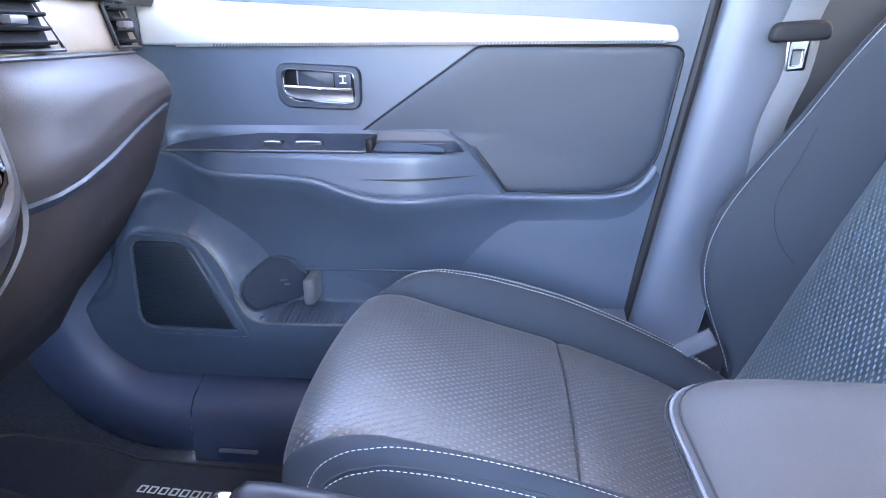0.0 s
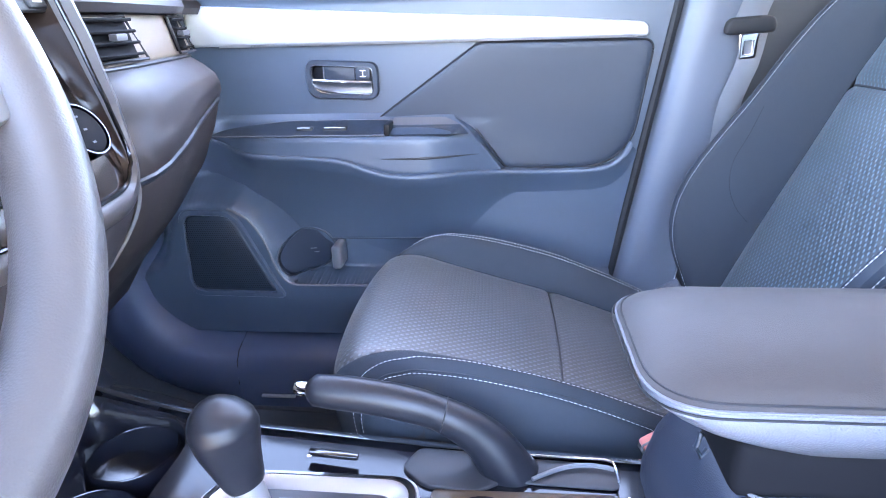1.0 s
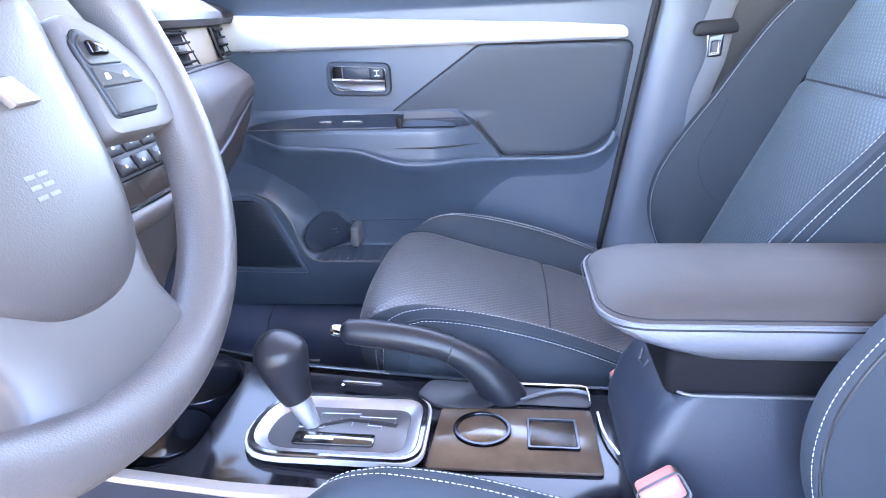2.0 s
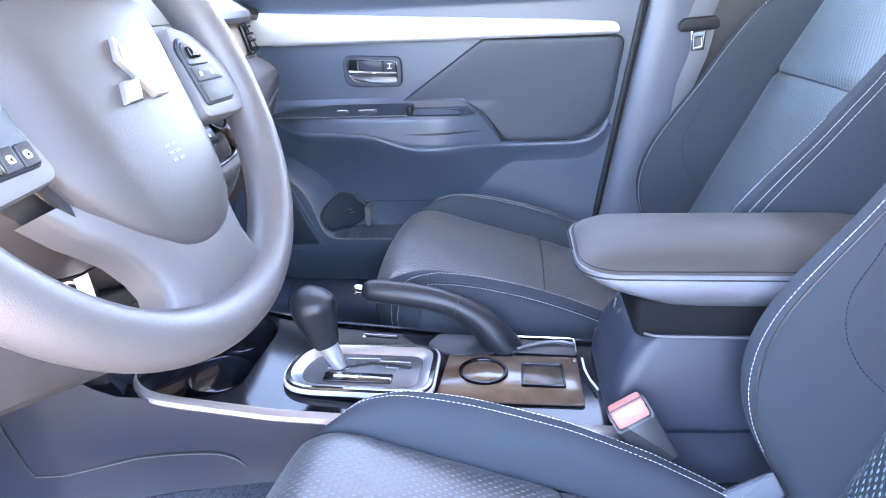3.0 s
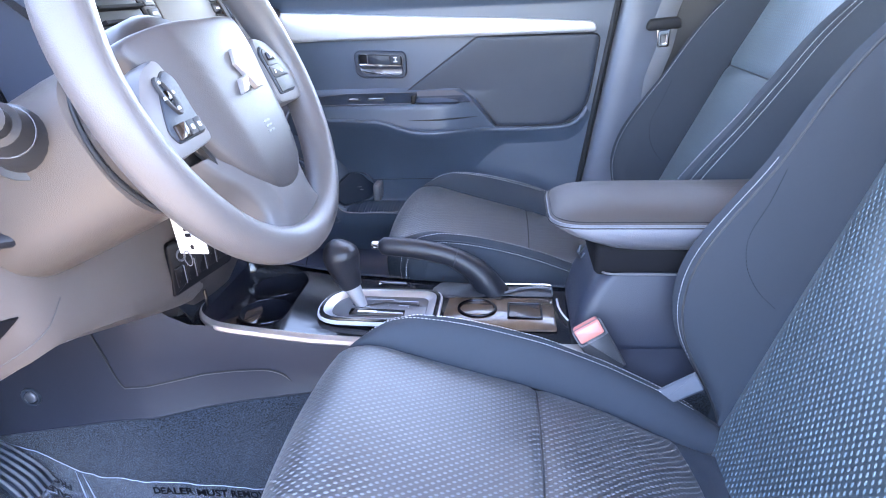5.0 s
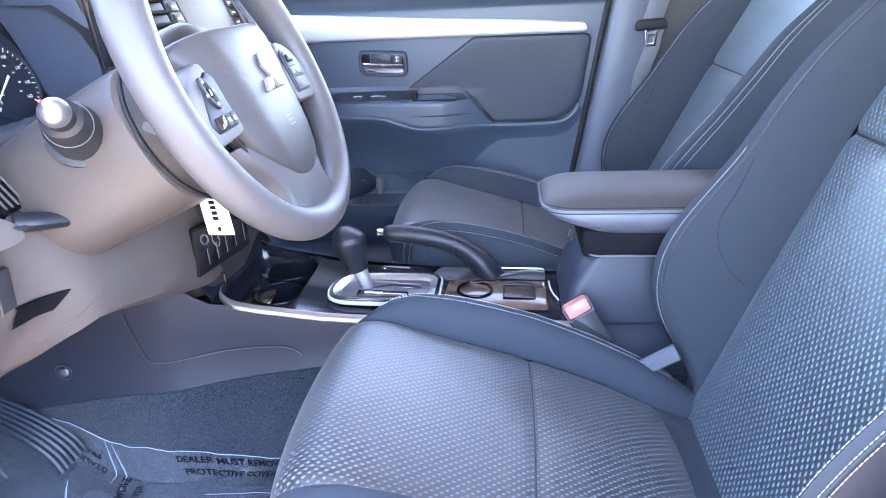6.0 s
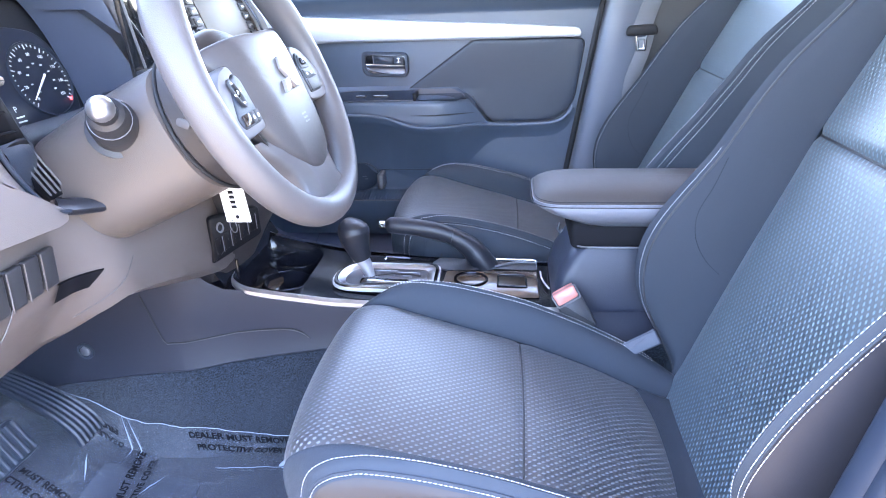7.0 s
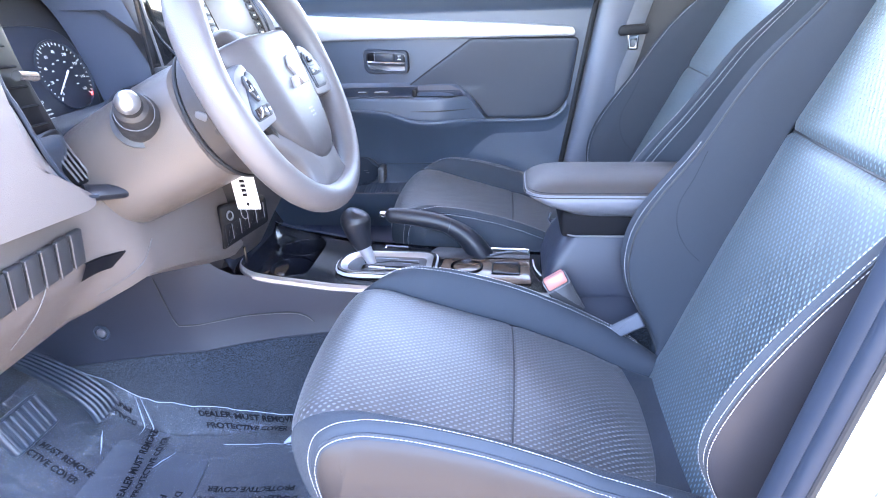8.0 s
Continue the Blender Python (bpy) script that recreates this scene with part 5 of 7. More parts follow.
# driver's side of the dashboard: outer pad, tall vent, switch row and knee panel
curve = [tuple(p) for p in smooth_path([(-0.585, 0.92), (-0.577, 0.845), (-0.566, 0.817), (-0.547, 0.764), (-0.522, 0.722), (-0.505, 0.706), (-0.488, 0.700)], 26)]
outer = curve + round_poly([(-0.484, 0.699), (-0.484, 0.688), (-0.50, 0.686), (-0.56, 0.692), (-0.64, 0.700), (-0.74, 0.715), (-0.74, 0.92)], 0.006, 3)
part("outer_pad", pillow(outer, YZ(-0.44), 0.040, 0.006), M_OUTER, dash, "grained grey outer dash pad")
part("pad_edging", tube([(-0.401, y + 0.004, z) for y, z in curve], 0.0025, 8), M_HARD, dash, "thin vent edging")
side = round_poly([(-0.62, 0.96), (-0.505, 0.96), (-0.478, 0.845), (-0.458, 0.79), (-0.440, 0.73), (-0.428, 0.700), (-0.452, 0.694), (-0.62, 0.70)], 0.008, 3)
v = part("air_vent", slab(side, YZ(-0.462), 0.010, 0.003), M_VENT, dash, "tall gloss black air vent")
pv = part("vent_shutter", slab(round_poly([(-0.497, 0.772), (-0.462, 0.776), (-0.424, 0.702), (-0.452, 0.700)], 0.004), YZ(-0.452), 0.007, 0.002), M_VENT, v, "ribbed dark shutter block")
for k in range(4):
    y0 = -0.486 + k * 0.0080
    part("shutter_rib", tube([(-0.4435, y0, 0.764), (-0.4435, y0 + 0.032, 0.708)], 0.0013, 6), M_GREY, pv)
for k in range(5):
    part("slat", tube([(-0.450, -0.575, 0.79 + k * 0.022), (-0.447, -0.53, 0.787 + k * 0.022), (-0.449, -0.470 - 0.008 * k, 0.784 + k * 0.022)], 0.0032, 6, 0.5), M_SLAT, v)
part("vent_tab", tube([(-0.440, -0.505, 0.842), (-0.436, -0.485, 0.838)], 0.008, 10, 0.7), M_CHROME, v, "bright vent slider")
rows = []
for z, x in ((0.930, -0.53), (0.86, -0.515), (0.80, -0.505), (0.775, -0.498), (0.765, -0.490), (0.752, -0.488), (0.72, -0.50), (0.68, -0.52)):
    rows.append([(x + 0.05 * ease(-0.40, -0.47, y), y, z + 0.012 * ease(-0.30, -0.24, y)) for y in np.linspace(-0.50, -0.20, 24)])
part("cluster_fascia", sheet(rows[3:]), M_HARD, dash, "grey fascia lip below the cluster")
rows = []
for y in np.linspace(-0.72, -0.105, 36):
    left = 1 - ease(-0.47, -0.40, y)
    prof_ = ((-0.440, 0.705), (-0.425, 0.665), (-0.418, 0.62), (-0.414, 0.58), (-0.412, 0.53), (-0.418, 0.498), (-0.435, 0.482), (-0.49, 0.466), (-0.56, 0.446), (-0.64, 0.42), (-0.74, 0.395))
    r = []
    for x, z in prof_:
        e = ease(0.62, 0.50, z)
        ze = float(np.interp(y, (-0.40, -0.35, -0.30, -0.21, -0.145, -0.10), (0.548, 0.533, 0.515, 0.483, 0.462, 0.452)))
        high = z if z > 0.60 else (ze + (z - 0.482) * (0.60 - ze) / 0.118 if z >= 0.482 else ze + (z - 0.482) * 0.15)
        b = ease(-0.475, -0.40, y)
        r.append((x - 0.02 * left - 0.07 * left * e, y, (z + 0.02 * left * e) * (1 - b) + high * b))
    rows.append(r)
rows.append([(x - 0.02, -0.098, z) for x, y, z in rows[-1]])
rows.append([(x - 0.06, -0.096, z) for x, y, z in rows[-2]])
part("knee_panel", sheet(rows), M_KNEE, dash, "charcoal knee panel under the column")
for k in range(6):
    y = -0.632 + k * 0.0245
    part("blank_switch", slab(round_poly([(0, 0), (0.021, 0), (0.021, 0.046), (0, 0.046)], 0.003), plane_at((-0.441, y, 0.616), (0, 1, 0), (0.12, 0, 1)), 0.006, 0.002), M_DARK, dash, "blank switch cover")
    part("switch_gap", tube([(-0.4335, y - 0.0016, 0.616), (-0.4285, y - 0.0016, 0.660)], 0.0009, 6), M_SPOKE, dash)


def knee_x(y, z):
    """The knee panel's face."""
    left, e = 1 - ease(-0.47, -0.40, y), ease(0.62, 0.50, z)
    x = float(np.interp(z - 0.02 * left * e, [q[1] for q in prof_[::-1]], [q[0] for q in prof_[::-1]]))
    return x - 0.02 * left - 0.07 * left * e


rows = []
for f in np.linspace(0, 1, 12):
    top_, low_ = Vector((-0.490, 0.614)).lerp(Vector((-0.428, 0.605)), f), Vector((-0.500, 0.592)).lerp(Vector((-0.448, 0.586)), f)
    rows.append([(knee_x(*low_.lerp(top_, g)) + h, *low_.lerp(top_, g)) for g, h in ((0.0, -0.001), (0.06, 0.0018), (0.35, 0.0012), (0.7, 0.0012), (0.94, 0.0018), (1.0, -0.001))])
part("knee_slot", sheet(rows), M_VENT, dash, "dark slot below the column")
for a, b, r_, mt in (((-0.382, 0.602), (-0.452, 0.548), 0.0006, M_SPOKE), ((-0.556, 0.624), (-0.600, 0.560), 0.0006, M_SPOKE)):
    part("knee_seam", tube([(knee_x(a[0] + (b[0] - a[0]) * f, a[1] + (b[1] - a[1]) * f) + 0.002, a[0] + (b[0] - a[0]) * f, a[1] + (b[1] - a[1]) * f) for f in np.linspace(0, 1, 12)], r_, 6), mt, dash, "thin pale panel joint")

# lower stack side: black switch pod left of the console
PODM = plane_at((-0.388, -0.152, 0.548), (0.66, 0.75, 0.03), (0.05, -0.08, 1))
pod = part("switch_pod", slab(round_poly([(-0.048, -0.050), (0.046, -0.022), (0.046, 0.030), (-0.042, 0.034)], 0.008), PODM, 0.010, 0.004), M_VENT, dash, "gloss black switch pod")
for k in range(5):
    x0 = -0.032 + k * 0.0155
    y0 = -0.034 + k * 0.0055
    part("pod_switch", slab(round_poly([(x0 - 0.0062, y0), (x0 + 0.0062, y0 + 0.004), (x0 + 0.0062, y0 + 0.034), (x0 - 0.0062, y0 + 0.030)], 0.002), PODM @ Matrix.Translation((0, 0, 0.009)), 0.003, 0.001), M_VENT, pod)
    part("switch_line", tube([PODM @ Vector((x0 + 0.0068, y0 + 0.003, 0.0115)), PODM @ Vector((x0 + 0.0068, y0 + 0.032, 0.0115))], 0.0007, 6), M_GREY, pod)
oval = [(0.006 * math.cos(a), 0.009 * math.sin(a)) for a in np.linspace(0, 2 * math.pi, 25)[:-1]]
part("pod_knob", frame_ring([(x - 0.026, y + 0.014) for x, y in oval], [(x * 0.75 - 0.026, y * 0.75 + 0.014) for x, y in oval], PODM @ Matrix.Translation((0, 0, 0.010)), 0.004), M_GREY, pod, "small oval knob")


# ---- steering column and wheel ----
WC, WT = Vector((-0.218, -0.335, 0.814)), radians(23.2)
WN, WS = Vector((math.cos(WT), 0, math.sin(WT))), Vector((0, 1, 0))
WU = WN.cross(WS)
WM = Matrix((WS, WU, WN)).transposed().to_4x4()
WM.translation = WC

column = thing("steering_column", "grey plastic steering column shroud with stalks", "steering column")
rows = []
for h, a, b, dz in ((-0.024, 0.060, 0.060, -0.005), (-0.030, 0.085, 0.080, -0.006), (-0.038, 0.094, 0.088, -0.008), (-0.084, 0.098, 0.092, -0.010), (-0.089, 0.093, 0.088, -0.012)):
    rows.append([WM @ Vector((a * math.cos(t), dz + b * math.sin(t), h)) for t in np.linspace(0, 2 * math.pi, 41)[:-1]])
part("clock_spring", sheet(rows, closed=True), M_SLEEVE, column, "round grey-brown housing behind the wheel")
rows = []
for h, a, up, dn in ((-0.092, 0.086, 0.062, 0.086), (-0.097, 0.094, 0.068, 0.094), (-0.13, 0.098, 0.068, 0.096), (-0.18, 0.100, 0.066, 0.097), (-0.23, 0.100, 0.062, 0.098), (-0.30, 0.098, 0.055, 0.098), (-0.36, 0.095, 0.05, 0.095)):
    r = []
    for t in np.linspace(0, 2 * math.pi, 49)[:-1]:
        c, s = math.cos(t), math.sin(t)
        c, s = math.copysign(abs(c) ** 0.72, c), math.copysign(abs(s) ** 0.72, s)
        r.append(WM @ Vector((a * c, (up if s > 0 else dn) * s, h)))
    rows.append(r)
part("column_cover", sheet(rows, closed=True), M_COLUMN, column, "grey column cover with ground bounce in its colour")
part("housing_gap", tube([WM @ Vector((0.0945 * math.cos(t), -0.0115 + 0.0900 * math.sin(t), -0.0905)) for t in np.linspace(0, 2 * math.pi, 61)], 0.0026, 8), M_RUBBER, column, "dark gap behind the housing")


def stalk(tip, root, end):
    a, b = Vector(root), Vector(tip)
    d = (b - a).normalized()
    st = part("stalk", tube([a, a + d * 0.028, a + d * 0.030, a + d * 0.062, a + d * 0.066, b - d * 0.018, b - d * 0.014, b], [0.034, 0.0335, 0.027, 0.025, 0.022, 0.0185, 0.0135, 0.013], 20), M_DARK, column, "dark control stalk")
    if end:
        part("stalk_tip", tube([b, b + d * 0.005, b + d * 0.012, b + d * 0.016], [0.0135, 0.0132, 0.010, 0.003], 18), M_STEEL, st, "shiny stalk end")
        part("stalk_ring", tube([a + d * 0.067, a + d * 0.0690], 0.0222, 20), M_GREY, st)
    return st


stalk((-0.333, -0.488, 0.809), (-0.377, -0.399, 0.764), True)
part("tilt_lever", tube([tuple(p) for p in smooth_path([(-0.440, -0.455, 0.694), (-0.425, -0.44, 0.690), (-0.410, -0.42, 0.686), (-0.398, -0.40, 0.684), (-0.392, -0.388, 0.683)], 16)], [0.016] * 5 + [0.0155] * 5 + [0.014, 0.013, 0.012, 0.010, 0.007, 0.002], 14, 0.62), M_KNOB, column, "small black column lever")
part("housing_hole", tube([(-0.252, -0.4515, 0.7685), (-0.2535, -0.446, 0.770)], 0.0052, 12), M_RUBBER, column)
part("housing_label", slab(round_poly([(-0.008, -0.0045), (0.008, -0.0045), (0.008, 0.0045), (-0.008, 0.0045)], 0.004), plane_at((-0.271, -0.4495, 0.786), (0.9, -0.1, -0.35), (0.3, 0.12, 0.9)), 0.0022, 0.0006), M_SPOKE, column, "faint pale oval mark")

wheel = thing("steering_wheel", "grey three-spoke steering wheel with airbag pad", "steering wheel")
R, TUBE = 0.1705, 0.0185
rows = []
for k in range(97):
    a = 2 * math.pi * k / 96
    grip = 1 + 0.12 * math.exp(-((math.sin(a) - 0.45) / 0.25) ** 2)
    c = Vector((R * math.cos(a), R * math.sin(a), 0))
    rad = Vector((math.cos(a), math.sin(a), 0))
    rows.append([WM @ (c + rad * TUBE * 0.95 * grip * math.cos(t) + Vector((0, 0, TUBE * 1.05 * grip * math.sin(t)))) for t in np.linspace(0, 2 * math.pi, 21)[:-1]])
part("rim", sheet(rows, closed=True), M_WHEEL, wheel, "grained grey rim")
# airbag pad: domed, narrowing to its foot
half_o = [(0.0, 0.053), (0.040, 0.054), (0.085, 0.053), (0.106, 0.0505), (0.114, 0.043), (0.110, 0.031), (0.101, 0.015), (0.097, -0.008), (0.089, -0.038), (0.075, -0.069), (0.055, -0.094), (0.032, -0.112), (0.014, -0.118), (0.0, -0.119)]
right = smooth_path([(w * 0.93, u) for w, u in half_o], 44)
outl = [tuple(p) for p in right] + [(-p[0], p[1]) for p in right[-2:0:-1]]


def pad_h(w, u, f):
    """Height of the pad's face: a dome with a soft crease at each side."""
    wc = float(np.interp(u, (-0.12, -0.10, -0.06, 0.0, 0.05), (0.026, 0.042, 0.050, 0.059, 0.068)))
    wing = max(0.0, abs(w) - wc)
    return 0.0205 - 0.9 * w * w - 1.6 * max(0, u - 0.015) ** 2 - 1.2 * max(0, -0.05 - u) ** 2 - 0.40 * wing - 0.004 * f ** 8


rows = []
for f, sink in ((1.0, 0.016), (1.0, 0.006), (0.992, 0.002), (0.975, 0.0005), (0.95, 0), (0.9, 0), (0.84, 0), (0.78, 0), (0.7, 0), (0.6, 0), (0.48, 0), (0.34, 0), (0.18, 0), (0.0005, 0)):
    rows.append([WM @ Vector((w * f, -0.03 + (u + 0.03) * f, pad_h(w * f, -0.03 + (u + 0.03) * f, f) - sink)) for w, u in outl])
pad = part("airbag_pad", sheet(rows, closed=True), M_PAD, wheel, "grained grey airbag pad", smooth=70)
emb = WM @ Matrix.Translation((0.002, -0.009, 0.0203))
L = 0.027
for ang in (90, 210, 330):
    o = emb @ Matrix.Rotation(radians(ang), 4, "Z")
    part("emblem", slab([(0.001, 0), (L * 0.5, -L * 0.29), (L, 0), (L * 0.5, L * 0.29)], o, 0.005, 0.0015), M_EDGE, pad, "plain satin silver emblem")
for r_ in range(3):
    for a0, a1 in ((-0.008, -0.0015), (0.0, 0.0065)):
        part("pad_print", slab([(a0, -0.054 - r_ * 0.005), (a1, -0.054 - r_ * 0.005), (a1, -0.0518 - r_ * 0.005), (a0, -0.0518 - r_ * 0.005)], WM @ Matrix.Translation((0, 0, 0.0199)), 0.0006, 0.0001), M_GREY, pad)
tray_o = round_poly([(0.080, -0.046), (0.140, -0.050), (0.160, -0.044), (0.163, -0.026), (0.150, -0.002), (0.128, 0.022), (0.095, 0.030)], [0.01, 0.016, 0.010, 0.010, 0.02, 0.02, 0.01], 6)
pod_o = round_poly([(0.091, -0.0365), (0.134, -0.0375), (0.140, -0.028), (0.128, -0.007), (0.113, 0.011), (0.100, 0.018), (0.091, 0.010)], [0.003, 0.004, 0.006, 0.012, 0.010, 0.006, 0.004], 4)
for side in (-1, 1):
    flip = lambda pts: [(side * x, y) for x, y in pts]
    sp = part("spoke", pillow(flip(tray_o), WM @ Matrix.Translation((0, 0, -0.014)), 0.022, 0.001), M_PALE, wheel, "smooth pale grey side spoke")
    pm = WM @ Matrix.Translation((0, 0, 0.0068))
    pd = part("button_pod", slab(flip(pod_o), pm, 0.0035, 0.0012), M_HARD, sp, "black switch pod")
    part("pod_gap", tube([pm @ Vector((x, y, 0.0018)) for x, y in flip(pod_o + pod_o[:1])], 0.0009, 6), M_RUBBER, pd)
    up = pm @ Matrix.Translation((0, 0, 0.0033))
    if side < 0:
        oval = []
        for a in np.linspace(0, 2 * math.pi, 29)[:-1]:
            p, q = 0.0072 * math.cos(a), 0.0160 * math.sin(a)
            oval.append((0.1165 + p + 0.25 * q, -0.0025 + q))
        inner = [(0.1165 + (x - 0.1165) * 0.68, -0.0025 + (y + 0.0025) * 0.78) for x, y in oval]
        part("pod_rocker", frame_ring(flip(oval), flip(inner), up, 0.0032), M_DARK, pd, "raised oval rocker")
        part("rocker_centre", slab(flip([(0.1165 + 0.0042 * math.cos(a), -0.0025 + 0.0046 * math.sin(a)) for a in np.linspace(0, 2 * math.pi, 17)[:-1]]), up, 0.0028, 0.001), M_SMOKE, pd)
        for bx, by in ((0.1195, 0.0085), (0.1135, -0.0135), (0.1090, -0.001), (0.1240, -0.004)):
            part("pod_mark", slab(flip(round_poly([(bx - 0.0016, by - 0.0012), (bx + 0.0016, by - 0.0012), (bx + 0.0010, by + 0.0014), (bx - 0.0010, by + 0.0014)], 0.0005, 2)), up @ Matrix.Translation((0, 0, 0.0022)), 0.0012, 0.0002), M_BRUSH, pd)
        cells = ((0.0930, 0.1035, M_DARK), (0.1045, 0.1150, M_DARK), (0.1160, 0.1330, M_STACK))
        for b0, b1_, mt in cells:
            part("pod_button", slab(flip(round_poly([(b0, -0.0358), (b1_, -0.0362), (b1_ - 0.001, -0.0242), (b0, -0.0236)], 0.001, 2)), up, 0.0022, 0.0006), mt, pd)
        for bx in (0.0985, 0.1095):
            part("pod_mark", slab(flip(round_poly([(bx - 0.0022, -0.0322), (bx + 0.0020, -0.0322), (bx + 0.0022, -0.0280), (bx - 0.0016, -0.0280)], 0.0012, 3)), up @ Matrix.Translation((0, 0, 0.002)), 0.0006, 0.0001), M_WHITE, pd)
            part("pod_mark", slab(flip([(bx - 0.0006, -0.0312), (bx + 0.0008, -0.0312), (bx + 0.0008, -0.0296), (bx - 0.0006, -0.0296)]), up @ Matrix.Translation((0, 0, 0.0025)), 0.0004, 0.0001), M_INK, pd)
    else:
        part("pod_button", slab(flip(round_poly([(0.0930, -0.0050), (0.1245, -0.0060), (0.1130, 0.0085), (0.1000, 0.0140), (0.0930, 0.0080)], 0.003, 3)), up, 0.0014, 0.0006), M_DARK, pd)
        part("pod_toggle", slab(flip(round_poly([(0.0980, 0.0000), (0.1130, -0.0010), (0.1110, 0.0060), (0.0990, 0.0090)], 0.002, 3)), up @ Matrix.Translation((0, 0, 0.0012)), 0.0034, 0.0012), M_SMOKE, pd, "small raised toggle")
        part("pod_button", slab(flip(round_poly([(0.0930, -0.0185), (0.1325, -0.0195), (0.1260, -0.0072), (0.0930, -0.0062)], 0.001, 2)), up, 0.0018, 0.0006), M_DARK, pd)
        part("pod_button", slab(flip(round_poly([(0.0930, -0.0355), (0.1335, -0.0362), (0.1375, -0.0275), (0.1332, -0.0205), (0.0930, -0.0197)], 0.001, 2)), up, 0.0014, 0.0006), M_DARK, pd)
        for bx, by in ((0.1010, -0.0130), (0.1185, -0.0135)):
            part("pod_mark", slab(flip(round_poly([(bx - 0.0024, by - 0.0018), (bx + 0.0024, by - 0.0018), (bx + 0.0018, by + 0.0020), (bx - 0.0012, by + 0.0020)], 0.0008, 2)), up @ Matrix.Translation((0, 0, 0.0016)), 0.0006, 0.0001), M_WHITE, pd)
# broad lower spoke: flat centre, sloping flanks, deep side walls
rows = []
for u, w, h in ((-0.058, 0.086, -0.010), (-0.076, 0.079, -0.004), (-0.088, 0.070, -0.001), (-0.100, 0.062, 0.001), (-0.115, 0.056, 0.002), (-0.128, 0.054, 0.002), (-0.140, 0.058, 0.001), (-0.149, 0.064, 0.000), (-0.157, 0.070, -0.003), (-0.163, 0.074, -0.006)):
    inner = w - 0.020
    deep = 0.030 if u > -0.145 else 0.016
    rows.append([WM @ Vector((x, u, z)) for x, z in ((-w + 0.004, h - deep), (-w, h - 0.010), (-w, h - 0.004), (-w + 0.003, h - 0.001), (-inner - 0.004, h + 0.0065), (-inner, h + 0.0075), (-inner * 0.4, h + 0.0080), (0, h + 0.0080),
                 (inner * 0.4, h + 0.0080), (inner, h + 0.0075), (inner + 0.004, h + 0.0065), (w - 0.003, h - 0.001), (w, h - 0.004), (w, h - 0.010), (w - 0.004, h - deep))])
part("lower_spoke", sheet(rows, closed=True, caps=True), M_SPOKE, wheel, "broad smooth grey lower spoke", smooth=55)
rows = []
for h, a in ((-0.03, 0.065), (-0.012, 0.085), (-0.006, 0.088)):
    rows.append([WM @ Vector((a * math.cos(t), -0.03 + a * 0.85 * math.sin(t), h)) for t in np.linspace(0, 2 * math.pi, 33)[:-1]])
part("hub", sheet(rows, closed=True, caps=True), M_DARK, wheel)

tag = thing("key_tag", "white paper key tag hanging from the ignition", "key tag")
tm = plane_at((-0.302, -0.305, 0.645), (0.93, -0.30, 0.12), (-0.1, 0.05, 1))
tg = part("card", slab(round_poly([(-0.022, -0.026), (0.022, -0.026), (0.022, 0.026), (-0.022, 0.026)], 0.002), tm, 0.001, 0.0003), M_PAPER, tag)
for k in range(4):
    part("card_print", slab([(-0.006, -0.006 + k * 0.007), (0.003, -0.006 + k * 0.007), (0.003, -0.0015 + k * 0.007), (-0.006, -0.0015 + k * 0.007)], tm @ Matrix.Translation((0, 0, 0.0008)), 0.0006, 0.0001), M_INK, tg)
part("card_hole", slab([(0.003 * math.cos(a), -0.018 + 0.003 * math.sin(a)) for a in np.linspace(0, 2 * math.pi, 13)[:-1]], tm @ Matrix.Translation((0, 0, 0.0008)), 0.0006, 0.0001), M_INK, tg)
part("key_ring", tube([tm @ Vector((0.006 * math.cos(a) - 0.012, -0.032 + 0.009 * math.sin(a), 0.001)) for a in np.linspace(0, 2 * math.pi, 21)], 0.0007, 6), M_PALE, tag)


# ---- centre console ----
console = thing("centre_console", "black centre console with silver edge and brown gloss inlay", "console")


def con_z(x):
    return float(np.interp(x, (-0.62, -0.50, -0.44, -0.42, -0.36, -0.25, -0.05, 0.16, 0.45), (0.53, 0.50, 0.433, 0.429, 0.417, 0.401, 0.388, 0.384, 0.384)))


def con_l(x):
    return float(np.interp(x, (-0.75, -0.50, -0.42, -0.38, -0.25, 0.16, 0.45), (-0.190, -0.170, -0.140, -0.135, -0.130, -0.118, -0.100)))


def con_r(x):
    return float(np.interp(x, (-0.75, -0.42, -0.25, -0.06, 0.16, 0.45), (0.16, 0.108, 0.096, 0.090, 0.081, 0.078)))


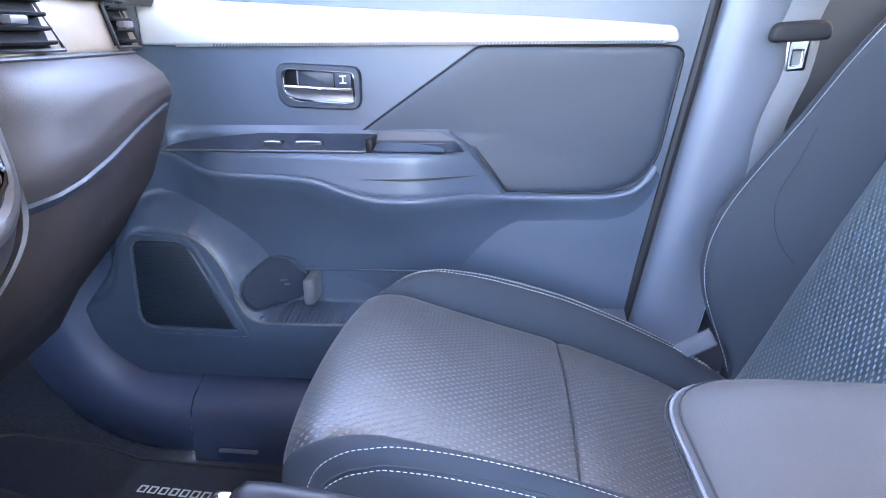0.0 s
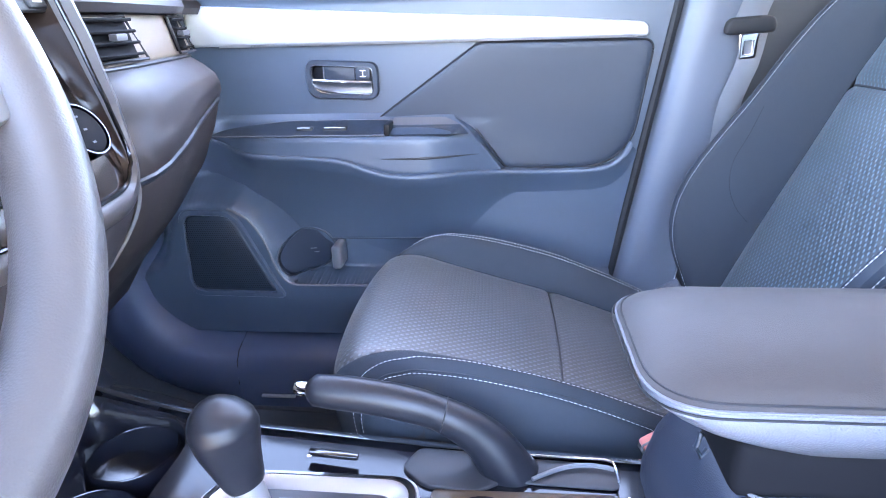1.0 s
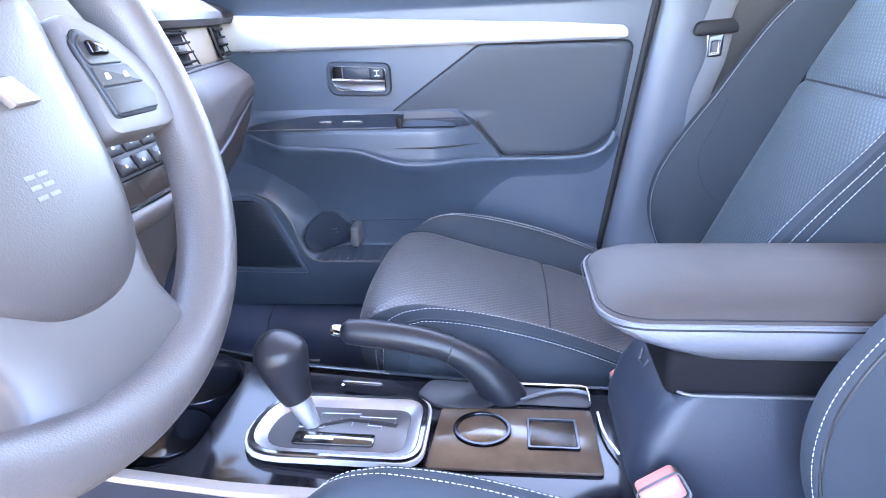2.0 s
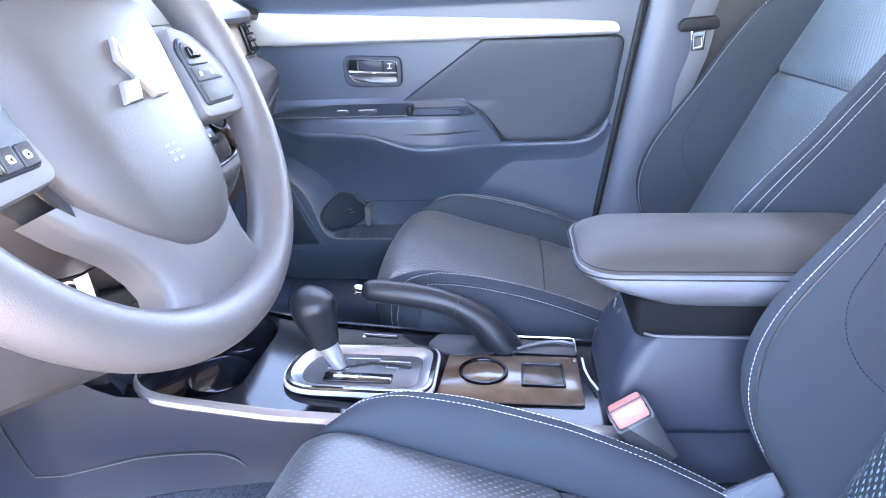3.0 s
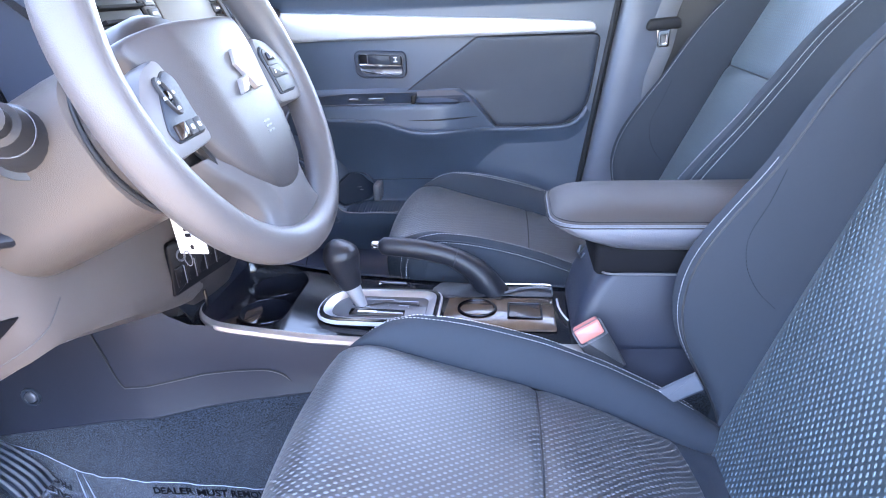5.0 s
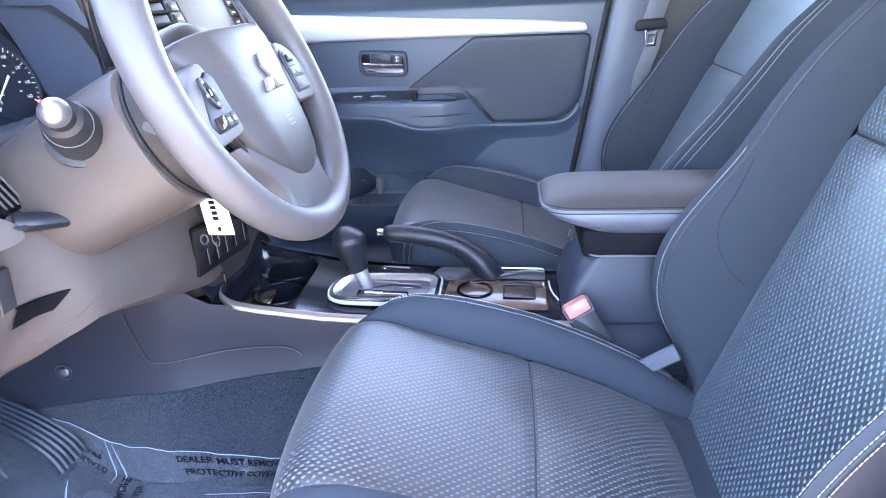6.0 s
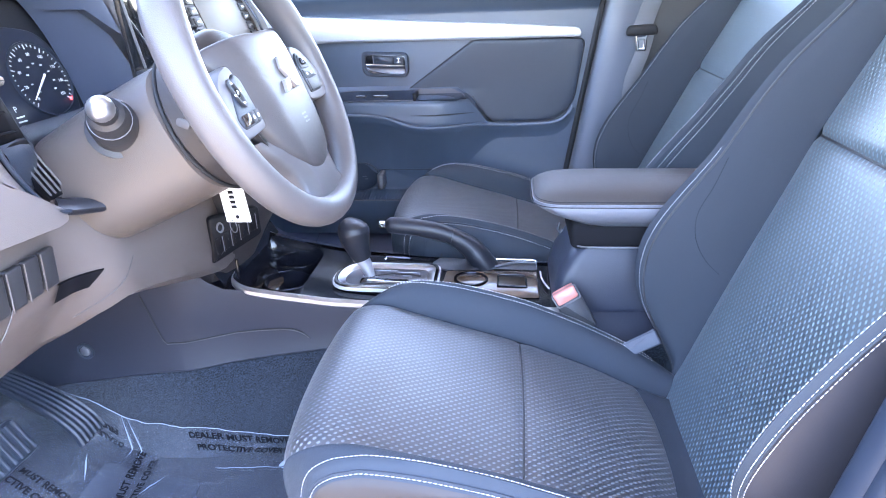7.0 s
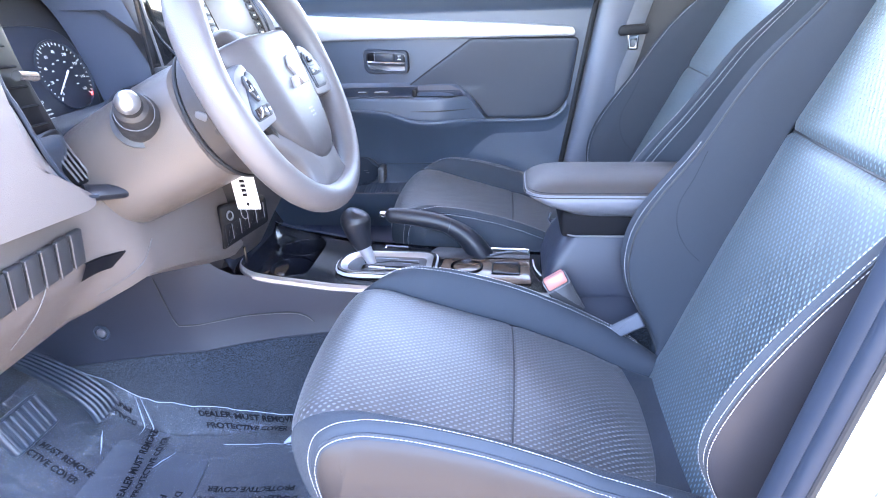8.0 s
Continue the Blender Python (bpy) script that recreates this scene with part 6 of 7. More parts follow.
rows = []
for v in np.linspace(0, 1, 45):
    y = con_l(-0.31) + (con_r(-0.31) - con_l(-0.31)) * v
    d = min(0.055, max(0.0, -0.066 - y, y - 0.038))
    x0 = -0.306 - 0.055 + math.sqrt(0.055 ** 2 - d * d)
    rows.append([(x, con_l(x) + (con_r(x) - con_l(x)) * v, con_z(x) - 0.002) for x in np.linspace(x0, 0.18, 40)])
part("top_plate", sheet(rows), M_TOP, console, "gloss black console top")
for side, nm in ((-1, "side_panel"), (1, "side_panel")):
    f = con_l if side < 0 else con_r
    rows = []
    for x in np.linspace(-0.85, 0.45, 60):
        zt_ = min(con_z(x) - 0.003, float(np.interp(x, (-0.85, -0.62, -0.50, -0.46, -0.44), (0.46, 0.475, 0.478, 0.462, 0.45))))
        foot = float(np.interp(x, (-0.85, -0.75, -0.57, -0.41, -0.24, 0.45), (0.238, 0.256, 0.280, 0.289, 0.315, 0.33)))
        y = f(x)
        rows.append([(x, y, zt_), (x, y + side * 0.004, zt_ - 0.02), (x, y + side * 0.008, (zt_ + foot) / 2), (x, y + side * 0.017, foot + 0.002), (x, y + side * 0.0185, foot), (x, y + side * 0.016, foot - 0.003), (x, y + side * 0.008, foot - 0.004)])
    part(nm, sheet(rows), M_CONSIDE, console, "charcoal console side panel")
    rows = []
    for x in np.linspace(-0.85, 0.45, 40):
        foot = float(np.interp(x, (-0.85, -0.75, -0.57, -0.41, -0.24, 0.45), (0.238, 0.256, 0.280, 0.289, 0.315, 0.33)))
        y = f(x) + side * 0.009
        rows.append([(x, y, foot + 0.006), (x, y + side * 0.006, foot - 0.03), (x, y + side * 0.004, foot - 0.10), (x, y, FLOOR - 0.03)])
    part("tunnel_carpet", sheet(rows), M_CARPET, console, "dark speckled tunnel carpet")
# side panel groove, screw
gr = [(-0.566, 0.437), (-0.552, 0.385), (-0.538, 0.343), (-0.520, 0.339), (-0.43, 0.344), (-0.335, 0.350), (-0.305, 0.346), (-0.288, 0.335), (-0.268, 0.312)]
part("panel_groove", tube([(x, con_l(x) - 0.0085 - 0.004 * (0.42 - z) / 0.1, z) for x, z in smooth_path(gr, 60)], 0.0013, 6), M_RUBBER, console)
# Pale line painting the light caught by the groove's lower edge.
part("groove_highlight", tube([(x, con_l(x) - 0.0088 - 0.004 * (0.42 - z) / 0.1, z - 0.0018) for x, z in smooth_path(gr, 60)], 0.0007, 6), M_SPOKE, console)
sc = plane_at((-0.686, -0.196, 0.325), (1, 0, 0), (0, 0, 1))
scw = part("screw_cup", frame_ring([(0.016 * math.cos(a), 0.016 * math.sin(a)) for a in np.linspace(0, 2 * math.pi, 21)[:-1]], [(0.011 * math.cos(a), 0.011 * math.sin(a)) for a in np.linspace(0, 2 * math.pi, 21)[:-1]], sc, 0.004), M_HARD, console)
part("screw", slab([(0.0095 * math.cos(a), 0.0095 * math.sin(a)) for a in np.linspace(0, 2 * math.pi, 17)[:-1]], sc, 0.005, 0.002), M_LEVER, scw, "round steel screw head")
for f, side in ((con_l, -1), (con_r, 1)):
    xs2 = [-0.434 + 0.056 * (1 - math.cos(math.pi / 2 * k / 13)) for k in range(14)] + list(np.linspace(-0.37, 0.165, 40))
    if side > 0:
        xs2 = list(np.linspace(-0.470, 0.165, 50))
    rows = []
    for x in xs2:
        t = 1.0 if side > 0 else min(1.0, (x + 0.434) / 0.056)
        y = f(x) - side * 0.055 * (1 - math.sqrt(max(0.0, 1 - (1 - t) ** 2)))
        rows.append([(x, y - side * 0.0065, con_z(x) + 0.001), (x, y - side * 0.0055, con_z(x) + 0.003), (x, y - side * 0.002, con_z(x) + 0.003), (x, y + side * 0.003, con_z(x) - 0.001), (x, y + side * 0.004, con_z(x) - 0.007), (x, y + side * 0.002, con_z(x) - 0.010)])
    if side > 0:
        rows = [[(p[0], p[1] + 0.004 * (q > 2), p[2]) for q, p in enumerate(r) if q in (1, 2, 3)] for r in rows]
    part("silver_edge", sheet(rows), M_EDGE if side < 0 else M_CHROME, console, "bright silver console edge")
# front tray with two cup wells
rows = []
for f, dz in ((1.0, 0.0), (0.97, -0.004), (0.93, -0.03), (0.90, -0.05), (0.0, -0.05)):
    poly = round_poly([(-0.448, -0.130), (-0.306, -0.121), (-0.306, 0.093), (-0.448, 0.102)], [0.05, 0.055, 0.055, 0.03], 7)
    cx, cy = -0.372, -0.015
    rows.append([(cx + (x - cx) * f, cy + (y - cy) * f, con_z(x) - 0.001 + dz) for x, y in poly])
tray = part("cup_tray", sheet(rows, closed=True), M_CUP, console, "gloss black cup tray")
for cx, cy in ((-0.352, -0.046), (-0.362, 0.049)):
    rows = [[(cx + r * math.cos(a), cy + r * math.sin(a), z) for a in np.linspace(0, 2 * math.pi, 33)[:-1]] for r, z in ((0.0445, 0.350), (0.0445, 0.398), (0.0425, 0.398), (0.039, 0.346), (0.001, 0.346))]
    part("cup_holder", sheet(rows, closed=True), M_CUP, tray, "round black cup holder")
    part("cup_edge", tube([(cx + 0.043 * math.cos(a), cy + 0.043 * math.sin(a), 0.3985) for a in np.linspace(0, 2 * math.pi, 41)], 0.0009, 6), M_SMOKE, tray, "thin shiny cup edge")
part("tray_bar", box(-0.417, -0.413, -0.111, -0.107, 0.43, 0.470, 0.001), M_SMOKE, tray, "thin bright upright strip")
rows = [[(x, y, z) for y in np.linspace(-0.135, 0.135, 8)] for x, z in ((-0.43, 0.425), (-0.45, 0.46), (-0.455, 0.50), (-0.445, 0.53))]
part("stack_foot", sheet(rows), M_CUP, console)

# selector gate
go = round_poly([(-0.254, -0.084), (-0.068, -0.082), (-0.068, 0.018), (-0.244, 0.014)], [0.05, 0.025, 0.025, 0.045], 6)
gi = round_poly([(-0.240, -0.072), (-0.081, -0.070), (-0.081, 0.004), (-0.231, 0.001)], [0.042, 0.018, 0.018, 0.036], 6)
GM = plane_at((0, 0, 0.395), (1, 0, -0.03), (0, 1, 0))
rows = []
for k in range(7):
    f = k / 6
    rows.append([GM @ Vector((o[0] * (1 - f) + i_[0] * f, o[1] * (1 - f) + i_[1] * f, 0.0085 - 0.006 * f ** 1.5)) for o, i_ in zip(go, gi)])
gate = part("selector_gate", sheet(rows, closed=True), M_GATE, console, "silver selector frame")
grow = lambda q: [(x + (x + 0.16) * q * 0.7, y + (y + 0.033) * q) for x, y in go]
part("gate_rim", frame_ring(grow(0.11), go, GM, 0.009), M_PIANO, gate)
part("gate_line", frame_ring(grow(0.15), grow(0.11), GM, 0.006), M_BRUSH, gate, "thin bright gate outline")
part("gate_plate", slab(gi, GM, 0.003, 0.001), M_PLATE, gate, "dark grey gate plate")
slot = [(-0.205, -0.030), (-0.190, -0.038), (-0.176, -0.030), (-0.150, -0.020), (-0.120, -0.022), (-0.095, -0.026)]
part("gate_slot", tube([GM @ Vector((x, y, 0.0035)) for x, y in slot], 0.003, 8, 0.3), M_RUBBER, gate)
for line in (((-0.186, -0.016), (-0.186, -0.010), (-0.140, -0.008), (-0.140, -0.013), (-0.098, -0.013), (-0.098, -0.023)),
             ((-0.160, -0.017), (-0.160, -0.023)), ((-0.146, -0.024), (-0.146, -0.030)), ((-0.128, -0.018), (-0.128, -0.028), (-0.112, -0.028), (-0.112, -0.034)),
             ((-0.205, -0.020), (-0.205, -0.036), (-0.178, -0.036), (-0.172, -0.022))):
    part("gate_mark", tube([GM @ Vector((x, y, 0.0034)) for x, y in line], 0.0008, 6), M_LEVER, gate)
win = part("gate_window", slab(round_poly([(-0.205, -0.066), (-0.115, -0.064), (-0.115, -0.045), (-0.205, -0.046)], 0.004), GM @ Matrix.Translation((0, 0, 0.0028)), 0.003, 0.001), M_PIANO, gate, "gear position window")
part("window_print", slab([(-0.192, -0.058), (-0.160, -0.058), (-0.160, -0.053), (-0.192, -0.053)], GM @ Matrix.Translation((0, 0, 0.0056)), 0.0006, 0.0001), M_WHITE, win)
cs = part("ticket_slot", slab(round_poly([(-0.178, 0.050), (-0.127, 0.048), (-0.127, 0.057), (-0.178, 0.059)], 0.003), plane_at((0, 0, 0.395), (1, 0, -0.04), (0, 1, 0)), 0.004, 0.001), M_PIANO, console, "narrow black slot")
part("slot_edge", tube([(x, 0.0495 + 0.007 * math.sin(math.pi * k / 11), 0.4015 - 0.04 * (x + 0.15)) for k, x in enumerate(np.linspace(-0.178, -0.128, 12))], 0.0012, 6), M_CHROME, cs, "thin bright slot edge")
# brown inlay with round socket and square switch
BM_ = plane_at((0, 0, 0.3865), (1, 0, -0.02), (0, 1, 0))
inl = part("inlay", slab(round_poly([(-0.058, -0.078), (0.128, -0.074), (0.126, 0.032), (-0.050, 0.026)], 0.006), BM_, 0.003, 0.001), M_BROWN, console, "glossy brown console inlay")
ring = [(math.cos(a), math.sin(a)) for a in np.linspace(0, 2 * math.pi, 33)[:-1]]
part("socket_ring", frame_ring([(0.033 * c, 0.030 * s) for c, s in ring], [(0.028 * c, 0.025 * s) for c, s in ring], BM_ @ Matrix.Translation((0, -0.013, 0.002)), 0.0045), M_SMOKE, inl, "dark chrome ring round a socket")
part("socket_lid", slab([(0.028 * c, 0.0255 * s) for c, s in ring], BM_ @ Matrix.Translation((0, -0.013, 0.001)), 0.003, 0.001), M_BROWN, inl)
sq = round_poly([(0.050, -0.043), (0.107, -0.042), (0.106, 0.010), (0.050, 0.009)], 0.003, 3)
sqi = round_poly([(0.0535, -0.0395), (0.1035, -0.0385), (0.1025, 0.0065), (0.0535, 0.0055)], 0.002, 3)
part("square_frame", frame_ring(sq, sqi, BM_ @ Matrix.Translation((0, 0, 0.002)), 0.0045), M_SMOKE, inl, "dark chrome square switch frame")
part("square_lid", slab(sqi, BM_ @ Matrix.Translation((0, 0, 0.001)), 0.002, 0.001), M_BROWN, inl)
st = part("side_tray", slab(round_poly([(0.022, 0.042), (0.128, 0.040), (0.128, 0.074), (0.030, 0.078)], 0.008), BM_, 0.002, 0.001), M_DARK, console, "narrow side tray")
part("tray_arc", tube([(0.045 + 0.080 * k / 15, 0.044 + 0.023 * math.sin(math.pi * 0.72 * k / 15), 0.3905) for k in range(16)], 0.0022, 8), M_GREY, st, "curved grey tray edge")
part("tray_bezel", tube([(0.020, 0.079, 0.391), (0.070, 0.0775, 0.391), (0.118, 0.076, 0.391), (0.1255, 0.072, 0.391), (0.127, 0.060, 0.391), (0.1265, 0.043, 0.391)], 0.0014, 8), M_CHROME, st, "thin bright tray edge")
part("end_strip", tube([(0.133, 0.026, 0.389), (0.134, 0.0, 0.389), (0.138, -0.022, 0.389), (0.146, -0.045, 0.389)], 0.0016, 8), M_BRUSH, console, "thin bright strip at the box foot")

# storage box and padded lid
rows = []
for z, x0, y0, y1 in ((0.36, 0.150, -0.100, 0.085), (0.40, 0.150, -0.098, 0.085), (0.44, 0.160, -0.090, 0.082), (0.47, 0.178, -0.080, 0.080), (0.485, 0.192, -0.075, 0.078), (0.488, 0.205, -0.068, 0.072), (0.488, 0.25, -0.05, 0.05)):
    poly = round_poly([(x0, y0), (0.46, y0), (0.46, y1), (x0, y1)], 0.028, 6)
    rows.append([(x, y, z) for x, y in poly])
rows.insert(0, [(p[0] * 0.9 + 0.046, p[1] - 0.01, 0.25) for p in rows[0]])
part("storage_box", sheet(rows, closed=True), M_BOX, console, "charcoal storage box")
part("box_collar", box(0.178, 0.46, -0.072, 0.080, 0.480, 0.530, 0.012, 3), M_SLAT, console)
lid_rows = []
for z, g_ in ((0.517, -0.034), (0.520, -0.022), (0.527, -0.010), (0.537, -0.002), (0.545, 0.003), (0.552, 0.0045), (0.560, 0.0035), (0.566, 0.0), (0.573, -0.006), (0.580, -0.016), (0.586, -0.032), (0.590, -0.057), (0.591, -0.086)):
    fx = 0.112 + 1.65 * max(0, 0.563 - z)
    poly = round_poly([(fx - g_, -0.088 - g_), (0.47, -0.088 - g_), (0.47, 0.095 + g_), (fx - g_, 0.095 + g_)], 0.052, 9)
    lid_rows.append([(x, y, z) for x, y in poly])
# One leather in two tones: sky-lit sides, top with its brown reflection.
lid = part("armrest_lid", sheet(lid_rows[:8], closed=True, caps=False), M_LIDLIT, console, "padded grained leather armrest lid")
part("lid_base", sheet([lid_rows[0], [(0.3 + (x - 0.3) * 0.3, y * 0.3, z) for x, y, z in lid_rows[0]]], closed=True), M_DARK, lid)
part("lid_top", sheet(lid_rows[7:], closed=True, caps=True), M_LIDTOP, lid, "smooth leather lid top, darker brown for its reflection", smooth=80)
def lid_loop(g, z):
    fx = 0.112 + 1.65 * max(0, 0.563 - z)
    pts = round_poly([(fx - g, -0.088 - g), (0.47, -0.088 - g), (0.47, 0.095 + g), (fx - g, 0.095 + g)], 0.052, 9)
    return [(x, y, z) for x, y in pts + pts[:1]]


part("lid_seam", tube(lid_loop(0.0022, 0.5630), 0.0009, 6), M_RUBBER, lid)
part("lid_seam", tube(lid_loop(-0.0036, 0.5705), 0.0009, 6), M_RUBBER, lid)
part("lid_piping", tube(lid_loop(-0.0002, 0.5665), 0.0012, 8), M_LIDLIT, lid, "raised leather piping")
line = [(x, y, 0.4865) for x, y in round_poly([(0.184, -0.0775), (0.46, -0.0775), (0.46, 0.080), (0.184, 0.080)], 0.026, 6)]
part("box_line", tube(line + line[:1], 0.0016, 6), M_PALE, console, "thin pale box edge")
part("lid_catch", tube([(0.160, -0.050, 0.522), (0.156, -0.052, 0.511), (0.160, -0.053, 0.503), (0.165, -0.051, 0.509)], 0.0022, 8), M_HARD, console, "grey lid catch")

# ---- gear selector and hand brake ----
shifter = thing("gear_selector", "black leather gear selector knob on a silver stem", "gear lever")
a, b = Vector((-0.188, -0.031, 0.398)), Vector((-0.207, -0.029, 0.445))
part("stem", tube([a, a.lerp(b, 0.25), a.lerp(b, 0.9), b], [0.008, 0.010, 0.0145, 0.0150], 16), M_SILVER, shifter, "satin silver stem")
kn = smooth_path([(-0.204, -0.029, 0.437), (-0.209, -0.028, 0.452), (-0.215, -0.026, 0.475), (-0.219, -0.024, 0.500), (-0.219, -0.023, 0.513), (-0.218, -0.023, 0.517)], 26)
kr = np.interp(np.linspace(0, 1, 26), (0, 0.06, 0.3, 0.5, 0.68, 0.82, 0.92, 0.97, 1), (0.0165, 0.0185, 0.023, 0.0275, 0.030, 0.0275, 0.020, 0.0125, 0.002))
part("knob", tube([tuple(p) for p in kn], list(kr), 24, up=(0, 1, 0)), M_KNOB, shifter, "black leather-wrapped knob")
part("boot_pin", tube([(-0.196, -0.031, 0.399), (-0.182, -0.031, 0.400)], 0.006, 10), M_CHROME, shifter)

brake = thing("hand_brake", "black hand brake lever with chrome release button", "hand brake")
hp = smooth_path([(-0.174, 0.066, 0.470), (-0.12, 0.064, 0.466), (-0.07, 0.063, 0.457), (-0.035, 0.064, 0.443), (-0.002, 0.066, 0.418), (0.022, 0.064, 0.385), (0.03, 0.064, 0.372)], 40)
hr = np.interp(np.linspace(0, 1, 40), (0, 0.02, 0.1, 0.45, 0.53, 0.7, 0.85, 1), (0.010, 0.0155, 0.0170, 0.0175, 0.0165, 0.0200, 0.0245, 0.027))
part("lever", tube([tuple(p) for p in hp], list(hr), 20), M_KNOB, brake, "dark grained lever grip")
part("grip_seam", tube([tuple(Vector(hp[22]) + Vector((0.005 * math.sin(t), 0.0170 * math.cos(t), 0.0170 * math.sin(t)))) for t in np.linspace(0, 2 * math.pi, 25)], 0.001, 6), M_DARK, brake)
part("grip_collar", tube([tuple(Vector(hp[2]) + Vector((0.0, 0.0150 * math.cos(t), 0.0150 * math.sin(t)))) for t in np.linspace(0, 2 * math.pi, 25)], 0.001, 6), M_DARK, brake)
part("release_button", tube([(-0.176, 0.066, 0.4705), (-0.184, 0.066, 0.471), (-0.188, 0.066, 0.4715), (-0.190, 0.066, 0.4715)], [0.0075, 0.0075, 0.006, 0.002], 14), M_CHROME, brake, "chrome release button")
part("boot", slab(round_poly([(-0.085, 0.052), (-0.060, 0.030), (-0.010, 0.026), (0.016, 0.042), (0.024, 0.060), (0.020, 0.082), (-0.07, 0.084)], 0.010, 4), plane_at((0, 0, 0.3838), (1, 0, -0.04), (0, 1, 0)), 0.005, 0.002), M_DARK, brake, "dark boot below the lever")

# ---- seat belts ----
buckle = thing("seat_belt_buckle", "black seat belt buckle with red release button beside the seat", "buckle")
bm_ = plane_at((0.176, -0.122, 0.402), (0.92, 0.1, 0.30), (-0.28, 0.25, 0.92))
bm_ = bm_ @ Matrix.Rotation(radians(12), 4, "Z")
part("buckle_body", slab(round_poly([(-0.020, -0.05), (0.022, -0.05), (0.024, 0.026), (-0.022, 0.026)], 0.004), bm_, 0.022, 0.004), M_DARK, buckle)
part("release_button", slab(round_poly([(-0.0185, 0.008), (0.0205, 0.008), (0.0205, 0.030), (-0.0185, 0.030)], 0.005), bm_ @ Matrix.Translation((0, 0, 0.001)), 0.0235, 0.004), M_RED, buckle, "red release button")
part("buckle_collar", frame_ring(round_poly([(-0.0215, 0.0035), (0.0235, 0.0035), (0.0235, 0.031), (-0.0215, 0.031)], 0.006, 4), round_poly([(-0.0195, 0.0072), (0.0215, 0.0072), (0.0215, 0.0305), (-0.0195, 0.0305)], 0.005, 4), bm_ @ Matrix.Translation((0, 0, 0.019)), 0.003), M_GREY, buckle, "pale collar round the button")
part("buckle_stalk", tube([bm_ @ Vector((0, -0.045, 0.010)), bm_ @ Vector((0.002, -0.10, 0.008)), bm_ @ Vector((0.004, -0.17, 0.004))], 0.013, 10, 0.4), M_HARD, buckle)
copy_b = copy_thing(buckle, Matrix.Translation((0.014, 0.237, -0.034)))
tagged(copy_b, "black seat belt buckle with red release button by the armrest")

belt = thing("seat_belt", "grey webbing seat belt with black tongue on the pillar", "seat belt")
def strap(pts, w):
    rows = []
    for p in pts:
        p = Vector(p)
        rows.append([p + Vector((-w, 0.004, 0)), p + Vector((-w * 0.5, 0, 0)), p + Vector((w * 0.5, 0, 0)), p + Vector((w, 0.004, 0)), p + Vector((w, 0.0055, 0)), p + Vector((-w, 0.0055, 0))])
    return sheet(rows, closed=True, caps=True)


part("webbing", strap(smooth_path([(0.485, 0.640, 1.10), (0.452, 0.660, 0.93), (0.418, 0.674, 0.80), (0.408, 0.672, 0.775)], 14), 0.024), M_BELT, belt)
part("webbing", strap(smooth_path([(0.428, 0.676, 0.770), (0.415, 0.660, 0.72), (0.396, 0.660, 0.66), (0.394, 0.670, 0.59), (0.396, 0.690, 0.47), (0.40, 0.70, 0.30)], 18), 0.019), M_BELT, belt)
tn = plane_at((0.410, 0.664, 0.782), (1, 0, 0.05), (0, -0.1, 1))
tong = part("tongue", slab(round_poly([(-0.042, -0.012), (0.042, -0.012), (0.036, 0.014), (-0.036, 0.014)], 0.012), tn, 0.014, 0.005), M_RUBBER, belt, "black plastic belt tongue")
part("latch_plate", frame_ring(round_poly([(-0.013, -0.052), (0.013, -0.052), (0.015, -0.010), (-0.015, -0.010)], 0.004), round_poly([(-0.006, -0.044), (0.006, -0.044), (0.006, -0.024), (-0.006, -0.024)], 0.002), tn @ Matrix.Translation((0, 0, 0.004)), 0.003), M_CHROME, tong, "steel latch plate")

# ---- mats, film and pedals ----
pm_ = round_poly([(-0.80, 0.215), (-0.28, 0.20), (-0.26, 0.55), (-0.66, 0.565), (-0.80, 0.50)], 0.05, 6)
def mat_sheet(poly, lift):
    """A mat of that outline laid over the floor's curve."""
    xs_ = np.linspace(min(p[0] for p in poly) + 0.001, max(p[0] for p in poly) - 0.001, 60)
    rows = []
    for x in xs_:
        cut = []
        for a, b in zip(poly, poly[1:] + poly[:1]):
            if (a[0] - x) * (b[0] - x) <= 0 and a[0] != b[0]:
                cut.append(a[1] + (b[1] - a[1]) * (x - a[0]) / (b[0] - a[0]))
        y0, y1 = min(cut), max(cut)
        z = floor_z(x) + lift
        rows.append([(x, y0, z - 0.007)] + [(x, y0 + (y1 - y0) * k / 12, z) for k in range(13)] + [(x, y1, z - 0.007)])
    return sheet(rows)


pmat = thing("floor_mat", "dark carpet floor mat in the passenger footwell", "floor mat", "floor mats")
part("mat_surface", mat_sheet(pm_, 0.012), M_MAT, pmat)
part("mat_binding", tube([(x, y, floor_z(x) + 0.010) for x, y in pm_ + pm_[:1]], 0.004, 6), M_DARK, pmat, "stitched dark binding")
part("mat_clip", box(-0.47, -0.40, 0.575, 0.583, 0.10, 0.104, 0.001), M_STEEL, pmat)
bad = plane_at((-0.49, 0.49, floor_z(-0.49) + 0.0122), (-1, 0.06, 0), (-0.06, -1, 0))
for k in range(9):
    x0 = -0.082 + k * 0.0185
    part("mat_print", frame_ring([(x0, -0.008), (x0 + 0.014, -0.008), (x0 + 0.014, 0.008), (x0, 0.008)], [(x0 + 0.003, -0.0055), (x0 + 0.011, -0.0055), (x0 + 0.011, 0.0055), (x0 + 0.003, 0.0055)], bad, 0.001), M_WHITE, pmat)

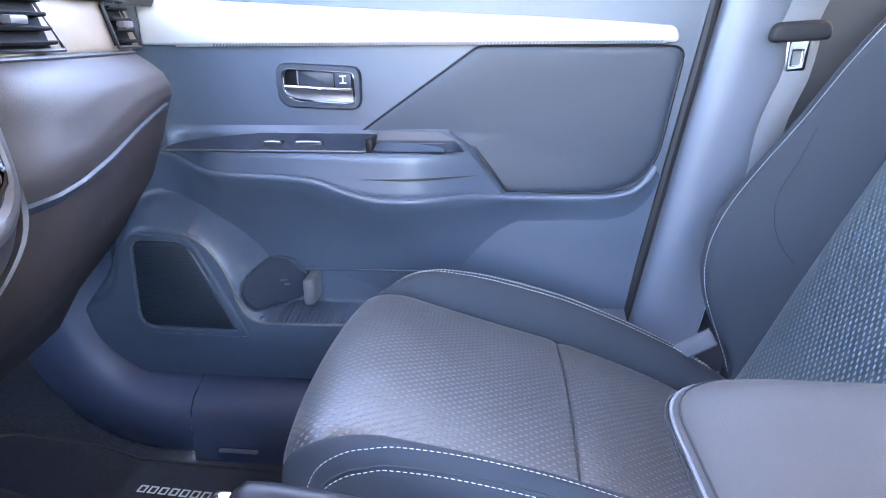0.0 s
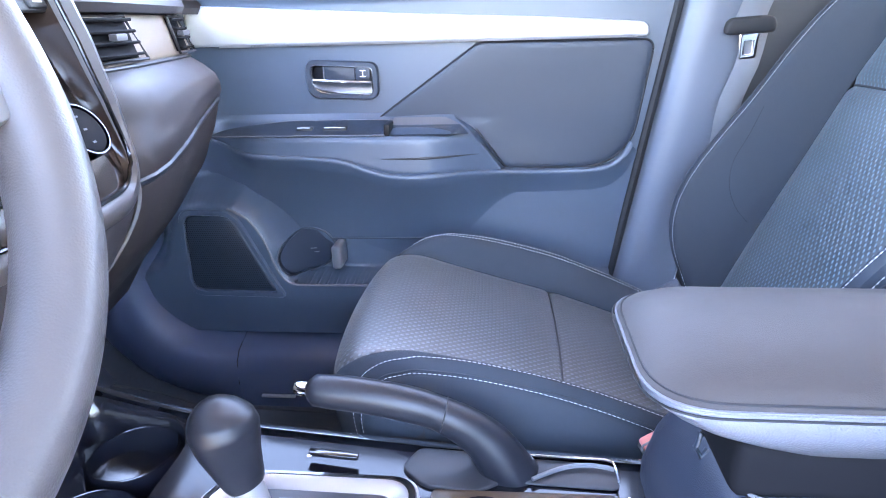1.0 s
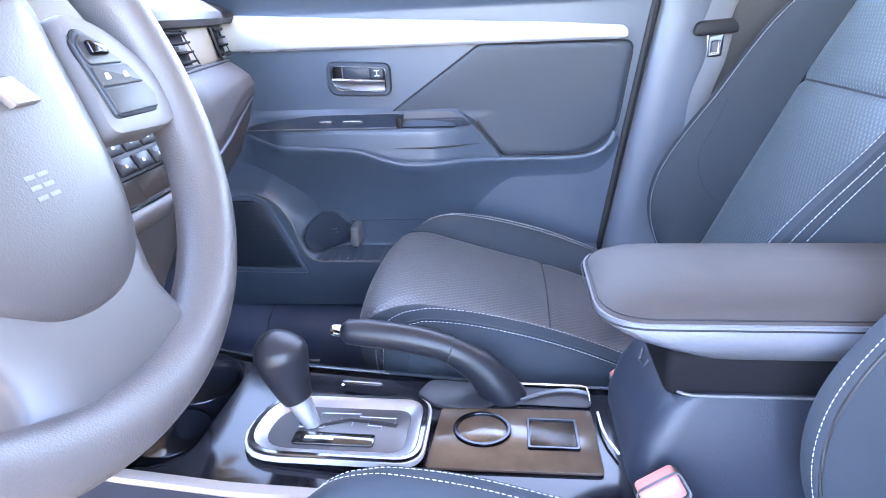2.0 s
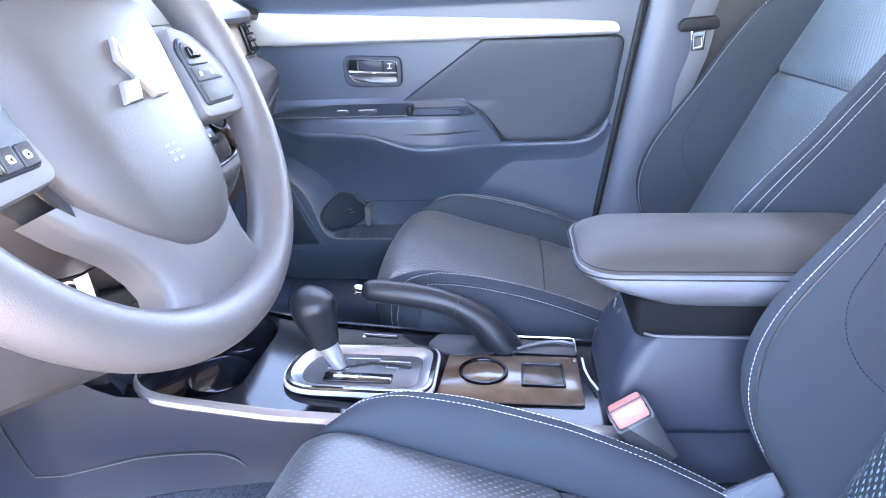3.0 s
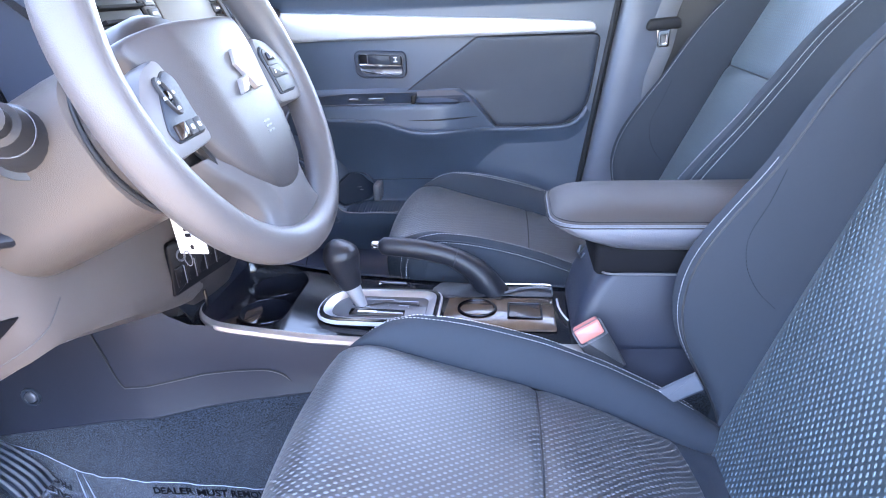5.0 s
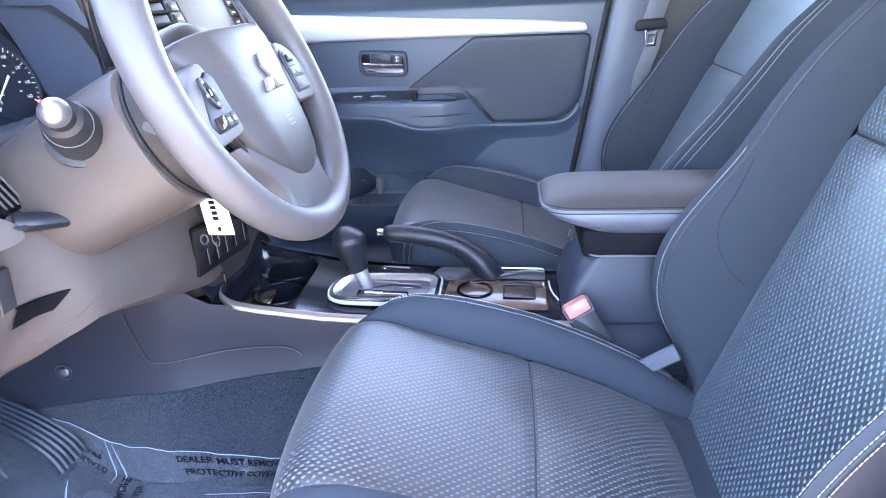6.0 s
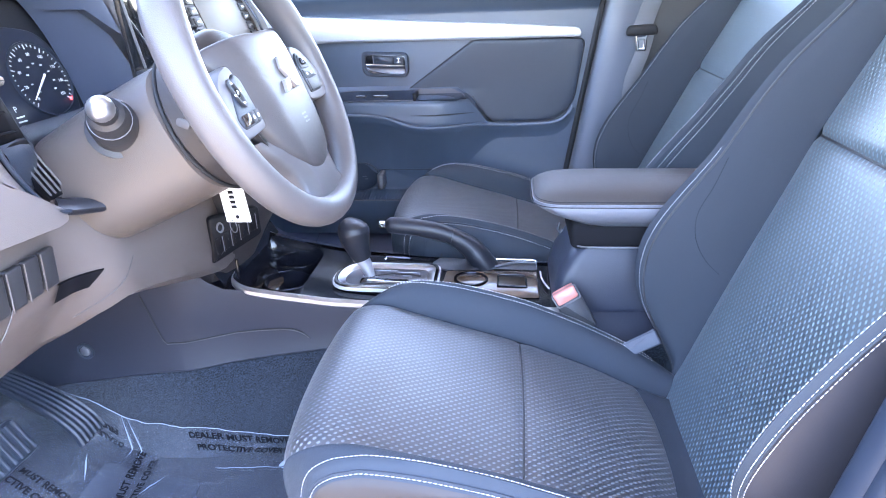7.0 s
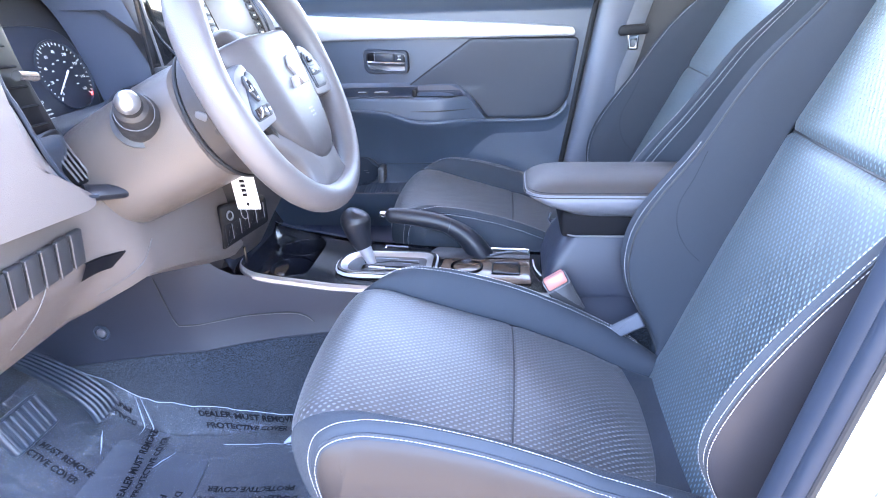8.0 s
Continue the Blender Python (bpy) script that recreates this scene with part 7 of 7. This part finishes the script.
dm = round_poly([(-0.78, -0.60), (-0.20, -0.62), (-0.20, -0.19), (-0.78, -0.20)], 0.05, 6)
dmat = thing("floor_mat", "dark carpet floor mat under clear film in the driver's footwell", "floor mat", "floor mats")
part("mat_surface", mat_sheet(dm, 0.008), M_MAT, dmat)
heel = round_poly([(-0.672, -0.243), (-0.488, -0.250), (-0.462, -0.470), (-0.662, -0.480)], 0.022, 6)
part("heel_pad", mat_sheet(heel, 0.0125), M_HEEL, dmat, "smooth grey heel pad")

film = thing("protective_film", "clear creased plastic film with printed warning over the driver's mat", "plastic film")
def film_z(x, y):
    v = Vector((x * 7, y * 7, 0.3))
    crease = 0.008 * max(0, noise.noise(v)) + 0.012 * max(0, 0.25 - abs(noise.noise(v * 1.7))) + 0.007 * max(0, 0.2 - abs(noise.noise(v * 4.3))) + 0.0015 * abs(noise.noise(v * 12))
    return floor_z(x) + 0.013 + crease


def film_at(x, y):
    """The film lies on the mat and climbs the tunnel's side at its inner edge."""
    wall = con_l(x) - 0.020
    up = max(0.0, y - wall)
    return (x, min(y, wall - 0.002 * abs(noise.noise(Vector((x * 40, 3, 0))))), film_z(x, min(y, wall)) + up * (1.15 + 0.10 * noise.noise(Vector((x * 18, 0, 5)))))


xs, ys = np.linspace(-0.86, -0.16, 130), np.linspace(-0.66, -0.130, 96)
part("film_sheet", sheet([[film_at(x, y) for y in ys] for x in xs]), M_FILM, film)
# Pale bars along the edge and folds, painting the glints there.
part("edge_glint", tube([Vector(film_at(x, ys[-1])) + Vector((0, -0.001, 0)) for x in np.linspace(-0.765, -0.30, 60)], 0.0007, 6), M_FILMGLINT, film, "pale line painting the glint on the film's cut edge")
for x0, lean, y1 in ((-0.768, 0.10, -0.205), (-0.752, 0.30, -0.200), (-0.650, 0.05, -0.225), (-0.640, 0.16, -0.232), (-0.700, 0.5, -0.30), (-0.56, -0.5, -0.30)):
    y0 = -0.134 if x0 not in (-0.700, -0.56) else y1 + 0.05
    line = [Vector(film_at(x0 + lean * (y0 - y), y)) + Vector((0, -0.002, 0.003)) for y in np.linspace(y0, y1, 14)]
    part("fold_glint", tube(line, [0.0003 + 0.0013 * math.sin(math.pi * k / 13) ** 2 for k in range(14)], 6, 0.6), M_FILMGLINT, film, "pale bar painting the glint along a raised fold")
part("fold_glint", tube([Vector(film_at(x, -0.219 + 0.004 * math.sin(x * 30))) + Vector((0, 0, 0.003)) for x in np.linspace(-0.475, -0.335, 20)], [0.0003] + [0.0009] * 18 + [0.0003], 6, 0.5), M_FILMGLINT, film)
part("corner_glint", tube([(-0.352, -0.214, 0.094), (-0.340, -0.211, 0.100), (-0.331, -0.208, 0.108), (-0.324, -0.206, 0.096)], [0.002, 0.007, 0.006, 0.001], 5), M_FILMGLINT, film, "crumpled corner with its glint painted pale")
SLOPE = lambda x: (floor_z(x + 0.01) - floor_z(x - 0.01)) / 0.02
def warning(x, y, ang, size=0.0172, lines=("DEALER MUST REMOVE", "PROTECTIVE COVER")):
    a = radians(ang)
    sl = SLOPE(x)
    ux, uy = Vector((math.cos(a), math.sin(a), math.cos(a) * sl)), Vector((-math.sin(a), math.cos(a), -math.sin(a) * sl))
    m = plane_at((x, y, floor_z(x) + 0.0235), ux, uy)
    for k, w in enumerate(lines):
        ob = lettering(w, size, m @ Matrix.Translation((0, (0.5 - k) * size * 1.45, 0)), M_INK, "warning_print", film, 0.00055)
        for q in ob.data.vertices:
            q.co = Vector(film_at(q.co.x, q.co.y)) + Vector((0, -0.003, 0.0055))


warning(-0.440, -0.160, 2)
warning(-0.735, -0.175, 168)
warning(-0.600, -0.290, 98)
warning(-0.740, -0.345, -11)
warning(-0.370, -0.345, 185)
warning(-0.515, -0.440, -94)
warning(-0.30, -0.46, 182)
warning(-0.60, -0.49, 10)

pedals = thing("accelerator_pedal", "black ribbed accelerator pedal over the film", "pedal")
arc = smooth_path([(-0.86, -0.245, 0.305), (-0.82, -0.246, 0.294), (-0.775, -0.248, 0.274), (-0.725, -0.250, 0.245), (-0.690, -0.250, 0.210), (-0.676, -0.250, 0.180)], 24)
rows = []
for k, p in enumerate(arc):
    d = arc[min(k + 1, 23)] - arc[max(k - 1, 0)]
    nx, nz = -d[2], d[0]
    ln = math.hypot(nx, nz)
    nx, nz = nx / ln, nz / ln
    w = 0.020 + 0.010 * k / 23
    r = []
    for j in range(22):
        f = j / 21 * 2 - 1
        up = 0.0025 if (j % 4) in (1, 2) else 0.0
        r.append((p[0] + nx * up, p[1] + f * w, p[2] + nz * up))
    r += [(p[0] - nx * 0.008, p[1] + w, p[2] - nz * 0.008), (p[0] - nx * 0.008, p[1] - w, p[2] - nz * 0.008)]
    rows.append(r)
part("pedal_pad", sheet(rows, closed=True, caps=True), M_HARD, pedals, "ribbed rubber pedal face")
part("pedal_arm", tube([(-0.84, -0.245, 0.285), (-0.90, -0.245, 0.36), (-0.95, -0.25, 0.46)], 0.010, 8), M_DARK, pedals)
bped = thing("brake_pedal", "black ribbed brake pedal", "pedal")
m = plane_at((-0.690, -0.415, 0.285), (0.05, 1, 0.0), (-0.45, 0.0, 0.80))
pd = part("pedal_pad", slab(round_poly([(-0.045, -0.032), (0.045, -0.032), (0.045, 0.032), (-0.045, 0.032)], 0.010), m, 0.012, 0.004), M_HARD, bped)
for k in range(7):
    part("rib", slab([(-0.040 + k * 0.0125, -0.027), (-0.034 + k * 0.0125, -0.027), (-0.034 + k * 0.0125, 0.027), (-0.040 + k * 0.0125, 0.027)], m @ Matrix.Translation((0, 0, 0.0115)), 0.004, 0.001), M_HARD, pd)
part("pedal_arm", tube([(-0.73, -0.405, 0.27), (-0.80, -0.40, 0.38), (-0.86, -0.40, 0.50)], 0.011, 8), M_DARK, bped)
